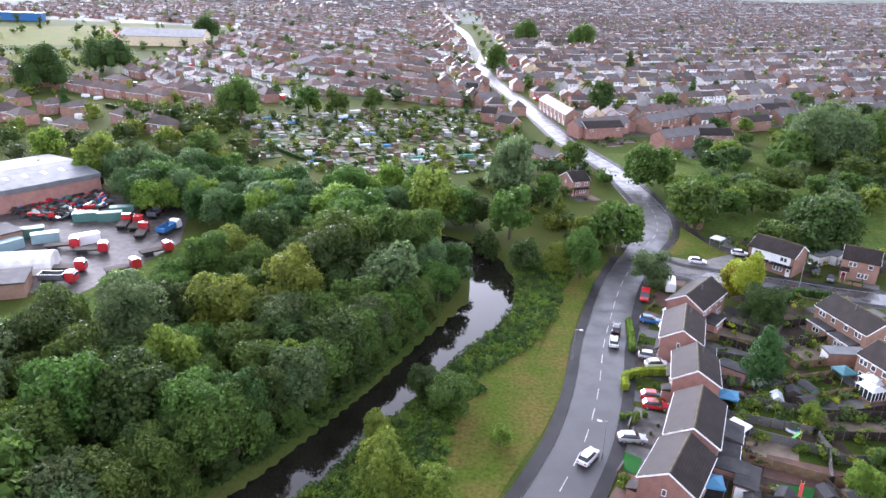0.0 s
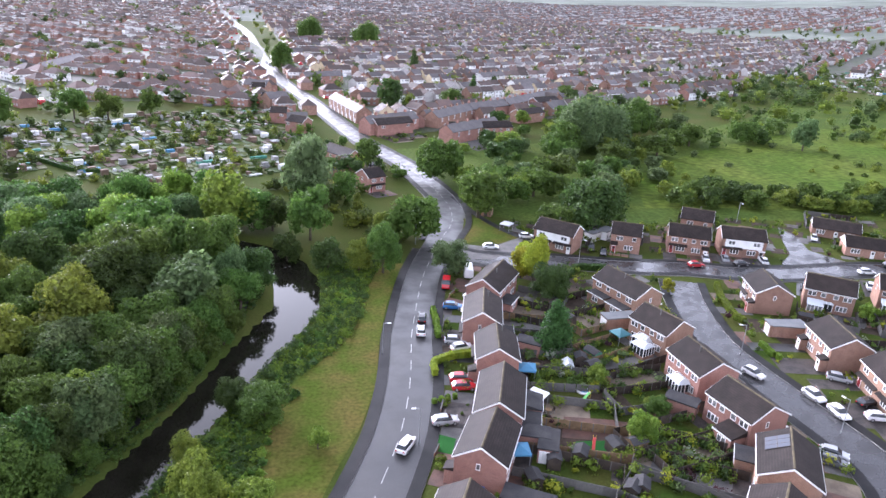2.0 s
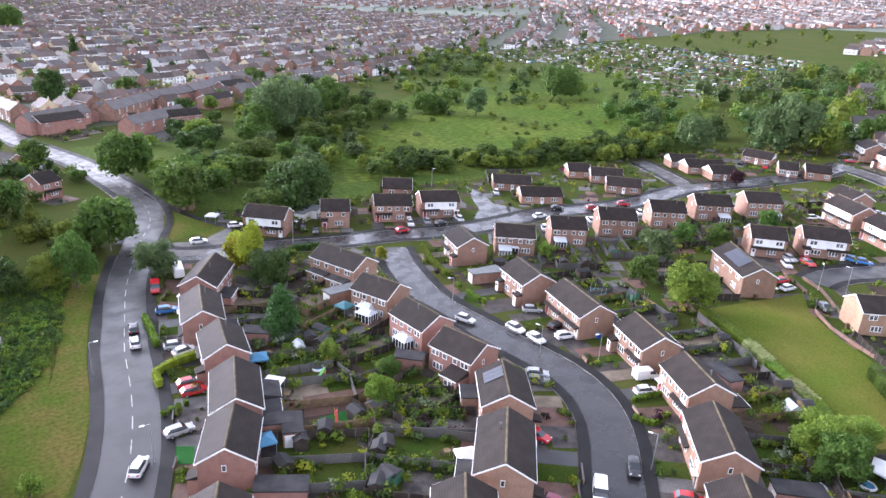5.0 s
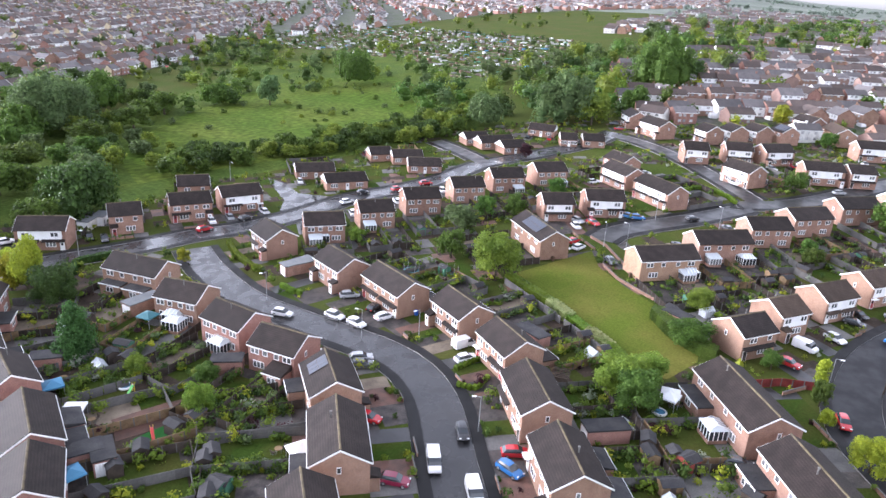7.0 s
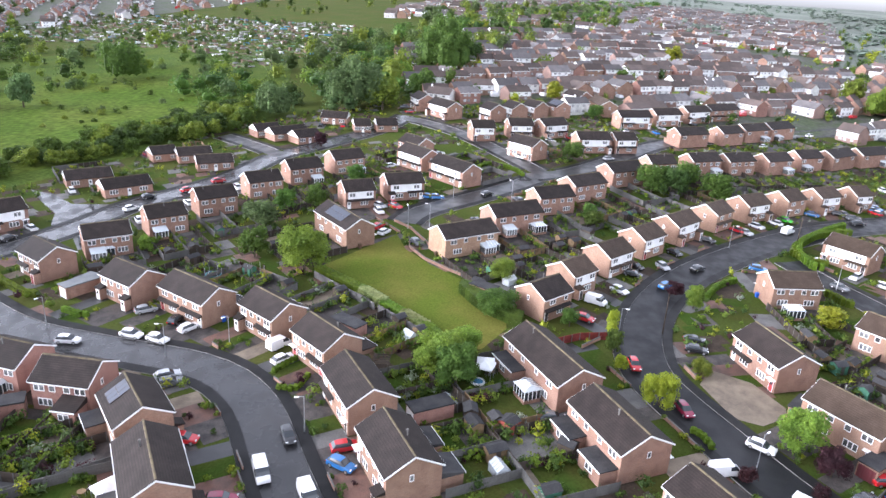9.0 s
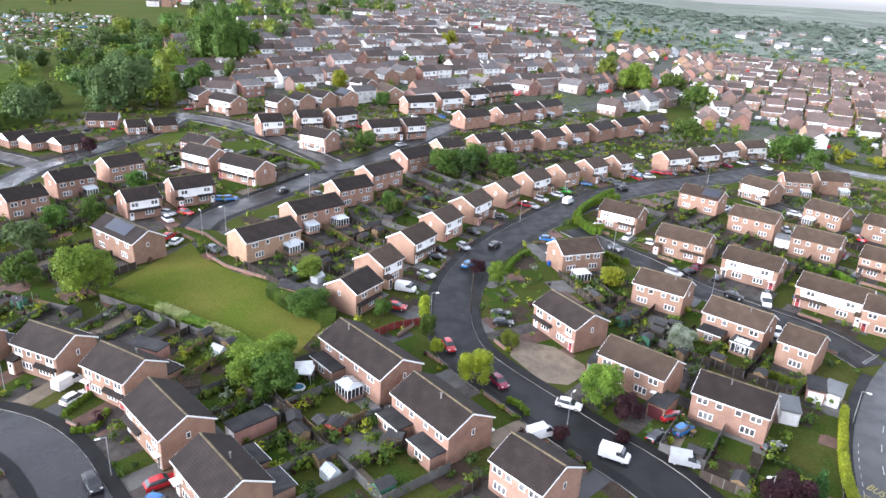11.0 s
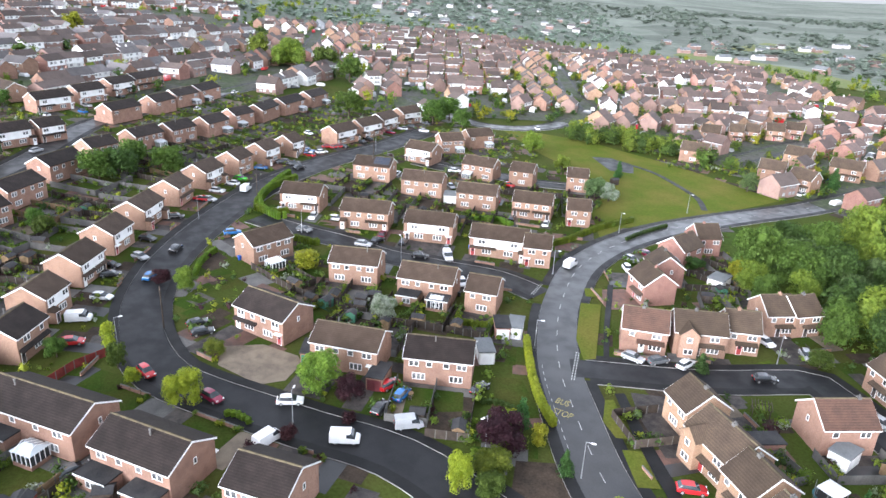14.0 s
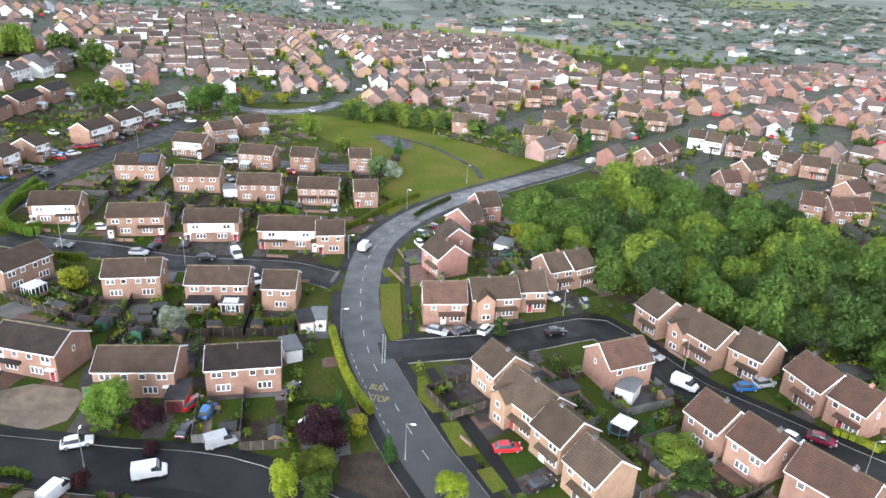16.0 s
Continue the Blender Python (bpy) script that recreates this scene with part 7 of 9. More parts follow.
def street_lamp(x, y):
    ob = new("street_lamp")
    road = min(((q - Vector((x, y))).length, q) for pts, w in LINES.values() for q in pts)[1]
    ob.matrix_world = pose(x, y, land(x, y), 0, 0, math.degrees(math.atan2(road.y - y, road.x - x)))
    b = Bag()
    b.tube(0, 0, 0, 1.2, 0.1, 0.1), b.tube(0, 0, 1.2, 6.2, 0.07, 0.045)
    part("pole", b.mesh("pole", METAL), ob)
    b = Bag()
    b.box(0, 0.9, -0.03, 0.03, 6.12, 6.18)
    part("arm", b.mesh("arm", METAL), ob)
    b = Bag()
    b.prism([(-0.14, 0), (0.14, 0), (0.09, 0.12), (-0.09, 0.12)], 0.7, 1.35)
    part("lamp_head", b.mesh("lamp_head", WHITE), ob, "pale lamp head", Matrix.Translation((0, 0, 6.1)))
    return tagged(ob, "grey steel street lamp at the footway edge", "street lamp", "street lamps")


def telegraph_pole(x, y):
    ob = new("telegraph_pole")
    ob.matrix_world = pose(x, y, land(x, y))
    b = Bag()
    b.tube(0, 0, 0, 8.5, 0.15, 0.11)
    part("pole", b.mesh("pole", WOOD), ob)
    b = Bag()
    b.box(-0.5, 0.5, -0.05, 0.05, 7.9, 8.0)
    part("crossarm", b.mesh("crossarm", WOOD), ob)
    return tagged(ob, "tall brown wooden telegraph pole by the footway", "pole")


def wheelie_bin(x, y, turn, mat, word):
    ob = new("wheelie_bin")
    ob.matrix_world = pose(x, y, land(x, y) + 0.06, 0, 0, turn)
    b = Bag()
    b.add([(-0.24, -0.28, 0), (0.24, -0.28, 0), (0.24, 0.28, 0), (-0.24, 0.28, 0), (-0.29, -0.36, 0.95), (0.29, -0.36, 0.95), (0.29, 0.36, 0.95), (-0.29, 0.36, 0.95)],
          [(3, 2, 1, 0), (4, 5, 6, 7), (0, 1, 5, 4), (1, 2, 6, 5), (2, 3, 7, 6), (3, 0, 4, 7)])
    part("body", b.mesh("body", mat), ob)
    b = Bag()
    b.prism([(-0.4, 0.96), (0.4, 0.96), (0.36, 1.06), (-0.3, 1.1)], -0.3, 0.3)
    part("lid", b.mesh("lid", mat), ob)
    return tagged(ob, word + " plastic wheelie bin beside a house", "bin", "wheelie bins")


CLOTH = {"blue": plain("blue_canvas", (0.06, 0.2, 0.33), 0.7), "white": plain("white_canvas", (0.75, 0.76, 0.77), 0.7), "teal": plain("teal_canvas", (0.04, 0.14, 0.16), 0.7)}


def gazebo(x, y, turn, colour):
    ob = new("garden_gazebo")
    ob.matrix_world = pose(x, y, land(x, y) + 0.05, 0, 0, turn)
    b = Bag()
    b.box(-0.04, 0.04, -0.04, 0.04, 0, 2.05)
    me = b.mesh("leg", METAL)
    for sx in (-1.35, 1.35):
        for sy in (-1.35, 1.35):
            part("leg", me, ob, "", Matrix.Translation((sx, sy, 0)))
    b = Bag()
    b.add([(-1.5, -1.5, 1.85), (1.5, -1.5, 1.85), (1.5, 1.5, 1.85), (-1.5, 1.5, 1.85), (-1.5, -1.5, 2.1), (1.5, -1.5, 2.1), (1.5, 1.5, 2.1), (-1.5, 1.5, 2.1), (0, 0, 2.75)],
          [(0, 1, 5, 4), (1, 2, 6, 5), (2, 3, 7, 6), (3, 0, 4, 7), (4, 5, 8), (5, 6, 8), (6, 7, 8), (7, 4, 8)])
    part("canopy", b.mesh("canopy", CLOTH[colour]), ob)
    return tagged(ob, colour + " canvas garden gazebo on a back patio", "gazebo", "garden gazebos")


def trampoline(x, y):
    ob = new("trampoline")
    ob.matrix_world = pose(x, y, land(x, y) + 0.05)
    b = Bag()
    b.tube(0, 0, 0.72, 0.8, 1.5, 1.5, 18)
    part("mat", b.mesh("mat", TYRE), ob)
    b = Bag()
    n = 18
    ring = [(r * math.cos(6.2832 * q / n), r * math.sin(6.2832 * q / n), 0.82) for r in (1.45, 1.75) for q in range(n)]
    b.add(ring, [(q, (q + 1) % n, n + (q + 1) % n, n + q) for q in range(n)])
    part("pad", b.mesh("pad", CLOTH["teal"]), ob, "teal edge padding")
    b = Bag()
    b.box(-0.03, 0.03, -0.03, 0.03, 0, 2.3)
    me = b.mesh("pole", METAL)
    for q in range(6):
        part("pole", me, ob, "", Matrix.Translation((1.7 * math.cos(q * 1.047), 1.7 * math.sin(q * 1.047), 0)))
    return tagged(ob, "round black garden trampoline with tall poles", "trampoline", "trampolines")


def greenhouse(x, y, turn):
    """A small glass house on a metal frame."""
    if on_road(x, y) or in_house(x, y, None, 1.6):
        return
    ob = new("greenhouse")
    ob.matrix_world = pose(x, y, land(x, y) + 0.05, 0, 0, turn)
    b = Bag()
    b.prism([(-0.95, 0), (0.95, 0), (0.95, 1.35), (0, 2.05), (-0.95, 1.35)], -1.25, 1.25)
    part("glazing", b.mesh("glazing", POLY), ob, "pale clouded glass")
    b = Bag()
    b.prism([(-1.0, 0), (-0.94, 0), (-0.94, 1.34), (0, 2.03), (0.94, 1.34), (0.94, 0), (1.0, 0), (1.0, 1.37), (0, 2.11), (-1.0, 1.37)], -0.03, 0.03)
    me = b.mesh("frame_rib", METAL)
    for q in range(5):
        part("frame_rib", me, ob, "", Matrix.Translation((-1.25 + q * 0.625, 0, 0)))
    tagged(ob, "small glass greenhouse with metal ribs on a back garden bed", "greenhouse", "greenhouses")


def stand(ob, m):
    ob.matrix_world = m
    return ob


def patio_set(x, y, turn):
    """A table with two chairs on a patio, each a thing of its own."""
    if on_road(x, y) or in_house(x, y, None, 1.2):
        return
    if "table" not in SET_PROTO:
        t = new("garden_table")
        b = Bag()
        b.plan([(0.55 * math.cos(q * math.pi / 6), 0.55 * math.sin(q * math.pi / 6)) for q in range(12)], 0.7, 0.74)
        part("tabletop", b.mesh("tabletop", SHED_WALLS["pale"]), t)
        b = Bag()
        b.box(-0.03, 0.03, -0.03, 0.03, 0, 0.7)
        me = b.mesh("leg", METAL)
        for sx in (-0.32, 0.32):
            for sy in (-0.32, 0.32):
                part("leg", me, t, "", Matrix.Translation((sx, sy, 0)))
        tagged(t, "round timber garden table on a back patio", "table", "garden tables")
        c = new("garden_chair")
        b = Bag()
        b.box(-0.25, 0.25, -0.24, 0.24, 0.4, 0.45)
        part("seat", b.mesh("seat", SHED_WALLS["brown"]), c)
        b = Bag()
        b.prism([(0.22, 0.45), (0.26, 0.45), (0.33, 0.92), (0.29, 0.92)], -0.25, 0.25)
        part("backrest", b.mesh("backrest", SHED_WALLS["brown"]), c)
        b = Bag()
        b.box(-0.02, 0.02, -0.02, 0.02, 0, 0.4)
        me = b.mesh("leg", METAL)
        for sx in (-0.21, 0.21):
            for sy in (-0.2, 0.2):
                part("leg", me, c, "", Matrix.Translation((sx, sy, 0)))
        tagged(c, "brown garden chair drawn up to a table", "chair", "garden chairs")
        SET_PROTO["table"], SET_PROTO["chair"] = t, c
        place = stand
    else:
        place = copy_thing
    z = land(x, y) + 0.055
    base = pose(x, y, z, 0, 0, turn)
    place(SET_PROTO["table"], base)
    for q in (0, 2):
        copied = place if q == 0 else copy_thing
        copied(SET_PROTO["chair"], base @ pose(0, 0, 0, 0, 0, q * 90 + 20) @ pose(0, 0.85, 0))


SET_PROTO = {}
BINS = ((plain("blue_bin", (0.02, 0.1, 0.45), 0.45), "blue"), (plain("black_bin", (0.02, 0.02, 0.02), 0.5), "black"), (plain("brown_bin", (0.09, 0.05, 0.03), 0.5), "brown"))


def gardens():
    bins = sheds = 0
    for h in list(HOUSES):
        r = math.hypot(h[0], h[1])
        if r > 330:
            continue
        rng = random.Random(int(h[0] * 5 + h[1] * 3))
        a = radians(h[2])

        def world_of(lx, ly):
            return h[0] + lx * math.cos(a) - ly * math.sin(a), h[1] + lx * math.sin(a) + ly * math.cos(a)

        L, D = h[3], h[4]
        ends = [(-L / 2 - 0.9, 0.0, -1), (0.0, L / 2 + 0.9, 1)] if L > 8.6 else [(-L / 2 - 0.9, L / 2 + 0.9, 1)]
        bag = Bag() if r < 170 else FAR_GARDENS
        for x0, x1, s in ends:
            xs = (x0 + 0.6, (x0 + x1) / 2, x1 - 0.6)
            back, why = free_run(h, xs, 1, 36)
            deep = min(17.0, back - 0.6 if why == "road" else back / 2 - 0.2 if why == "house" else 15.0)
            yb = D / 2
            if deep > 2.5:
                first = BEDS.index(rng.choice((PAVED, PAVED, CONC, BLOCKS)))
                plot(bag, h, x0, x1, yb + 0.02, yb + min(2.4, deep), first)
                bed = BEDS.index(rng.choice((LAWN, LAWN, LAWN, PAVED, SOIL, GRAVEL, PAVED, CONC) if h[1] > -75 else (LAWN, PAVED, SOIL, PAVED, ASPHALT, SOIL)))
                if deep > 4:
                    cut = rng.uniform(0.55, 1.0)
                    plot(bag, h, x0, x1, yb + 2.4, yb + 2.4 + (deep - 2.4) * cut, bed)
                    if cut < 0.95:
                        plot(bag, h, x0, x1, yb + 2.4 + (deep - 2.4) * cut, yb + deep, BEDS.index(rng.choice((SOIL, PAVED, LAWN, GRAVEL))))
                if r < 260:
                    kind = rng.choice((0, 0, 0, 1, 1, 1, 0, 0, 1, 3))
                    side = x1 if s > 0 else x0
                    fence(*world_of(side, yb + 0.3), *world_of(side, yb + deep), kind)
                    if s > 0:
                        fence(*world_of(x0, yb + 0.3), *world_of(x0, yb + deep), kind)
                    fence(*world_of(x0, yb + deep), *world_of(x1, yb + deep), kind)
                for q in range(rng.randrange(14, 26)):
                    ly = yb + rng.uniform(2.5, max(2.6, deep))
                    lx = rng.choice((x0 + 0.8, x1 - 0.8, rng.uniform(x0, x1)))
                    SHRUBS.append((*world_of(lx, ly), rng.uniform(0.6, 2.4)))
                if deep > 5 and r < 160:
                    edge = random.Random(int(h[0] * 7 - h[1] * 9 + s))
                    for side in (x0 + 0.55, x1 - 0.55):
                        if edge.random() < 0.45:
                            run, start = edge.uniform(0.4, 0.95) * (deep - 2.5), yb + 2.5
                            tall = edge.uniform(0.8, 1.7)
                            for q in range(int(run / 0.75)):
                                SHRUBS.append((*world_of(side, start + q * 0.75), tall * edge.uniform(0.85, 1.15)))
                    if edge.random() < 0.14 and r < 130:
                        greenhouse(*world_of(edge.choice((x0 + 1.7, x1 - 1.7)), yb + deep - edge.uniform(2.2, 4.5)), h[2])
                    if edge.random() < 0.2 and r < 110:
                        patio_set(*world_of((x0 + x1) / 2 + edge.uniform(-0.8, 0.8), yb + 4.2), h[2] + edge.uniform(-30, 30))
                if deep > 6 and r < 190 and rng.random() < 0.6 and sheds < 70:
                    sheds += 1
                    px, py = world_of(rng.choice((x0 + 1.6, x1 - 1.6)), yb + deep - 1.4)
                    if not any(inside((px, py), o) for o in CLEAR):
                        shed(px, py, h[2] + rng.choice((0, 90)), rng.choice(("brown", "brown", "pale", "green")), rng.uniform(1.8, 3.0))
                if rng.random() < 0.35 and r < 170 and bins < 70:
                    bins += 1
                    m, word = BINS[rng.choice((0, 0, 1, 2))]
                    wheelie_bin(*world_of(x0 + 0.5 if s < 0 else x1 - 0.5, rng.uniform(-2, 2)), h[2], m, word)
            front, why = free_run(h, xs, -1, 13)
            deep = min(11.0, front - 0.1 if why == "road" else front / 2 if why == "house" else 6.0)
            yf = -D / 2
            if deep > 1.5:
                out = x1 if s > 0 else x0
                inner = out - s * 3.3
                drive = BEDS.index(rng.choice((PAVED, BLOCKS, ASPHALT, PAVED, GRAVEL, CONC)))
                rest = BEDS.index(rng.choice((LAWN, LAWN, LAWN, BLOCKS, PAVED) if h[1] > -75 else (LAWN, ASPHALT, PAVED, BLOCKS)))
                lo, hi = min(out, inner), max(out, inner)
                plot(bag, h, lo, hi, yf - deep, yf - 0.02, drive)
                if 165 < r and deep > 4.5:
                    own = random.Random(int(h[0] * 3 + h[1] * 11 + s))
                    if own.random() < 0.75:
                        far_car(*world_of((lo + hi) / 2, yf - deep / 2), h[2] + own.choice((90, -90)) + own.uniform(-4, 4), own.choice((0, 0, 0, 1, 2, 2, 3, 3, 4, 5, 6)))
                lo, hi = (x0, inner) if s > 0 else (inner, x1)
                plot(bag, h, lo, hi, yf - deep, yf - 0.02, rest)
                if r < 210 and rng.random() < 0.55:
                    fence(*world_of(lo, yf - deep + 0.1), *world_of(hi, yf - deep + 0.1), 2)
                for q in range(rng.randrange(2, 6)):
                    SHRUBS.append((*world_of(rng.choice((lo + 0.4, hi - 0.4, rng.uniform(lo, hi))), yf - rng.choice((deep - 0.5, rng.uniform(0.8, deep)))), rng.uniform(0.4, 1.4)))
        if bag.v and bag is not FAR_GARDENS:
            tagged(new("garden", bag.mesh("garden", *BEDS)), "garden plot with lawn, paving and drive round a house", "garden", kind="structure")


FAR_GARDENS, FAR_CARS = Bag(), Bag()
CAR_COLOURS = ("white", "silver", "black", "grey", "red", "maroon", "blue")


def far_car(x, y, turn, mi):
    """A parked car seen from far off: body, bonnet and glazed cabin."""
    a, z = radians(turn), land(x, y) + 0.06
    c = Bag()
    c.prism([(-0.85, 0.25), (0.85, 0.25), (0.88, 0.55), (0.78, 0.86), (-0.78, 0.86), (-0.88, 0.55)], -2.05, 2.05, mi)
    vs = [(-1.75, -0.74, 0.86), (1.0, -0.74, 0.86), (1.0, 0.74, 0.86), (-1.75, 0.74, 0.86), (-1.35, -0.56, 1.38), (0.35, -0.56, 1.38), (0.35, 0.56, 1.38), (-1.35, 0.56, 1.38)]
    c.add(vs, [(0, 1, 5, 4), (1, 2, 6, 5), (2, 3, 7, 6), (3, 0, 4, 7)], len(CAR_COLOURS))
    c.add([(q[0] * 0.98, q[1] * 0.97, 1.4 if q[2] > 1 else q[2]) for q in vs[4:]], [(0, 1, 2, 3)], mi)
    for sx in (-1.3, 1.3):
        for sy in (-0.8, 0.8):
            c.wheel(sx, sy, 0.3, 0.3, 0.18, 6, len(CAR_COLOURS) + 1)
    FAR_CARS.f += [tuple(len(FAR_CARS.v) + q for q in f) for f in c.f]
    FAR_CARS.v += [(x + px * math.cos(a) - py * math.sin(a), y + px * math.sin(a) + py * math.cos(a), z + pz) for px, py, pz in c.v]
    FAR_CARS.i += c.i


gardens()
tagged(new("parked_cars", FAR_CARS.mesh("parked_cars", *[PAINTS[q] for q in CAR_COLOURS], GLASS, TYRE)), "cars parked on the drives of far houses", "cars", kind="stuff")
tagged(new("far_gardens", FAR_GARDENS.mesh("far_gardens", *BEDS)), "patchwork of lawns, patios and drives round far houses", "gardens", kind="structure")


def clutter():
    """Back plots between the houses: patios, beds, lawns and bushes strewn where nothing else is laid."""
    rng = random.Random(77)
    bag = Bag()
    outlines = [(min(p[0] for p in o), max(p[0] for p in o), min(p[1] for p in o), max(p[1] for p in o), o) for o in LAID]
    spots = [(h[0], h[1]) for h in HOUSES if math.hypot(h[0], h[1]) < 330]
    for gx in range(-60, 330, 4):
        for gy in range(-230, 190, 4):
            x, y = gx + rng.uniform(-1.6, 1.6), gy + rng.uniform(-1.6, 1.6)
            near = min(((x - a) ** 2 + (y - b) ** 2 for a, b in spots))
            if near > 625 or on_road(x, y) or in_house(x, y, None, 0.6) or canal_gap(x, y) < 30:
                continue
            if any(a <= x <= b and c <= y <= d and inside((x, y), o) for a, b, c, d, o in outlines):
                continue
            h = min(HOUSES, key=lambda q: (q[0] - x) ** 2 + (q[1] - y) ** 2)
            a = radians(h[2])
            lx, ly = (x - h[0]) * math.cos(a) + (y - h[1]) * math.sin(a), -(x - h[0]) * math.sin(a) + (y - h[1]) * math.cos(a)
            if abs(lx) < h[3] / 2 + 1 and abs(ly) < h[4] / 2 + 14:
                continue
            w, d = rng.uniform(1.4, 3.2), rng.uniform(1.4, 3.2)
            if rng.random() < 0.6:
                plot(bag, h, lx - w, lx + w, ly - d, ly + d, BEDS.index(rng.choice((LAWN, LAWN, PAVED, SOIL, SOIL, CONC, BLOCKS))), 0.03 + 0.001 * (len(bag.f) % 9))
            for q in range(rng.randrange(4)):
                SHRUBS.append((x + rng.uniform(-2, 2), y + rng.uniform(-2, 2), rng.uniform(0.7, 2.6)))
    tagged(new("back_plots", bag.mesh("back_plots", *BEDS)), "patchwork of beds, patios and small lawns between houses", "gardens", kind="stuff")


def shrubs():
    """All the small garden bushes, leaf by leaf, joined."""
    rng = np.random.default_rng(44)
    kinds = ["hedge", "round", "lime", "dark", "gold", "plum", "blossom", "grey"]
    odds = [0.2, 0.24, 0.18, 0.14, 0.12, 0.05, 0.03, 0.04]
    vs, fs, mi = [], [], []
    for x, y, size in SHRUBS:
        if on_road(x, y) or in_house(x, y, None, 0.1) or any(inside((x, y), o) for o in CLEAR):
            continue
        z = land(x, y)
        blobs = [(x + rng.uniform(-0.3, 0.3) * size, y + rng.uniform(-0.3, 0.3) * size, z + size * rng.uniform(0.3, 0.6), size * rng.uniform(0.34, 0.52), size * rng.uniform(0.3, 0.5)) for q in range(2)]
        a, b = leaf_cloud(rng, blobs, 46 if math.hypot(x, y) < 115 else 14, 0.19 + size * 0.09, 2)
        k = len(vs)
        vs += a
        fs += [tuple(k + q for q in t) for t in b]
        mi += [int(rng.choice(len(kinds), p=odds))] * len(b)
    tagged(new("garden_shrubs", mesh_from("garden_shrubs", vs, fs, [LEAVES[q] for q in kinds], mi)), "mixed green and golden shrubs in the gardens", "shrubs", kind="stuff")


clutter()
shrubs()


# ---- allotments ----
def allotment(name, outline, turn, seed, step=(11, 6.5)):
    """Vegetable plots with huts, greenhouses, water butts and beds, too many to count."""
    rng = random.Random(seed)
    bag = Bag()
    cs = [material("allotment_" + n, c, 0.8, 0.2, 0.5, 4.0) for n, c in (("soil", (0.1, 0.075, 0.055)), ("crop", (0.055, 0.085, 0.025)), ("pale", (0.1, 0.11, 0.045)), ("timber", (0.17, 0.12, 0.085)), ("grey", (0.3, 0.3, 0.29)), ("white", (0.62, 0.63, 0.62)), ("blue", (0.08, 0.22, 0.36)), ("green", (0.1, 0.3, 0.22)), ("red", (0.32, 0.08, 0.06)))]
    xs, ys = [p[0] for p in outline], [p[1] for p in outline]
    cx, cy = sum(xs) / len(xs), sum(ys) / len(ys)
    reach = max(math.hypot(px - cx, py - cy) for px, py in outline)
    ca, sa = math.cos(radians(turn)), math.sin(radians(turn))
    n, m = int(2 * reach / step[0]), int(2 * reach / step[1])
    for i in range(n):
        for j in range(m):
            a, b = (i - n / 2) * step[0] + rng.uniform(-2.5, 2.5), (j - m / 2) * step[1] + rng.uniform(-1.5, 1.5)
            x, y = cx + a * ca - b * sa, cy + a * sa + b * ca
            if not inside((x, y), outline):
                continue

            def block(ox, oy, w, d, h, mi, z0=0.0):
                z = land(x, y) + z0
                vs = []
                for zz in (z - 0.5, z + h):
                    for px, py in ((ox - w, oy - d), (ox + w, oy - d), (ox + w, oy + d), (ox - w, oy + d)):
                        vs.append((x + px * ca - py * sa, y + px * sa + py * ca, zz))
                bag.add(vs, [(4, 5, 6, 7), (0, 1, 5, 4), (1, 2, 6, 5), (2, 3, 7, 6), (3, 0, 4, 7)], mi)

            for q in range(3):
                block(-step[0] / 2 + 1.5 + q * 3.5 + rng.uniform(-0.5, 0.5), rng.uniform(-0.5, 0.5), rng.uniform(0.8, 1.75), step[1] / 2 - rng.uniform(0.0, 1.3), rng.uniform(0.05, 0.4), rng.choice((0, 0, 1, 1, 1, 1, 2)))
            if rng.random() < 0.4:
                block(rng.uniform(-4, 4), rng.uniform(-2, 2), rng.uniform(0.8, 1.5), rng.uniform(0.7, 1.2), rng.uniform(1.6, 2.3), rng.choice((3, 3, 3, 4, 4, 5)))
            if rng.random() < 0.4:
                block(rng.uniform(-4, 4), rng.uniform(-2, 2), rng.uniform(1.2, 3.6), rng.uniform(0.5, 1.0), rng.uniform(0.5, 1.3), rng.choice((5, 5, 4, 4, 6, 1, 1, 7)))
            for q in range(rng.randrange(3)):
                block(rng.uniform(-5, 5), rng.uniform(-3, 3), rng.uniform(0.3, 0.8), rng.uniform(0.3, 0.8), rng.uniform(0.5, 1.3), rng.choice((5, 3, 4, 1, 1, 1)))
    tagged(new(name, bag.mesh(name, *cs)), "crowded allotment plots with huts, greenhouses and beds", "allotments", kind="stuff")

# ---- hedges, lamps ----
hedge([(95.5, -71.7), (89.8, -68.1), (83.4, -64.4), (77.2, -61.5), (72.8, -60.1)], 2.0, 1.2, "gold", "tall golden-green hedge beside the estate road")
hedge([(134.3, -108.1), (135.3, -115.2), (138.9, -126.9), (140.3, -137.4), (140.6, -141.9)], 1.8, 1.3, "hedge", "bright green hedge curving along the estate road")
hedge([(181.9, -46.6), (188.4, -48.2), (197.0, -53.3), (206.1, -60.2), (209.4, -63.2)], 2.4, 1.5, "hedge", "tall rounded hedge at the street corner")
hedge([(181.9, -46.6), (177.5, -47.6), (174.6, -48.9), (174.6, -50.5)], 2.2, 1.4, "hedge", "tall rounded hedge at the street corner")
hedge([(146.4, -22.0), (151.7, -24.2), (155.9, -26.9), (157.7, -28.9)], 1.5, 1.0, "hedge", "green garden hedge on the bend")
hedge([(159.4, -48.5), (156.1, -51.0), (155.3, -52.5)], 1.8, 1.2, "hedge", "tall clipped green hedge by the close")
hedge([(106.6, 124.8), (102.8, 117.8), (100.1, 110.3), (99.9, 107.0)], 1.6, 1.2, "hedge", "yellow-green hedge at the corner")
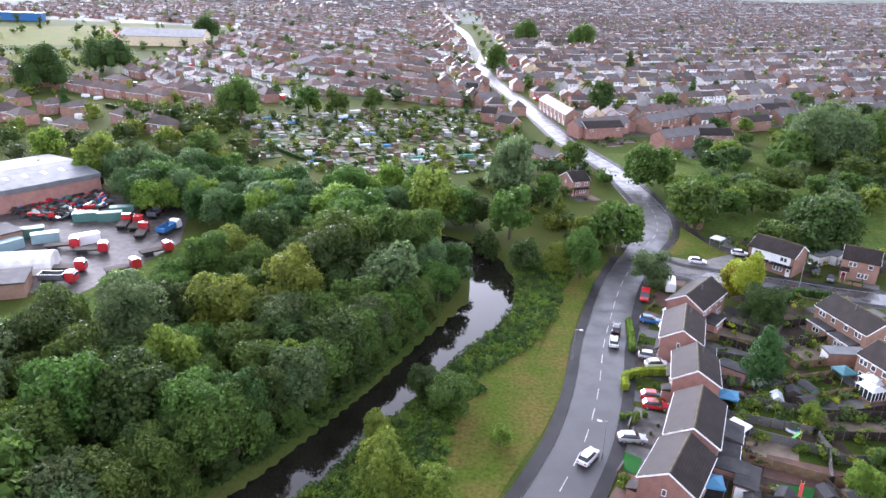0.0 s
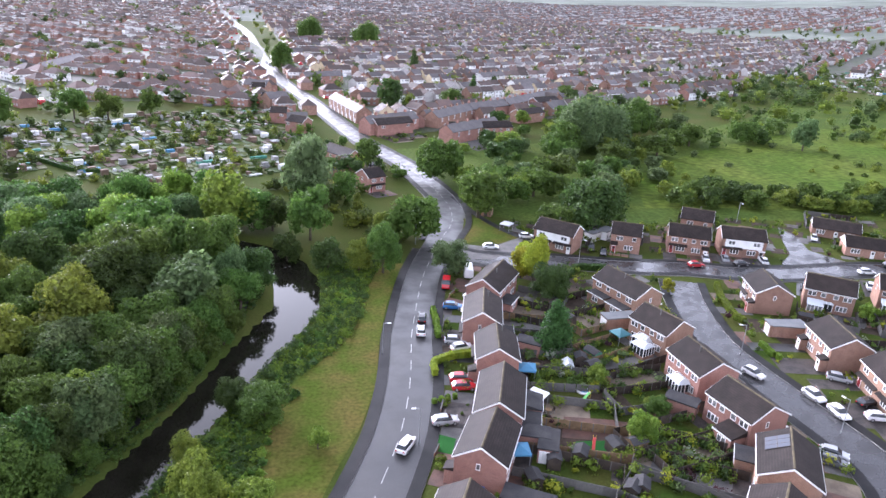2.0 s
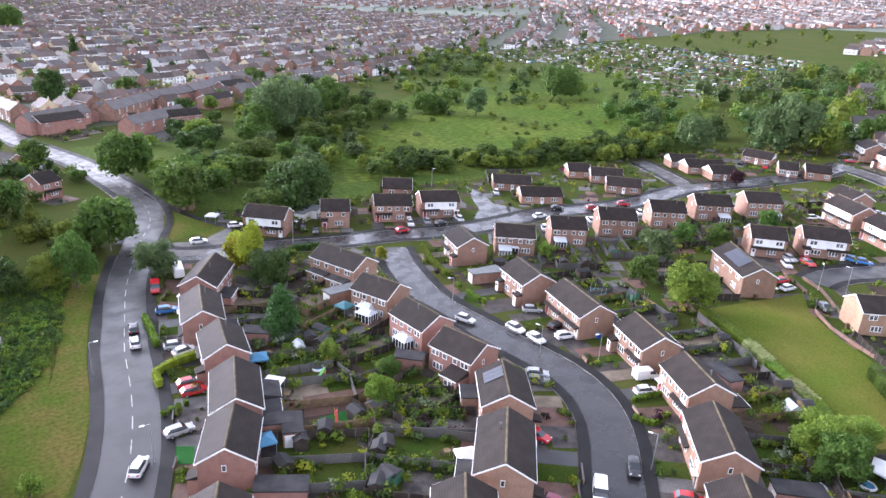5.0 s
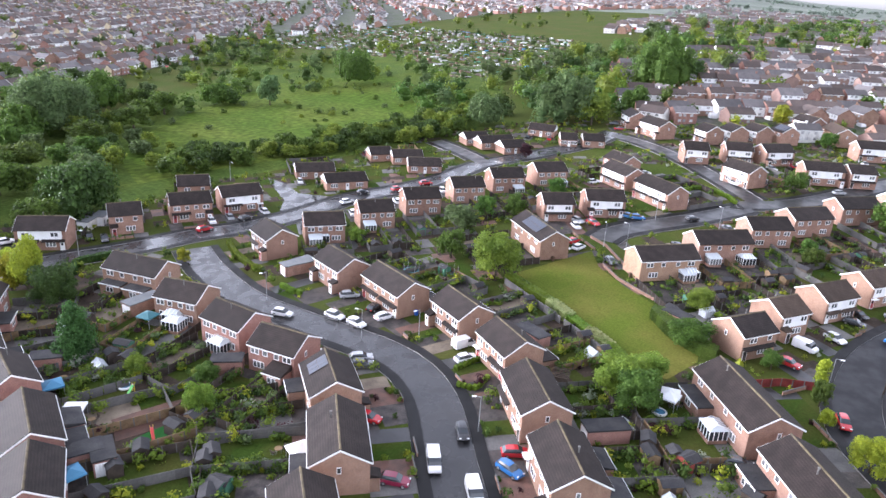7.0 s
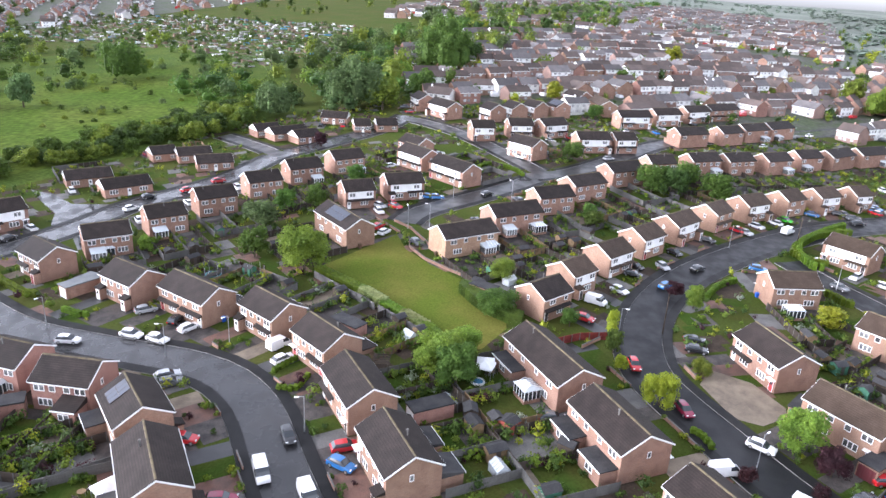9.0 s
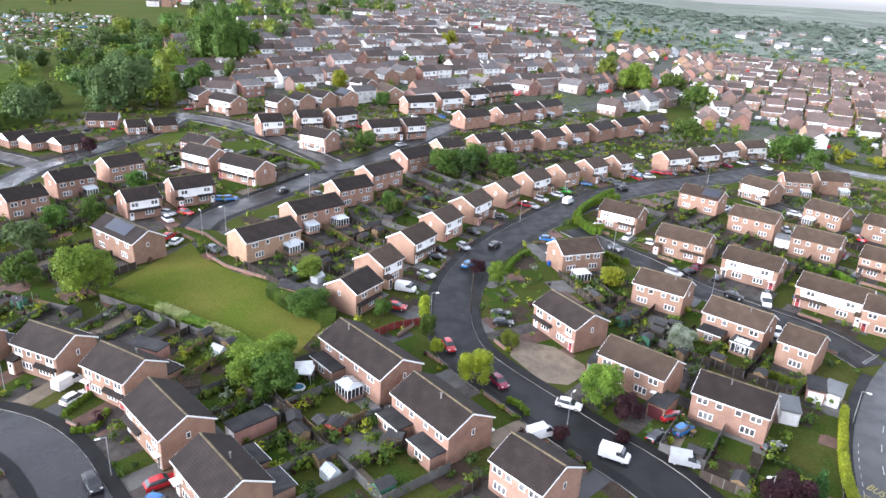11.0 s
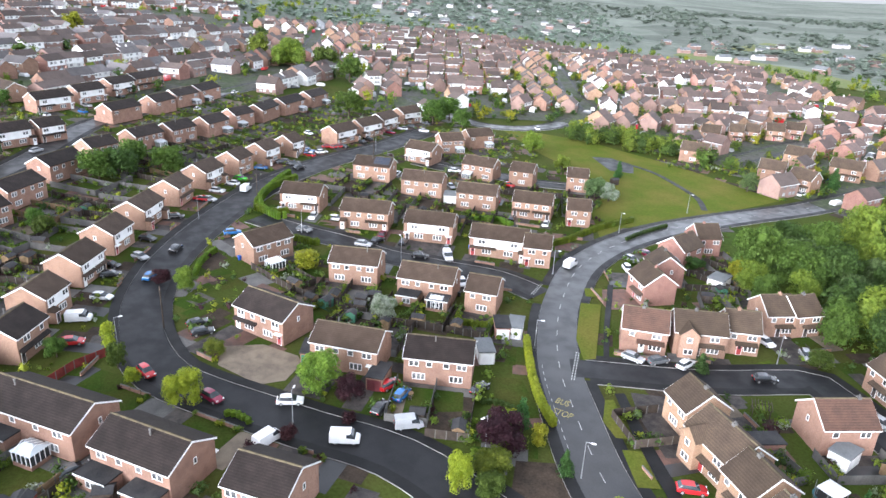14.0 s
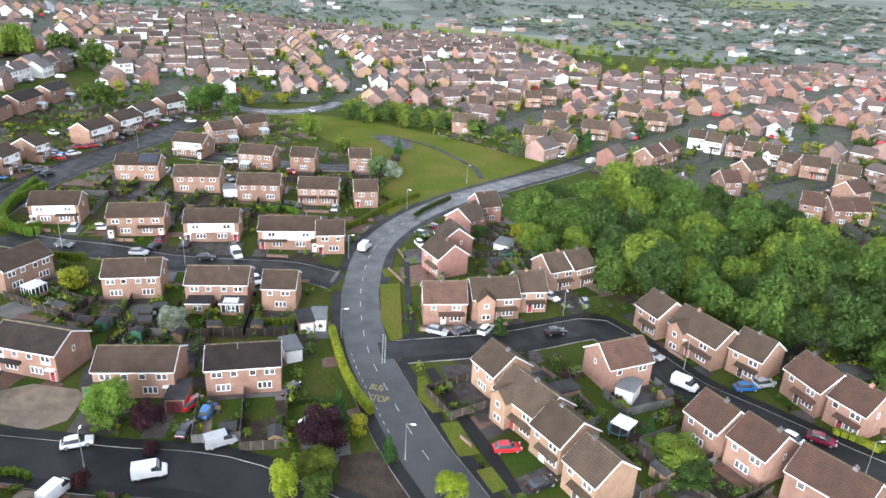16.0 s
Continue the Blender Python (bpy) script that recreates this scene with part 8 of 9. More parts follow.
hedge([(74.2, 136.2), (77.9, 140.1), (84.4, 138.6)], 1.9, 1.3, "dark", "dense green hedge by the side street")
hedge([(96.7, 97.3), (96.0, 93.5), (96.3, 92.2)], 1.3, 1.1, "hedge", "low clipped green front hedge")
hedge([(90.1, 50.1), (93.0, 49.3), (94.7, 48.6)], 1.0, 0.9, "hedge", "low square hedge round a lawn")
hedge([(85.8, 47.0), (86.6, 44.5), (90.5, 44.3)], 1.0, 0.9, "hedge", "low square hedge round a lawn")
hedge([(169.6, 152.7), (175.9, 146.4)], 1.0, 0.9, "hedge", "bright clipped bungalow hedge")
hedge([(211.0, 45.8), (221.2, 40.7), (217.7, 32.4), (212.9, 28.9)], 1.3, 1.3, "hedge", "shrubby hedge at the corner garden")
hedge([(37.1, 123.3), (36.2, 117.4), (35.2, 112.5)], 1.6, 1.2, "hedge", "clipped green garden boundary hedge")
hedge([(30.9, 99.4), (31.8, 102.6), (35.4, 104.3), (39.2, 104.6)], 1.6, 1.2, "gold", "yellow-green clipped front garden hedge")
hedge([(28.5, 91.0), (32.2, 91.8)], 1.1, 0.9, "hedge", "low green front garden hedge")
hedge([(133.7, -148.5), (132.0, -138.0), (130.1, -130.2)], 1.0, 1.0, "dark", "low dark green roadside hedge")
hedge([(185.8, -46.4), (195.9, -52.3), (203.0, -60.2), (204.8, -63.7)], 2.2, 1.6, "hedge", "thick green hedge on the bend")
hedge([(182.3, -45.2), (178.0, -48.5), (177.8, -52.1)], 2.0, 1.4, "hedge", "thick green hedge on the bend")
hedge([(82.6, -53.7), (80.8, -56.1), (77.9, -57.1)], 1.0, 0.9, "dark", "low dark hedge before a lawn")
hedge([(109.0, -64.6), (106.7, -64.9), (103.6, -69.3)], 1.4, 1.0, "hedge", "clipped green back garden hedge")
hedge([(158.5, -97.9), (156.2, -105.3), (150.6, -106.7)], 1.4, 1.2, "hedge", "clipped green back garden hedge")
hedge([(128.4, 59.5), (125.2, 52.9), (122.6, 48.0)], 2.0, 2.6, "hedge", "loose green hedge along the small green")
hedge([(121.8, 46.6), (118.6, 41.6)], 2.1, 2.8, "cream", "cream flowering hedge beside a grey garden fence")
hedge([(117.9, 40.6), (115.2, 36.4)], 1.9, 2.4, "hedge", "loose green hedge along the small green")
hedge([(114.6, 35.4), (111.8, 31.0)], 2.1, 2.8, "cream", "cream flowering hedge beside a grey garden fence")
hedge([(111.0, 30.2), (108.2, 27.2), (106.6, 24.4)], 2.2, 2.8, "hedge", "loose green hedge along the small green")
hedge([(130.2, 27.2), (126.2, 23.6), (123.4, 20.4), (120.6, 15.0)], 2.6, 3.4, "round", "thick overgrown hedge at the edge of the green")
hedge([(95.8, -16.4), (94.9, -17.8), (92.8, -18.7)], 1.2, 1.0, "hedge", "clipped green garden boundary hedge")
hedge([(18.2, -107.4), (15.1, -107.6), (12.7, -107.2)], 1.3, 1.1, "gold", "yellow-green hedge by the close")
hedge([(-64.7, 259.9), (-50.8, 244.2), (-42.1, 241.4)], 1.6, 1.5, "dark", "dark green hedge between allotments")
hedge([(-163.6, 333.9), (-140.3, 323.4), (-140.3, 374.9)], 2.0, 1.6, "dark", "long dark green garden hedge")
hedge([(-141.4, 302.1), (-123.0, 305.8), (-125.8, 342.2)], 2.0, 1.6, "dark", "long dark green garden hedge")
street_lamp(23.6, 108.4)
street_lamp(23.5, 81.2)
street_lamp(43.3, 163.2)
street_lamp(69.0, 204.8)
street_lamp(61.4, -56.2)
street_lamp(93.1, -71.8)
street_lamp(72.3, -47.4)
street_lamp(89.7, -24.5)
street_lamp(119.4, -96.7)
street_lamp(134.8, -131.7)
street_lamp(140.2, -164.4)
street_lamp(163.8, -51.5)
street_lamp(139.9, -67.5)
street_lamp(232.1, -103.2)
street_lamp(43.3, -108.2)
street_lamp(12.6, -99.5)
street_lamp(69.5, -109.8)
street_lamp(90.4, 95.5)
street_lamp(88.9, 69.8)
street_lamp(76.9, 38.3)
street_lamp(95.0, 61.3)
street_lamp(159.8, 49.6)
street_lamp(189.0, 28.2)
street_lamp(121.8, -4.3)
street_lamp(80.7, 144.6)
street_lamp(145.3, 167.5)
street_lamp(179.6, -29.8)
street_lamp(162.8, 44.8)
street_lamp(185.7, 44.4)
telegraph_pole(126.6, -12.5)
telegraph_pole(187.9, -47.2)
telegraph_pole(225.8, -99.4)
conservatory(71.1, 99.2)
conservatory(70.7, 86.6)
conservatory(72.8, 101.5)
conservatory(96.3, 9.1)
conservatory(121.7, 108.5)
conservatory(102.6, 8.9)
conservatory(115.1, -63.2)
conservatory(144.6, -38.8)
conservatory(111.1, -128.0)
conservatory(152.4, 26.8)
conservatory(168.8, 17.8)
conservatory(255.0, 49.3)
conservatory(107.5, 7.1)
garage(105.0, 100.6, -21, 7.5, "brick")
garage(105.3, 101.0, -9, 7.6, "brick")
garage(94.8, -61.8, -113, 2.8, "white")
garage(100.0, -72.3, -132, 2.8, "white")
garage(101.1, -69.8, -119, 2.8, "felt")
garage(46.6, -93.3, -82, 4.1, "white")
garage(53.8, -84.8, -115, 4.8, "felt")
garage(72.9, 111.0, -1, 6.9, "brick")
garage(67.3, 80.9, -50, 5.0, "felt")
garage(106.8, -33.5, -120, 2.8, "green")
garage(95.0, -41.0, -133, 2.8, "maroon")
garage(84.1, 164.9, -23, 2.8, "white")
garage(92.8, 160.4, 29, 4.5, "white")
garage(97.3, 161.5, 35, 5.0, "white")
garage(39.4, 77.9, -25, 5.8, "felt")
garage(33.6, 64.6, -36, 6.6, "felt")
garage(50.4, 104.3, -40, 4.8, "felt")
garage(106.6, 43.8, -112, 6.4, "felt")
garage(86.4, 22.3, -48, 6.6, "felt")
garage(41.3, 75.4, -27, 2.8, "felt")
garage(70.1, -175.5, -176, 3.0, "felt")
garage(98.6, -128.6, -162, 3.6, "white")
garage(175.3, -101.7, -125, 3.8, "white")
garage(129.7, 23.3, -111, 5.4, "felt")
shed(36.4, 69.2, 87, "brown")
shed(40.9, 72.6, 71, "brown")
shed(46.7, 58.9, 108, "green")
shed(87.0, 10.6, 157, "red")
shed(46.2, 59.0, 89, "green")
shed(88.1, 16.5, 19, "brown")
shed(84.6, 1.4, 69, "brown")
shed(45.2, 72.8, 53, "brown")
shed(172.5, -164.7, 82, "brown")
shed(88.1, 16.4, 18, "brown")
shed(86.8, 10.1, 151, "red")
shed(123.1, -53.1, 54, "brown")
shed(122.7, -50.1, 38, "brown")
shed(51.1, 73.5, 91, "brown")
shed(50.2, 64.6, 56, "brown")
gazebo(46.4, 95.8, 69, "blue")
gazebo(44.7, 87.5, 39, "white")
gazebo(56.9, 55.1, 66, "white")
gazebo(69.5, 104.6, 12, "teal")
gazebo(100.3, 16.8, 85, "white")
gazebo(36.4, 74.6, 79, "blue")
gazebo(65.2, 126.6, 28, "white")
gazebo(101.3, 16.9, 11, "white")
gazebo(42.4, -83.9, 1, "white")
gazebo(71.4, 170.9, 45, "white")
gazebo(104.2, 156.8, 62, "white")
trampoline(123.5, 72.1)
trampoline(119.4, 79.9)
trampoline(101.0, 1.5)
trampoline(42.8, -83.3)

wood("scrub_bushes", [(212.8, 435.6), (231.0, 392.6), (231.9, 323.3), (212.3, 284.1), (171.5, 252.3), (148.7, 207.6), (118.6, 188.6), (82.5, 181.7)], 75, 5, 10, ["round", "dark", "lime", "grey"], 31, "dense green bushes beside the meadow", 1.05, 0.5, 2)
wood("hedge_belt", [(135.9, 199.1), (156.0, 201.9), (182.5, 187.3), (221.9, 176.0), (258.9, 167.2), (277.5, 157.8), (236.7, 137.7), (213.9, 153.0), (192.8, 163.3), (169.1, 173.8), (135.3, 184.2)], 90, 4, 7.5, ["round", "dark", "lime"], 32, "thick hedge belt between meadow and bungalows", 1.15, 0.5, 2)
strewn_green("meadow_trees", [(299.1, 402.6), (508.2, 563.5), (580.3, 589.2), (366.9, 373.6), (304.5, 339.5), (380.2, 342.8), (484.5, 349.9), (382.7, 227.9), (289.0, 143.5), (271.9, 163.4), (281.1, 188.4), (318.2, 261.1), (240.0, 264.6), (204.2, 261.9)], 130, 4, 10, 33, ["round", "dark", "lime", "grey"], "bushes and trees along the far side of the meadow", None, 1.15, 120)
strewn_green("hill_wood", [(271.9, 163.4), (428.6, 216.1), (556.9, 182.8), (853.5, 217.9), (1039.3, 14.5), (766.6, 7.4), (408.7, 89.4), (346.9, 82.0), (300.7, 96.6), (283.9, 126.8)], 190, 8, 15, 34, ["round", "dark", "lime", "grey"], "mixed woodland climbing the hillside", None, 1.0, 150)
wood("belt_trees", [(-115, 207), (-67, 212), (-48, 192), (-14, 202), (9, 188), (2, 172), (-12, 164), (-42, 163), (-66, 169)], 50, 9, 14, ["round", "dark", "grey", "lime"], 35, "tree belt between the yard and the allotments", 0.85, 0.5, 3)
wood("southern_wood", [(106, -137), (100, -156), (92, -172), (73, -184), (60, -187), (44, -180), (26, -172), (-25, -165), (-30, -126), (17, -127), (29, -126), (48, -120), (68, -121), (86, -127)], 100, 8, 17, ["round", "dark", "round", "grey", "lime", "dark"], 36, "dense broadleaf wood beyond the newer houses", 0.8, 0.56, 3)
rank_growth("bank_growth", [(-24, 64), (-14.5, 79), (-7.4, 90.9), (0.3, 103.8), (2.4, 108.5), (7.7, 114.9), (12.9, 125), (16.0, 135.8), (17.2, 148.5), (21, 157), (32, 153), (27.4, 141.2), (22.7, 124.1), (17.1, 113.0), (7.4, 102.1), (4.3, 94.2), (1.9, 85.5), (0.3, 77.7), (-2, 64)], 1500, 0.5, 1.15, 37, ["round", "dark", "hedge"], "rank nettles and brambles on the canal bank")
rank_growth("bank_growth", [(-46, 52), (-35, 66), (-25, 76), (-15, 91), (-9.5, 103), (-2, 121), (2, 132), (4.5, 141), (1, 141), (-3, 128), (-8, 116), (-14, 101), (-22, 87), (-34, 74), (-50, 56)], 560, 0.4, 0.9, 38, ["dark", "round"], "rough grass and weeds under the canalside trees")
bank_row()
strewn_green("park_trees", [(232, -193), (211, -200), (199.6, -214), (185.3, -217), (165, -220), (176, -232), (199, -231), (214, -227), (226, -215), (243, -205)], 60, 5, 8, 38, ["round", "dark", "lime"], "tree belt along the park edge", None, 1.0, 150)
wood("thicket", [(72.4, 243.3), (97.0, 291.5), (159.7, 360.7), (231.1, 396.3), (248.6, 369.9), (169.4, 266.4), (130.2, 205.7), (105.9, 190.1), (83.0, 183.4), (77.2, 197.1), (70.9, 212.0)], 75, 4, 9, ["round", "dark", "lime", "grey"], 41, "thicket of bushes between the main road and the meadow", 1.05, 0.5, 2)
strewn_green("allotment_edge_trees", [(-149.0, 225.1), (-141.7, 272.1), (-130.5, 325.5), (-98.5, 324.7), (-73.3, 244.9), (-47.8, 211.3), (-15.3, 206.2), (-36.6, 189.3), (-85.1, 206.2), (-117.4, 222.3)], 110, 3, 9, 42, ["round", "dark", "lime", "grey"], "trees and hedges round the allotments", None, 1.15, 90)
strewn_green("roadside_trees", [(25.2, 358.3), (42.0, 305.2), (53.1, 255.8), (57.0, 225.4), (39.7, 223.1), (22.4, 242.9)], 30, 2.5, 7, 43, ["round", "dark", "lime"], "garden trees beside the main road", None, 1.1, 90)
strewn_green("canal_edge_trees", [(7.7, 218.8), (21.8, 235.0), (37.7, 209.9), (42.8, 174.3), (37.4, 154.0), (28.6, 149.7), (27.2, 181.7), (15.2, 190.3)], 38, 2, 6, 47, ["round", "dark", "lime"], "bushes between the canal bend and the main road", None, 1.2, 90)
strewn_green("slope_wood", [(251.5, 203.6), (310.7, 207.0), (354.5, 183.5), (419.2, 192.9), (516.1, 190.9), (633.5, 160.6), (1145.0, 89.5), (1518.6, -41.1), (653.2, 51.8), (492.3, 99.4), (383.1, 106.9), (316.7, 103.6), (286.5, 98.3), (267.6, 116.6), (258.6, 149.6)], 270, 6, 12, 48, ["round", "dark", "lime", "grey", "round"], "dense belt of trees between the meadow and the hill", None, 1.15, 150)
strewn_green("meadow_thicket", [(343.0, 496.0), (426.9, 530.0), (455.0, 446.3), (389.7, 295.0), (343.4, 281.0), (364.8, 384.4), (290.8, 374.1), (258.7, 378.1)], 90, 3, 8, 49, ["round", "dark", "lime", "grey"], "bushes closing in on the meadow", None, 1.2, 110)
for run in (((126.3, 59.8), (121.0, 50.6)), ((121.0, 50.6), (116.2, 42.2)), ((115.8, 41.4), (113.2, 36.8)), ((112.8, 36.2), (110.0, 31.4))):
    fence(run[0][0], run[0][1], run[1][0], run[1][1], 1)
fence(114.6, 6.7, 118.2, 2.6, 4)
fence(118.2, 2.6, 120.4, -2.5, 4)
# low brick wall round the green
GREEN_WALL = [(153.8, 47.4), (148.2, 45.4), (142.8, 40.0), (139.5, 34.4), (136.0, 27.3)]
for (ax, ay), (bx, by) in zip(GREEN_WALL, GREEN_WALL[1:]):
    fence(ax, ay, bx, by, 2)
allotment("allotments", [(-94.5, 315.5), (-64.2, 339.5), (-26.8, 355.5), (26.8, 385.0), (15.9, 241.9), (-12.6, 219.4), (-35.9, 226.7), (-75.7, 253.5)], 25, 51)
allotment("far_allotments", [(425.9, 487.0), (638.6, 575.3), (654.8, 443.6), (591.5, 240.2), (436.1, 178.8), (366.1, 209.9), (432.2, 311.8), (445.2, 401.3)], -30, 52, (13, 8))


# ---- yard by the wood ----
def lorry(x, y, turn, colour, load):
    ob = new("lorry")
    ob.matrix_world = pose(x, y, land(x, y) + 0.08, 0, 0, turn)
    b = Bag()
    vs, fs = loft([(1.6, 1.15, 1.1, 0.5, 2.6), (3.1, 1.18, 1.1, 0.5, 2.7), (3.5, 1.15, 1.05, 0.5, 2.4), (3.7, 1.12, 1.08, 0.5, 1.5)])
    b.add([tuple(v) for v in vs], fs)
    part("cab", smooth_bevel(b.mesh("cab", PAINTS[colour]), 0.06), ob)
    b = Bag()
    b.box(3.55, 3.66, -1.0, 1.0, 1.6, 2.3)
    part("windscreen", b.mesh("windscreen", GLASS), ob)
    b = Bag()
    b.box(-3.7, 1.5, -1.15, 1.15, 0.85, 1.05)
    part("chassis", b.mesh("chassis", TYRE), ob)
    b = Bag()
    if load:
        b.box(-3.7, 1.3, -1.2, -1.1, 1.05, 2.2), b.box(-3.7, 1.3, 1.1, 1.2, 1.05, 2.2), b.box(-3.7, -3.6, -1.1, 1.1, 1.05, 2.2), b.box(1.2, 1.3, -1.1, 1.1, 1.05, 2.3)
        part("tipper_body", b.mesh("tipper_body", PAINTS[load]), ob)
    else:
        b.box(-3.7, 1.4, -1.2, 1.2, 1.06, 1.25)
        part("flatbed", b.mesh("flatbed", WOOD), ob)
    b = Bag()
    b.wheel(0, 0, 0, 0.48, 0.3)
    me = b.mesh("wheel", TYRE)
    for q in (-2.6, -1.5, 2.6):
        for s in (-1, 1):
            part("wheel", me, ob, "", Matrix.Translation((q, s * 1.0, 0.48)))
    return tagged(ob, colour + " lorry parked in the wet yard", "lorry", "yard lorries")


def container(x, y, turn, mat, word):
    ob = new("skip_container")
    ob.matrix_world = pose(x, y, land(x, y) + 0.08, 0, 0, turn)
    b = Bag()
    b.box(-3, 3, -1.2, 1.2, 0, 2.3)
    for q in range(12):
        b.box(-2.9 + q * 0.5, -2.65 + q * 0.5, -1.26, -1.2, 0.1, 2.2), b.box(-2.9 + q * 0.5, -2.65 + q * 0.5, 1.2, 1.26, 0.1, 2.2)
    part("body", b.mesh("body", mat), ob)
    b = Bag()
    b.box(-3.03, 3.03, -1.28, 1.28, 2.3, 2.38)
    part("lid", b.mesh("lid", mat), ob)
    return tagged(ob, word + " steel container in the lorry yard", "container", "yard containers")


for x, y, turn, colour, load in ((-69.7, 166, 75, "white", "blue"), (-75.5, 163, 100, "red", ""), (-79, 168, 100, "red", ""), (-82.5, 169, 100, "red", ""), (-78, 178, 95, "red", "grey"), (-83, 180, 95, "red", ""), (-67, 151, 40, "red", ""), (-70, 140, 40, "red", ""), (-89.6, 152, 20, "red", ""), (-81.8, 150, 15, "red", ""), (-81.5, 139, 10, "red", ""), (-80.4, 133, 5, "red", "grey")):
    lorry(x, y, turn, colour, load)
GREEN_STEEL, BLUE_STEEL = plain("green_steel", (0.06, 0.16, 0.13), 0.5), plain("pale_blue_steel", (0.2, 0.3, 0.32), 0.5)
for x, y, turn, mat, word in ((-101, 159, 30, GREEN_STEEL, "green"), (-95.8, 156, 30, BLUE_STEEL, "pale blue"), (-86, 156, 40, WHITE, "white"), (-94, 172, 20, GREEN_STEEL, "green"), (-88, 173, 20, GREEN_STEEL, "green"), (-87, 178, 20, GREEN_STEEL, "dark green"), (-101, 150, 60, BLUE_STEEL, "pale blue")):
    container(x, y, turn, mat, word)


def warehouse():
    """Long brick works with a pale low roof behind the yard."""
    ob = new("warehouse")
    ob.matrix_world = pose(-124, 192, 0, 0, 0, 53)
    b = Bag()
    b.prism([(-16, 0), (16, 0), (16, 6.2), (0, 7.4), (-16, 6.2)], -34, 17)
    part("wall", b.mesh("wall", BRICKS[1]), ob, "red-brown brick wall")
    b = Bag()
    for s in (-1, 1):
        prof = [(0, 7.45), (s * 16.3, 6.25), (s * 16.3, 6.45), (0, 7.65)]
        b.prism(prof if s > 0 else prof[::-1], -34.3, 17.3)
    part("roof", b.mesh("roof", SHEET), ob, "pale grey sheet roof")
    b = Bag()
    b.box(-0.5, 0.5, -1.2, 1.2, 0, 0.1)
    me = b.mesh("skylight", GLASS)
    for q in range(9):
        for s in (-1, 1):
            part("skylight", me, ob, "", Matrix.Translation((-30 + q * 5, s * 8, 7.08)) @ Matrix.Rotation(-s * math.atan2(1.2, 16), 4, "X"))
    b = Bag()
    b.box(-34.2, 17.2, -16.35, -16.05, 5.1, 6.2)
    part("fascia", b.mesh("fascia", SHEET), ob)
    tagged(ob, "long brick warehouse with pale sheet roof behind the yard", "warehouse")


warehouse()


def yard_shed(x, y, turn, arch):
    ob = new("yard_shed")
    ob.matrix_world = pose(x, y, land(x, y), 0, 0, turn)
    b = Bag()
    if arch:
        b.prism([(4.2 * math.cos(q), 0.6 + 3.4 * math.sin(q)) for q in np.linspace(0, math.pi, 12)] + [(-4.2, 0), (4.2, 0)], -7, 7)
        part("cover", b.mesh("cover", RENDER_WHITE), ob)
        tagged(ob, "white arched storage tent at the yard edge", "shelter")
    else:
        b.box(-6, 6, -4, 4, 0, 3.2)
        part("wall", b.mesh("wall", BRICKS[2]), ob)
        b = Bag()
        b.box(-6.3, 6.3, -4.3, 4.3, 3.2, 3.5)
        part("roof", b.mesh("roof", FELT), ob)
        tagged(ob, "low brick yard office with dark flat roof", "office")


yard_shed(-92, 139, 15, True), yard_shed(-90, 127, 20, False), yard_shed(-107, 152, 55, False)


def sports_hall():
    ob = new("sports_hall")
    ob.matrix_world = pose(-258, 655, land(-258, 655), 0, 0, 10)
    b = Bag()
    b.prism([(-22, 0), (22, 0), (22, 8), (0, 13), (-22, 8)], -35, 35)
    part("wall", b.mesh("wall", CREAM), ob)
    b = Bag()
    for s in (-1, 1):
        prof = [(0, 13.1), (s * 22.5, 8), (s * 22.5, 8.3), (0, 13.5)]
        b.prism(prof if s > 0 else prof[::-1], -35.5, 35.5)
    part("roof", b.mesh("roof", SHEET), ob)
    tagged(ob, "cream sports hall with wide pale roof", "hall")
    ob = new("grandstand")
    ob.matrix_world = pose(-520, 880, land(-520, 880), 0, 0, 5)
    b = Bag()
    b.box(-40, 25, -6, 6, 0, 9)
    part("seating", b.mesh("seating", PAINTS["blue"]), ob)
    b = Bag()
    b.box(-41, 26, -8, 8, 9, 9.6)
    part("roof", b.mesh("roof", BLUE_STEEL), ob)
    tagged(ob, "blue grandstand beside the sports field", "grandstand")


sports_hall()


def brick_hut():
    ob = new("brick_hut")
    ob.matrix_world = pose(70.6, 185, land(70.6, 185), 0, 0, -35)
    b = Bag()
    b.box(-1.5, 1.5, -1.3, 1.3, 0, 2.5)
    part("wall", b.mesh("wall", BRICKS[0]), ob)
    b = Bag()
    b.box(-1.7, 1.7, -1.5, 1.5, 2.5, 2.65)
    part("roof", b.mesh("roof", CONC), ob)
    b = Bag()
    b.box(-0.5, 0.5, -0.04, 0.04, 0.05, 2.05)
    part("door", b.mesh("door", LEAD), ob, "", Matrix.Translation((0, -1.33, 0)))
    tagged(ob, "small brick substation hut on the corner grass", "hut")


brick_hut()

# ---- paths, walls, markings ----
ribbon("towpath", smooth_line([(-45, 54), (-33, 70), (-27.5, 77.5), (-21.8, 85), (-15.2, 96.5), (-9.4, 108), (-5.9, 115), (-3.3, 120.6), (-0.7, 129), (0.5, 137.3), (1.3, 146.4), (0, 155)]), -0.7, 0.7, 0.07, FOOTWAY, "worn earth towpath beside the canal", category="path")
ribbon("footpath", smooth_line([(66, 205), (67, 190), (69, 178), (72, 168), (76, 160)]), -1.0, 1.0, 0.08, FOOTWAY, "asphalt footpath over the corner grass", category="path")
ribbon("park_path", smooth_line([(195, -189), (180, -190), (165, -186), (150, -180), (140, -172)]), -0.9, 0.9, 0.12, FOOTWAY, "asphalt path across the park", category="path")
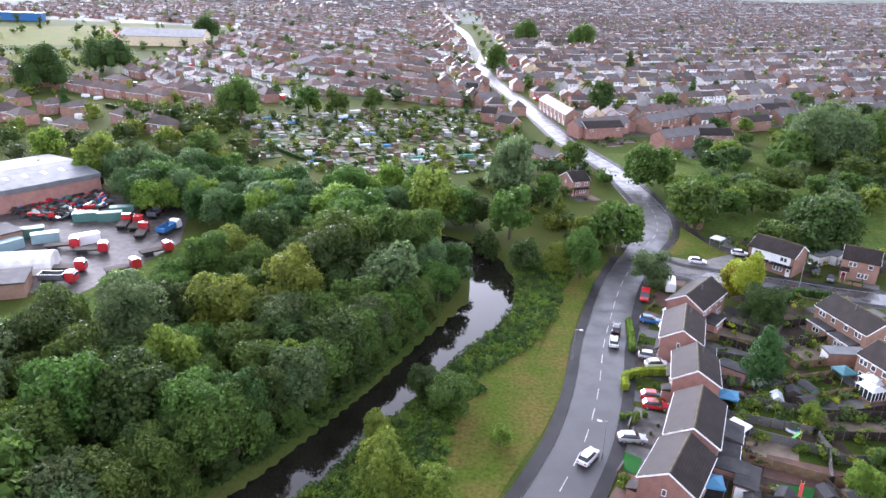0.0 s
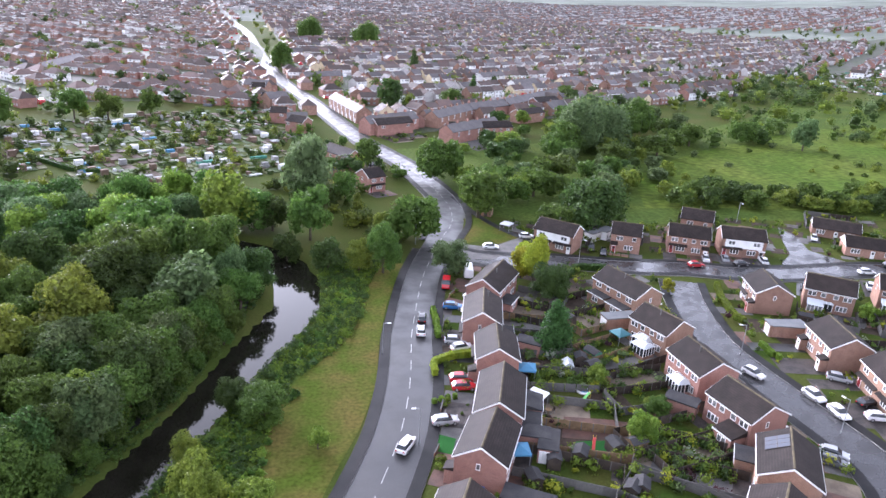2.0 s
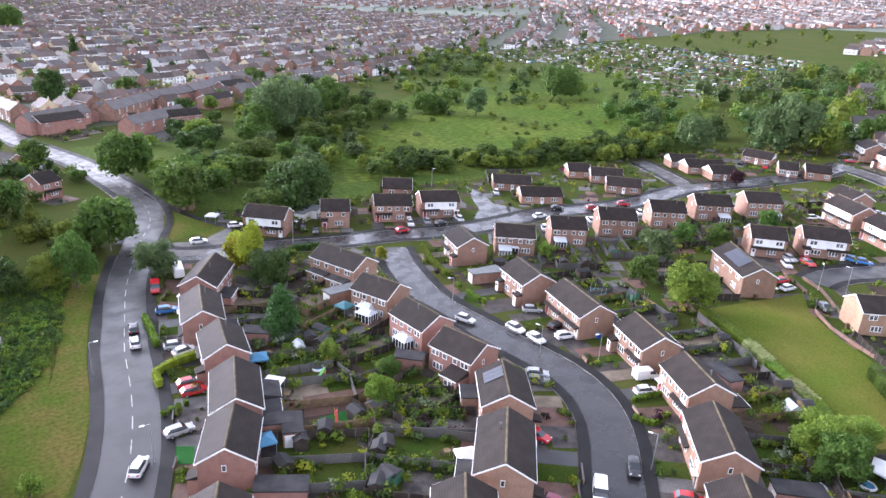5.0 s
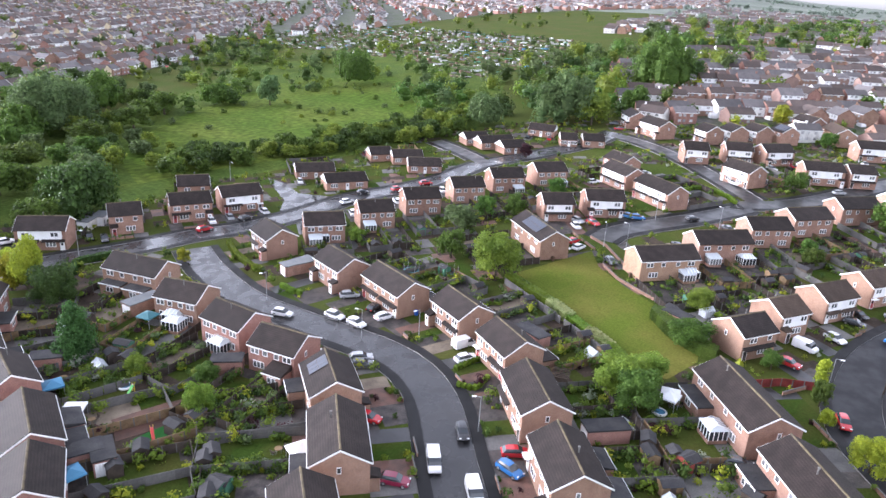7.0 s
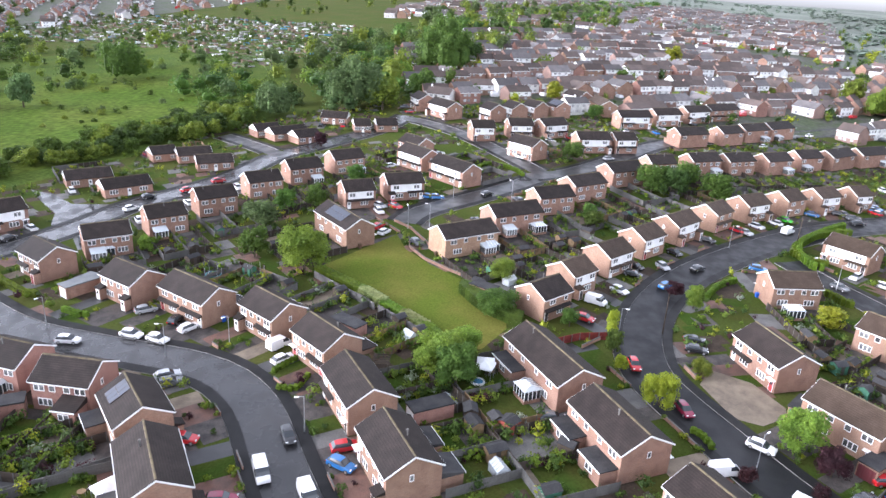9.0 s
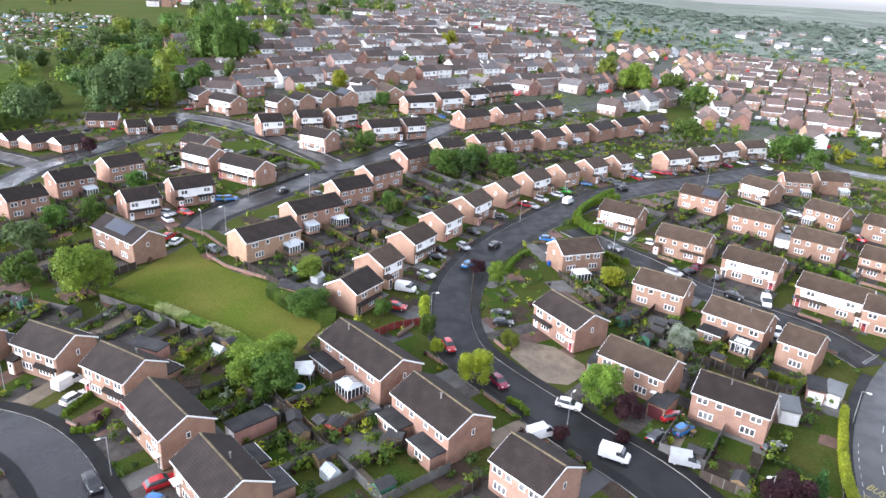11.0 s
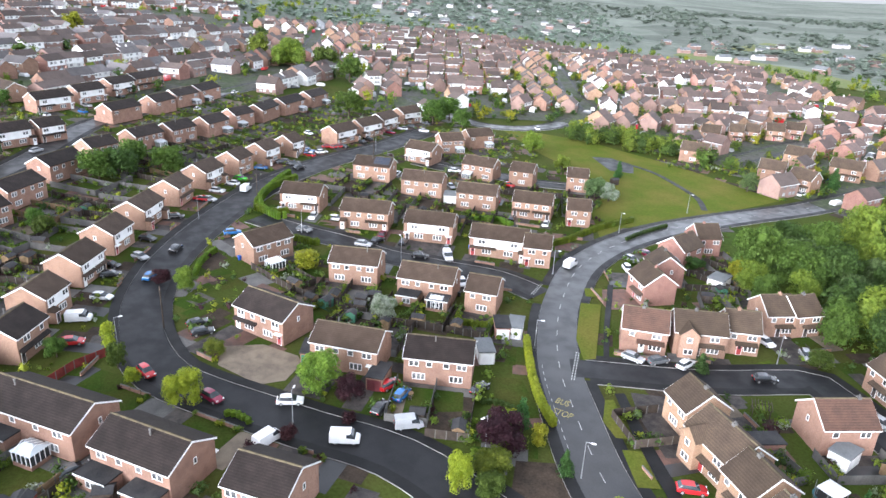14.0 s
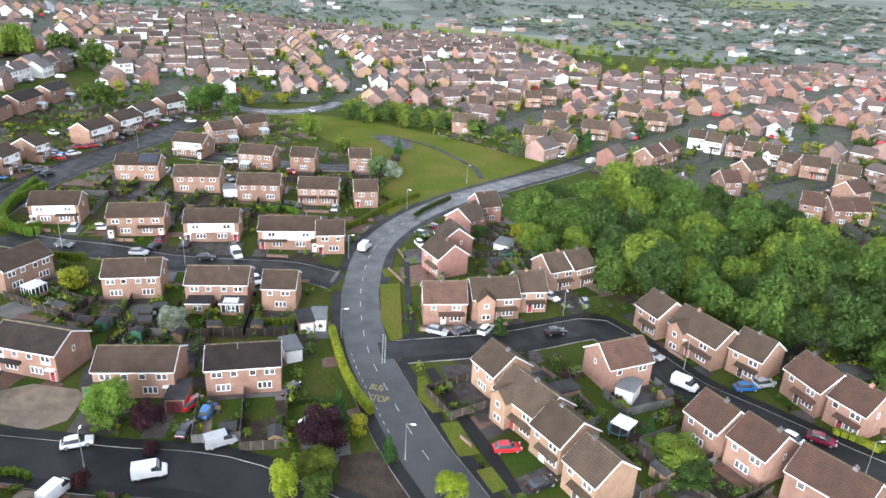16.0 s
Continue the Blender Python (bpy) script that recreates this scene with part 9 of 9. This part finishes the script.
for a, b in (((163.5, 54.5), (160, 49)), ((160, 49), (150, 40.5)), ((150, 40.5), (141, 33)), ((158, 56), (147, 62.5))):
    fence(*a, *b, 2)
main_line = LINES["main_road"][0]
dashes("centre_line", main_line, 0.0, 3.4, 2.6, 0.14, 1.2, limit=420)
estate_line = LINES["estate_road"][0]
dashes("centre_line", estate_line, 0.0, 2.2, 3.8, 0.13, 0.5, limit=330)
dashes("edge_line", estate_line, 3.1, 1.0, 1.0, 0.1, 50, limit=75)
dashes("kerb_line", LINES["curved_street"][0], -3.3, 300, 1, 0.1, 20, limit=321, label="worn white line along the kerb")
for name, pts in (("give_way_line", [(89, -78.5), (81.5, -71)]), ("give_way_line", [(112.5, -86), (117, -92.5)]), ("give_way_line", [(52, 158), (57, 163)])):
    dashes(name, [Vector(pts[0]), Vector(pts[1])], 0.0, 0.6, 0.35, 0.2)
    dashes(name, [Vector(pts[0]), Vector(pts[1])], 0.45, 0.6, 0.35, 0.2)


def road_word(word, x, y, turn, size):
    cu = bpy.data.curves.new("road_word", "FONT")
    cu.body, cu.size, cu.align_x, cu.align_y = word, size, "CENTER", "CENTER"
    cu.extrude = 0.004
    cu.materials.append(YELLOW)
    ob = new("road_word", cu)
    ob.matrix_world = pose(x, y, land(x, y) + 0.115, 0, 0, turn) @ Matrix.Diagonal((0.8, 1.35, 1, 1))
    tagged(ob, "worn yellow bus stop lettering on the asphalt", "road marking", kind="structure")


road_word("BUS", 77.1, -65.6, -150, 1.7)
road_word("STOP", 74.6, -63.6, -150, 1.7)

for q in range(5):
    if FAR_FENCES[q].v:
        name = "far_walls" if q == 2 else "far_fences"
        tagged(new(name, FAR_FENCES[q].mesh(name, *PANELS[q].materials)), FENCE_WORDS[q] + " further off", "fences", kind="stuff")


def clumps():
    """Broad groups of trees seen as one mass of foliage."""
    rng = np.random.default_rng(61)
    kinds = sorted(LEAVES)
    vs, fs, mi = [], [], []
    for x, y, w, h, kind in CLUMPS:
        z = land(x, y)
        blobs = []
        for q in range(16):
            a, d = rng.uniform(0, 6.28), w * 0.36 * math.sqrt(rng.uniform(0, 1))
            top = h * (1 - 0.5 * (d / (w * 0.5)) ** 2) * rng.uniform(0.75, 1.0)
            br = w * rng.uniform(0.12, 0.2)
            blobs += [(x + d * math.cos(a), y + d * math.sin(a), z + top - br, br, br * 0.95), (x + d * math.cos(a), y + d * math.sin(a), z + top * 0.45, br * 1.1, top * 0.42)]
        n = int(min(5200, 150 * w + 300))
        a, b = leaf_cloud(rng, blobs, n, 1.0, 1)
        k = len(vs)
        vs += a
        fs += [tuple(k + q for q in t) for t in b]
        mi += [kinds.index(kind)] * len(b)
    tagged(new("tree_clumps", mesh_from("tree_clumps", vs, fs, [LEAVES[q] for q in kinds], mi)), "broad clumps of mature broadleaf trees", "trees", kind="stuff")


clumps()


# ---- small things ----
def scrap_heap(outline, seed):
    """Stacked scrap panels, crates and wrecks too tangled to count."""
    rng = random.Random(seed)
    mats = [PAINTS["blue"], PAINTS["red"], TYRE, GREEN_STEEL, SHEET, WOOD, PAINTS["grey"]]
    bag = Bag()
    xs, ys = [p[0] for p in outline], [p[1] for p in outline]
    for q in range(700):
        x, y = rng.uniform(min(xs), max(xs)), rng.uniform(min(ys), max(ys))
        if not inside((x, y), outline):
            continue
        a, w, d, h, z = rng.uniform(0, 3.14), rng.uniform(0.3, 1.5), rng.uniform(0.2, 0.7), rng.uniform(0.2, 0.9), land(x, y) + 0.08 + rng.choice((0, 0, 0.5, 1.0))
        c, s, tilt = math.cos(a), math.sin(a), rng.uniform(-0.3, 0.3)
        vs = [(x + px * c - py * s, y + px * s + py * c, z + pz + px * tilt * (pz > 0)) for pz in (0, h) for px, py in ((-w, -d), (w, -d), (w, d), (-w, d))]
        bag.add(vs, [(3, 2, 1, 0), (4, 5, 6, 7), (0, 1, 5, 4), (1, 2, 6, 5), (2, 3, 7, 6), (3, 0, 4, 7)], rng.choice((0, 1, 1, 2, 2, 2, 3, 5, 5, 6, 2)))
    tagged(new("scrap_heap", bag.mesh("scrap_heap", *mats)), "heaps of red and blue scrap along the works wall", "scrap", kind="stuff")


def caravan(x, y, turn):
    ob = new("caravan")
    ob.matrix_world = pose(x, y, land(x, y) + 0.08, 0, 0, turn)
    b = Bag()
    b.prism([(-1.05, 0.45), (1.05, 0.45), (1.1, 1.3), (1.0, 2.35), (0.8, 2.5), (-0.8, 2.5), (-1.0, 2.35), (-1.1, 1.3)], -2.6, 2.6)
    part("body", smooth_bevel(b.mesh("body", WHITE), 0.12), ob)
    b = Bag()
    b.box(-0.8, 0.8, -0.04, 0.04, 1.35, 2.0)
    me = b.mesh("window", GLASS)
    for s in (-1, 1):
        for q in (-1.3, 1.0):
            part("window", me, ob, "", Matrix.Translation((q, s * 1.09, 0)))
    b = Bag()
    b.wheel(0, 0, 0, 0.32, 0.2)
    me = b.mesh("wheel", TYRE)
    for s in (-1, 1):
        part("wheel", me, ob, "", Matrix.Translation((0, s * 0.98, 0.32)))
    b = Bag()
    b.box(2.55, 3.5, -0.05, 0.05, 0.4, 0.5), b.box(3.4, 3.5, -0.05, 0.05, 0, 0.45)
    part("drawbar", b.mesh("drawbar", METAL), ob)
    tagged(ob, "white touring caravan parked beside a house", "caravan")


def paddling_pool(x, y, r=1.1):
    ob = new("paddling_pool")
    ob.matrix_world = pose(x, y, land(x, y) + 0.06)
    b = Bag()
    n, prof = 16, ((r, 0), (r + 0.12, 0.2), (r, 0.42), (r - 0.14, 0.42), (r - 0.2, 0.2))
    vs = [(q * math.cos(6.2832 * j / n), q * math.sin(6.2832 * j / n), z) for q, z in prof for j in range(n)]
    b.add(vs, [(i * n + j, i * n + (j + 1) % n, (i + 1) * n + (j + 1) % n, (i + 1) * n + j) for i in range(len(prof) - 1) for j in range(n)])
    part("rim", b.mesh("rim", WHITE), ob)
    b = Bag()
    b.tube(0, 0, 0.2, 0.26, r - 0.17, r - 0.17, 16)
    part("water", b.mesh("water", CLOTH["blue"]), ob, "pale blue water")
    tagged(ob, "round white and blue paddling pool on a back lawn", "pool")


TOY_RED, TOY_GREEN, TOY_YELLOW = plain("red_plastic", (0.5, 0.05, 0.04), 0.4), plain("green_plastic", (0.12, 0.45, 0.1), 0.4), plain("yellow_plastic", (0.6, 0.45, 0.05), 0.4)


def garden_slide(x, y, turn, mat, word):
    ob = new("garden_slide")
    ob.matrix_world = pose(x, y, land(x, y) + 0.05, 0, 0, turn)
    b = Bag()
    b.across([(-0.9, 0.05), (0.5, 1.05), (0.8, 1.05), (0.8, 1.12), (0.5, 1.12), (-0.9, 0.13)], -0.22, 0.22)
    part("chute", b.mesh("chute", mat), ob)
    b = Bag()
    for s in (-0.2, 0.2):
        b.box(0.75, 0.82, s - 0.03, s + 0.03, 0, 1.5)
    for q in range(4):
        b.box(0.76, 0.81, -0.2, 0.2, 0.2 + q * 0.25, 0.25 + q * 0.25)
    part("ladder", b.mesh("ladder", TOY_YELLOW), ob, "yellow plastic ladder")
    tagged(ob, word + " plastic garden slide on a back lawn", "slide", "garden toys")


def pergola(x, y, turn):
    ob = new("pergola")
    ob.matrix_world = pose(x, y, land(x, y) + 0.05, 0, 0, turn)
    b = Bag()
    b.box(-0.06, 0.06, -0.06, 0.06, 0, 2.2)
    me = b.mesh("post", WOOD)
    for sx in (-1.3, 1.3):
        for sy in (-1.1, 1.1):
            part("post", me, ob, "", Matrix.Translation((sx, sy, 0)))
    b = Bag()
    b.box(-0.04, 0.04, -1.5, 1.5, 2.2, 2.34)
    me = b.mesh("rafter", WOOD)
    for q in range(7):
        part("rafter", me, ob, "", Matrix.Translation((-1.5 + q * 0.5, 0, 0)))
    tagged(ob, "open timber pergola on a patio", "pergola", "pergolas")


scrap_heap([(-115.4, 174.7), (-117.3, 189.0), (-110.2, 193.8), (-99.3, 195.3), (-92.9, 185.0), (-97.1, 174.5), (-103.3, 169.2)], 61)
caravan(50.4, 140.9, 75)
paddling_pool(54.2, 89.5)
paddling_pool(97.8, 17.4)
garden_slide(53.5, 87.2, 20, TOY_GREEN, "green")
garden_slide(60.8, 97.1, 120, TOY_RED, "red")
garden_slide(48.7, 75.3, 60, TOY_RED, "red")
pergola(96.1, 33.6, 15)
pergola(61.7, 121.8, 80)
pergola(59.9, -92.2, 40)
fence(44.9, 92.5, 50.0, 90.7, 3)
fence(117.9, 6.4, 121.8, -2.1, 0)
fence(29.1, -106.4, 22.3, -106.8, 3)
fence(132.0, -185.0, 132.0, -212.9, 3)
strewn_green("bank_growth", [(-15.6, 74.5), (-6.2, 89.1), (5.3, 108.7), (14.1, 123.8), (19.0, 139.3), (26.8, 146.2), (19.7, 124.3), (11.3, 107.2), (5.0, 91.3), (1.6, 78.9), (-0.6, 72.1)], 130, 0.25, 0.7, 62, ["round", "lime", "dark"], "rank nettles and reeds along the canal bank", None, 1.5, 26)


HEDGES_TOWN = ["round", "dark", "lime"]
suburb("terraced_houses", [(75, 300), (330, 420), (900, 900), (700, 1500), (60, 1500), (40, 600)], 24, 30, 9.3, 1, BRICKS[:2] + [BRICKS[0], FAR_RENDER, FAR_RENDER, CREAM], [SLATE, SLATE_BROWN, SLATE_BROWN, SLATE_PINK], "rows of brick terraced houses across the town", 0.92, (9.3, 8), 0.4, lambda x, y: x > 52 + (y - 300) * 0.0, band=0.6)
suburb("town_houses", [(-140, 610), (-210, 600), (-245, 900), (-700, 1000), (-700, 1400), (0, 1500), (30, 650)], -35, 34, 14, 2, BRICKS[:2] + BRICKS[:2] + [RENDER_WHITE], [SLATE_BROWN, SLATE_PINK, SLATE_BROWN], "hipped brick town houses beyond the allotments", 0.9, (11, 8.5), 0.8, hip=True, band=0.12)
suburb("hipped_houses", [(-225, 570), (-150, 605), (-65, 390), (-110, 345), (-200, 440)], -50, 30, 14, 13, BRICKS[:2] + [RENDER_WHITE], [SLATE_BROWN, SLATE_PINK, SLATE_BROWN], "hipped brick houses between sports ground and allotments", 0.92, (11.5, 8.5), 0.6, hip=True, band=0.25)
suburb("hillside_houses", [(300, 95), (420, 140), (560, 120), (640, 0), (560, -140), (420, -170), (330, -110), (345, -40), (300, 10)], 128, 21, 12, 3, [BRICKS[0], BRICKS[2], FAR_BRICK, BRICKS[1], FAR_BRICK, RENDER_WHITE], [SLATE_BROWN, SLATE, SLATE_BROWN], "pale-fronted houses climbing the hill", 0.92, (11.5, 7.6), 0.3, band=0.60)
suburb("valley_houses", [(300, -130), (420, -170), (640, -160), (700, -420), (420, -560), (230, -420), (215, -225), (262, -215)], 60, 21, 11.5, 4, [BRICKS[2], FAR_BRICK, FAR_BRICK, BRICKS[0], BRICKS[1], FAR_BRICK, BRICKS[3], RENDER_WHITE], [SLATE_BROWN, SLATE_BROWN, SLATE_PINK], "brick estate houses in the valley", 0.84, (9, 7.5), 1.0, band=0.22)
suburb("lower_houses", [(205, -225), (225, -420), (150, -640), (-120, -700), (-150, -300), (-40, -195), (26, -192), (60, -204), (90, -200), (122, -205)], 25, 20, 11.5, 5, [BRICKS[2], FAR_BRICK, BRICKS[0], BRICKS[1], FAR_BRICK, FAR_BRICK, BRICKS[1], FAR_RENDER], [SLATE_BROWN, SLATE_PINK], "brick estate houses below the park", 0.84, (9, 7.5), 1.0, band=0.10)
suburb("east_town", [(420, 500), (900, 480), (1500, 300), (1500, 1200), (900, 900)], 40, 32, 12, 6, BRICKS[:2] + [FAR_RENDER], [SLATE, SLATE_BROWN], "dense dark-roofed town to the east", 0.9, (11, 8), 0.5, band=0.30)
suburb("hilltop_town", [(650, 250), (650, 60), (640, -160), (1300, -300), (1400, 300)], 100, 34, 13, 7, BRICKS[:3] + [FAR_RENDER], [SLATE, SLATE_BROWN], "houses on the hilltop", 0.85, (11, 8), 0.5, band=0.40)
suburb("outer_town", [(-900, 1450), (800, 1450), (1200, 1100), (2200, 1700), (1200, 2700), (-900, 2700)], 30, 44, 16, 8, BRICKS[:2] + [FAR_RENDER, FAR_RENDER], [SLATE, SLATE_BROWN], "outer town terraces", 0.85, (15, 8), 0.5, lite=True)
suburb("outer_east_town", [(900, 480), (1500, 300), (2600, 500), (2400, 1900), (1200, 1100)], 50, 44, 16, 9, BRICKS[:2] + [FAR_RENDER], [SLATE, SLATE_BROWN], "outer eastern terraces on the hill", 0.85, (15, 8), 0.5, lite=True)
suburb("west_cottages", [(-110, 275), (-95, 340), (-130, 380), (-330, 520), (-330, 300), (-190, 260)], -30, 34, 15, 10, BRICKS[:2], [SLATE_BROWN, SLATE_PINK, SLATE_BROWN], "brick cottages west of the allotments", 0.8, (12, 8), 0.3, hip=True)
suburb("valley_town", [(450, -620), (150, -700), (-100, -760), (-200, -1700), (300, -1900), (700, -1500), (800, -800)], 70, 46, 17, 11, [FAR_RENDER, FAR_BRICK, FAR_BRICK], [SLATE_BROWN, SHEET, SHEET], "far town along the valley floor", 0.16, (15, 8), 1.0, lite=True)
suburb("roadside_houses", [(-60, 385), (35, 330), (60, 420), (30, 640), (-140, 600)], -30, 30, 13, 12, BRICKS[:2], [SLATE_BROWN, SLATE_PINK, SLATE_BROWN], "hipped brick houses by the main road", 0.9, (11, 8), 0.4, hip=True, band=0.30)
strewn_green("far_trees", [(-700, 400), (900, 300), (1500, 1200), (-700, 1500)], 950, 4, 11, 21, HEDGES_TOWN, "garden and street trees across the town", None, 1.2, 34)
strewn_green("hillside_trees", [(300, 150), (700, 200), (1200, -300), (700, -600), (100, -700), (-150, -350), (120, -215), (260, -190), (330, -110)], 1000, 2.5, 8, 22, HEDGES_TOWN + ["gold"], "garden trees among the estate houses", None, 1.2, 36)

TOWN = material("town_ground", (0.05, 0.066, 0.03), 0.75, 0.45, 0.08, 0.5, second=(0.08, 0.075, 0.068), coords="World", spec=0.1)
for q, outline in enumerate(([(68, 300), (330, 420), (900, 900), (700, 1500), (60, 1500), (45, 600)], [(10, 400), (-120, 370), (-200, 450), (-215, 600), (-250, 900), (0, 950), (30, 700)], [(-700, 930), (-700, 1400), (0, 1500), (10, 940), (-250, 890)], [(300, 95), (420, 140), (640, 60), (1300, 100), (1300, -300), (640, -160), (430, -150), (345, -110), (310, -20)], [(300, -135), (420, -160), (640, -165), (700, -420), (420, -560), (230, -420), (215, -230), (262, -215)], [(205, -230), (225, -420), (150, -640), (-120, -700), (-150, -310), (-40, -196), (26, -194), (90, -204), (122, -210)], [(420, 500), (900, 480), (1500, 300), (1500, 1200), (900, 900)])):
    patch("town_ground", outline, 0.12 + 0.01 * q, TOWN, "gardens and streets between distant houses", "ground", 6.0)
# far woods and hedges take the leaf colour that has haze mixed in
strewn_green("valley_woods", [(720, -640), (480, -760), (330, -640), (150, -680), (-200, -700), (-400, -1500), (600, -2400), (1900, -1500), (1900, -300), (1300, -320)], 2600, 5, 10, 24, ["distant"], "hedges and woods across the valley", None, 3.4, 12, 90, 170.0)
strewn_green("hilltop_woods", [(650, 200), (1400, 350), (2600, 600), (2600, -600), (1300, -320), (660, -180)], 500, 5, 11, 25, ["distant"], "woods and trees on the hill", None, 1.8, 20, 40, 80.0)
strewn_green("allotment_bushes", [(-94, 318), (26, 376), (16, 242), (-16, 216), (-75, 245)], 190, 1.0, 4.5, 26, ["dark", "round", "lime"], "bushes between the allotment plots", None, 1.2, 40)
strewn_green("west_trees", [(-100, 210), (-100, 340), (-330, 420), (-330, 200), (-140, 205)], 70, 5, 11, 27, ["dark", "round", "lime"], "trees among the western cottages", None, 1.0, 110)
strewn_green("far_allotment_bushes", [(425.9, 487.0), (638.6, 575.3), (654.8, 443.6), (591.5, 240.2), (436.1, 178.8), (366.1, 209.9), (432.2, 311.8), (445.2, 401.3)], 260, 1.5, 5, 28, ["dark", "round"], "bushes between far allotments", None, 1.5, 24)

strewn_green("town_trees", [(-330, 320), (350, 330), (520, 760), (-330, 760)], 620, 2.5, 8, 40, HEDGES_TOWN, "garden trees between the nearer town houses", None, 1.2, 34)
strewn_green("estate_trees", [(120, -215), (240, -215), (300, -140), (420, -300), (230, -420), (-100, -330), (-60, -200), (60, -206)], 620, 1.5, 6, 45, HEDGES_TOWN + ["gold"], "garden trees and hedges among the lower houses", None, 1.2, 40)
strewn_green("meadow_bushes", [(124.6, 185.1), (142.9, 225.5), (194.6, 258.8), (250.1, 283.7), (319.0, 301.8), (357.7, 258.5), (280.7, 176.2), (217.4, 166.2), (179.2, 172.2), (148.5, 182.1)], 55, 0.8, 3.2, 46, ["lime", "round", "grey"], "scattered young bushes over the meadow", None, 1.6, 60)
# haze-paled leaf colour here as well
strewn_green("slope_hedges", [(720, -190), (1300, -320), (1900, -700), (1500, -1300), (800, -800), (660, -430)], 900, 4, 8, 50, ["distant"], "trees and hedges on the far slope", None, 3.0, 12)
suburb("slope_town", [(760, -480), (1100, -420), (1500, -800), (1200, -1100), (850, -780)], 40, 60, 22, 14, [FAR_RENDER, FAR_BRICK], [SHEET, SLATE], "scattered houses across the far slope", 0.14, (13, 8), 1.5, lite=True)
strewn_green("valley_gardens", [(300, -130), (420, -170), (640, -160), (700, -420), (420, -560), (230, -420), (215, -225), (262, -215)], 900, 0.9, 3.6, 51, HEDGES_TOWN + ["hedge"], "hedges and shrubs between the valley houses", None, 1.5, 18)
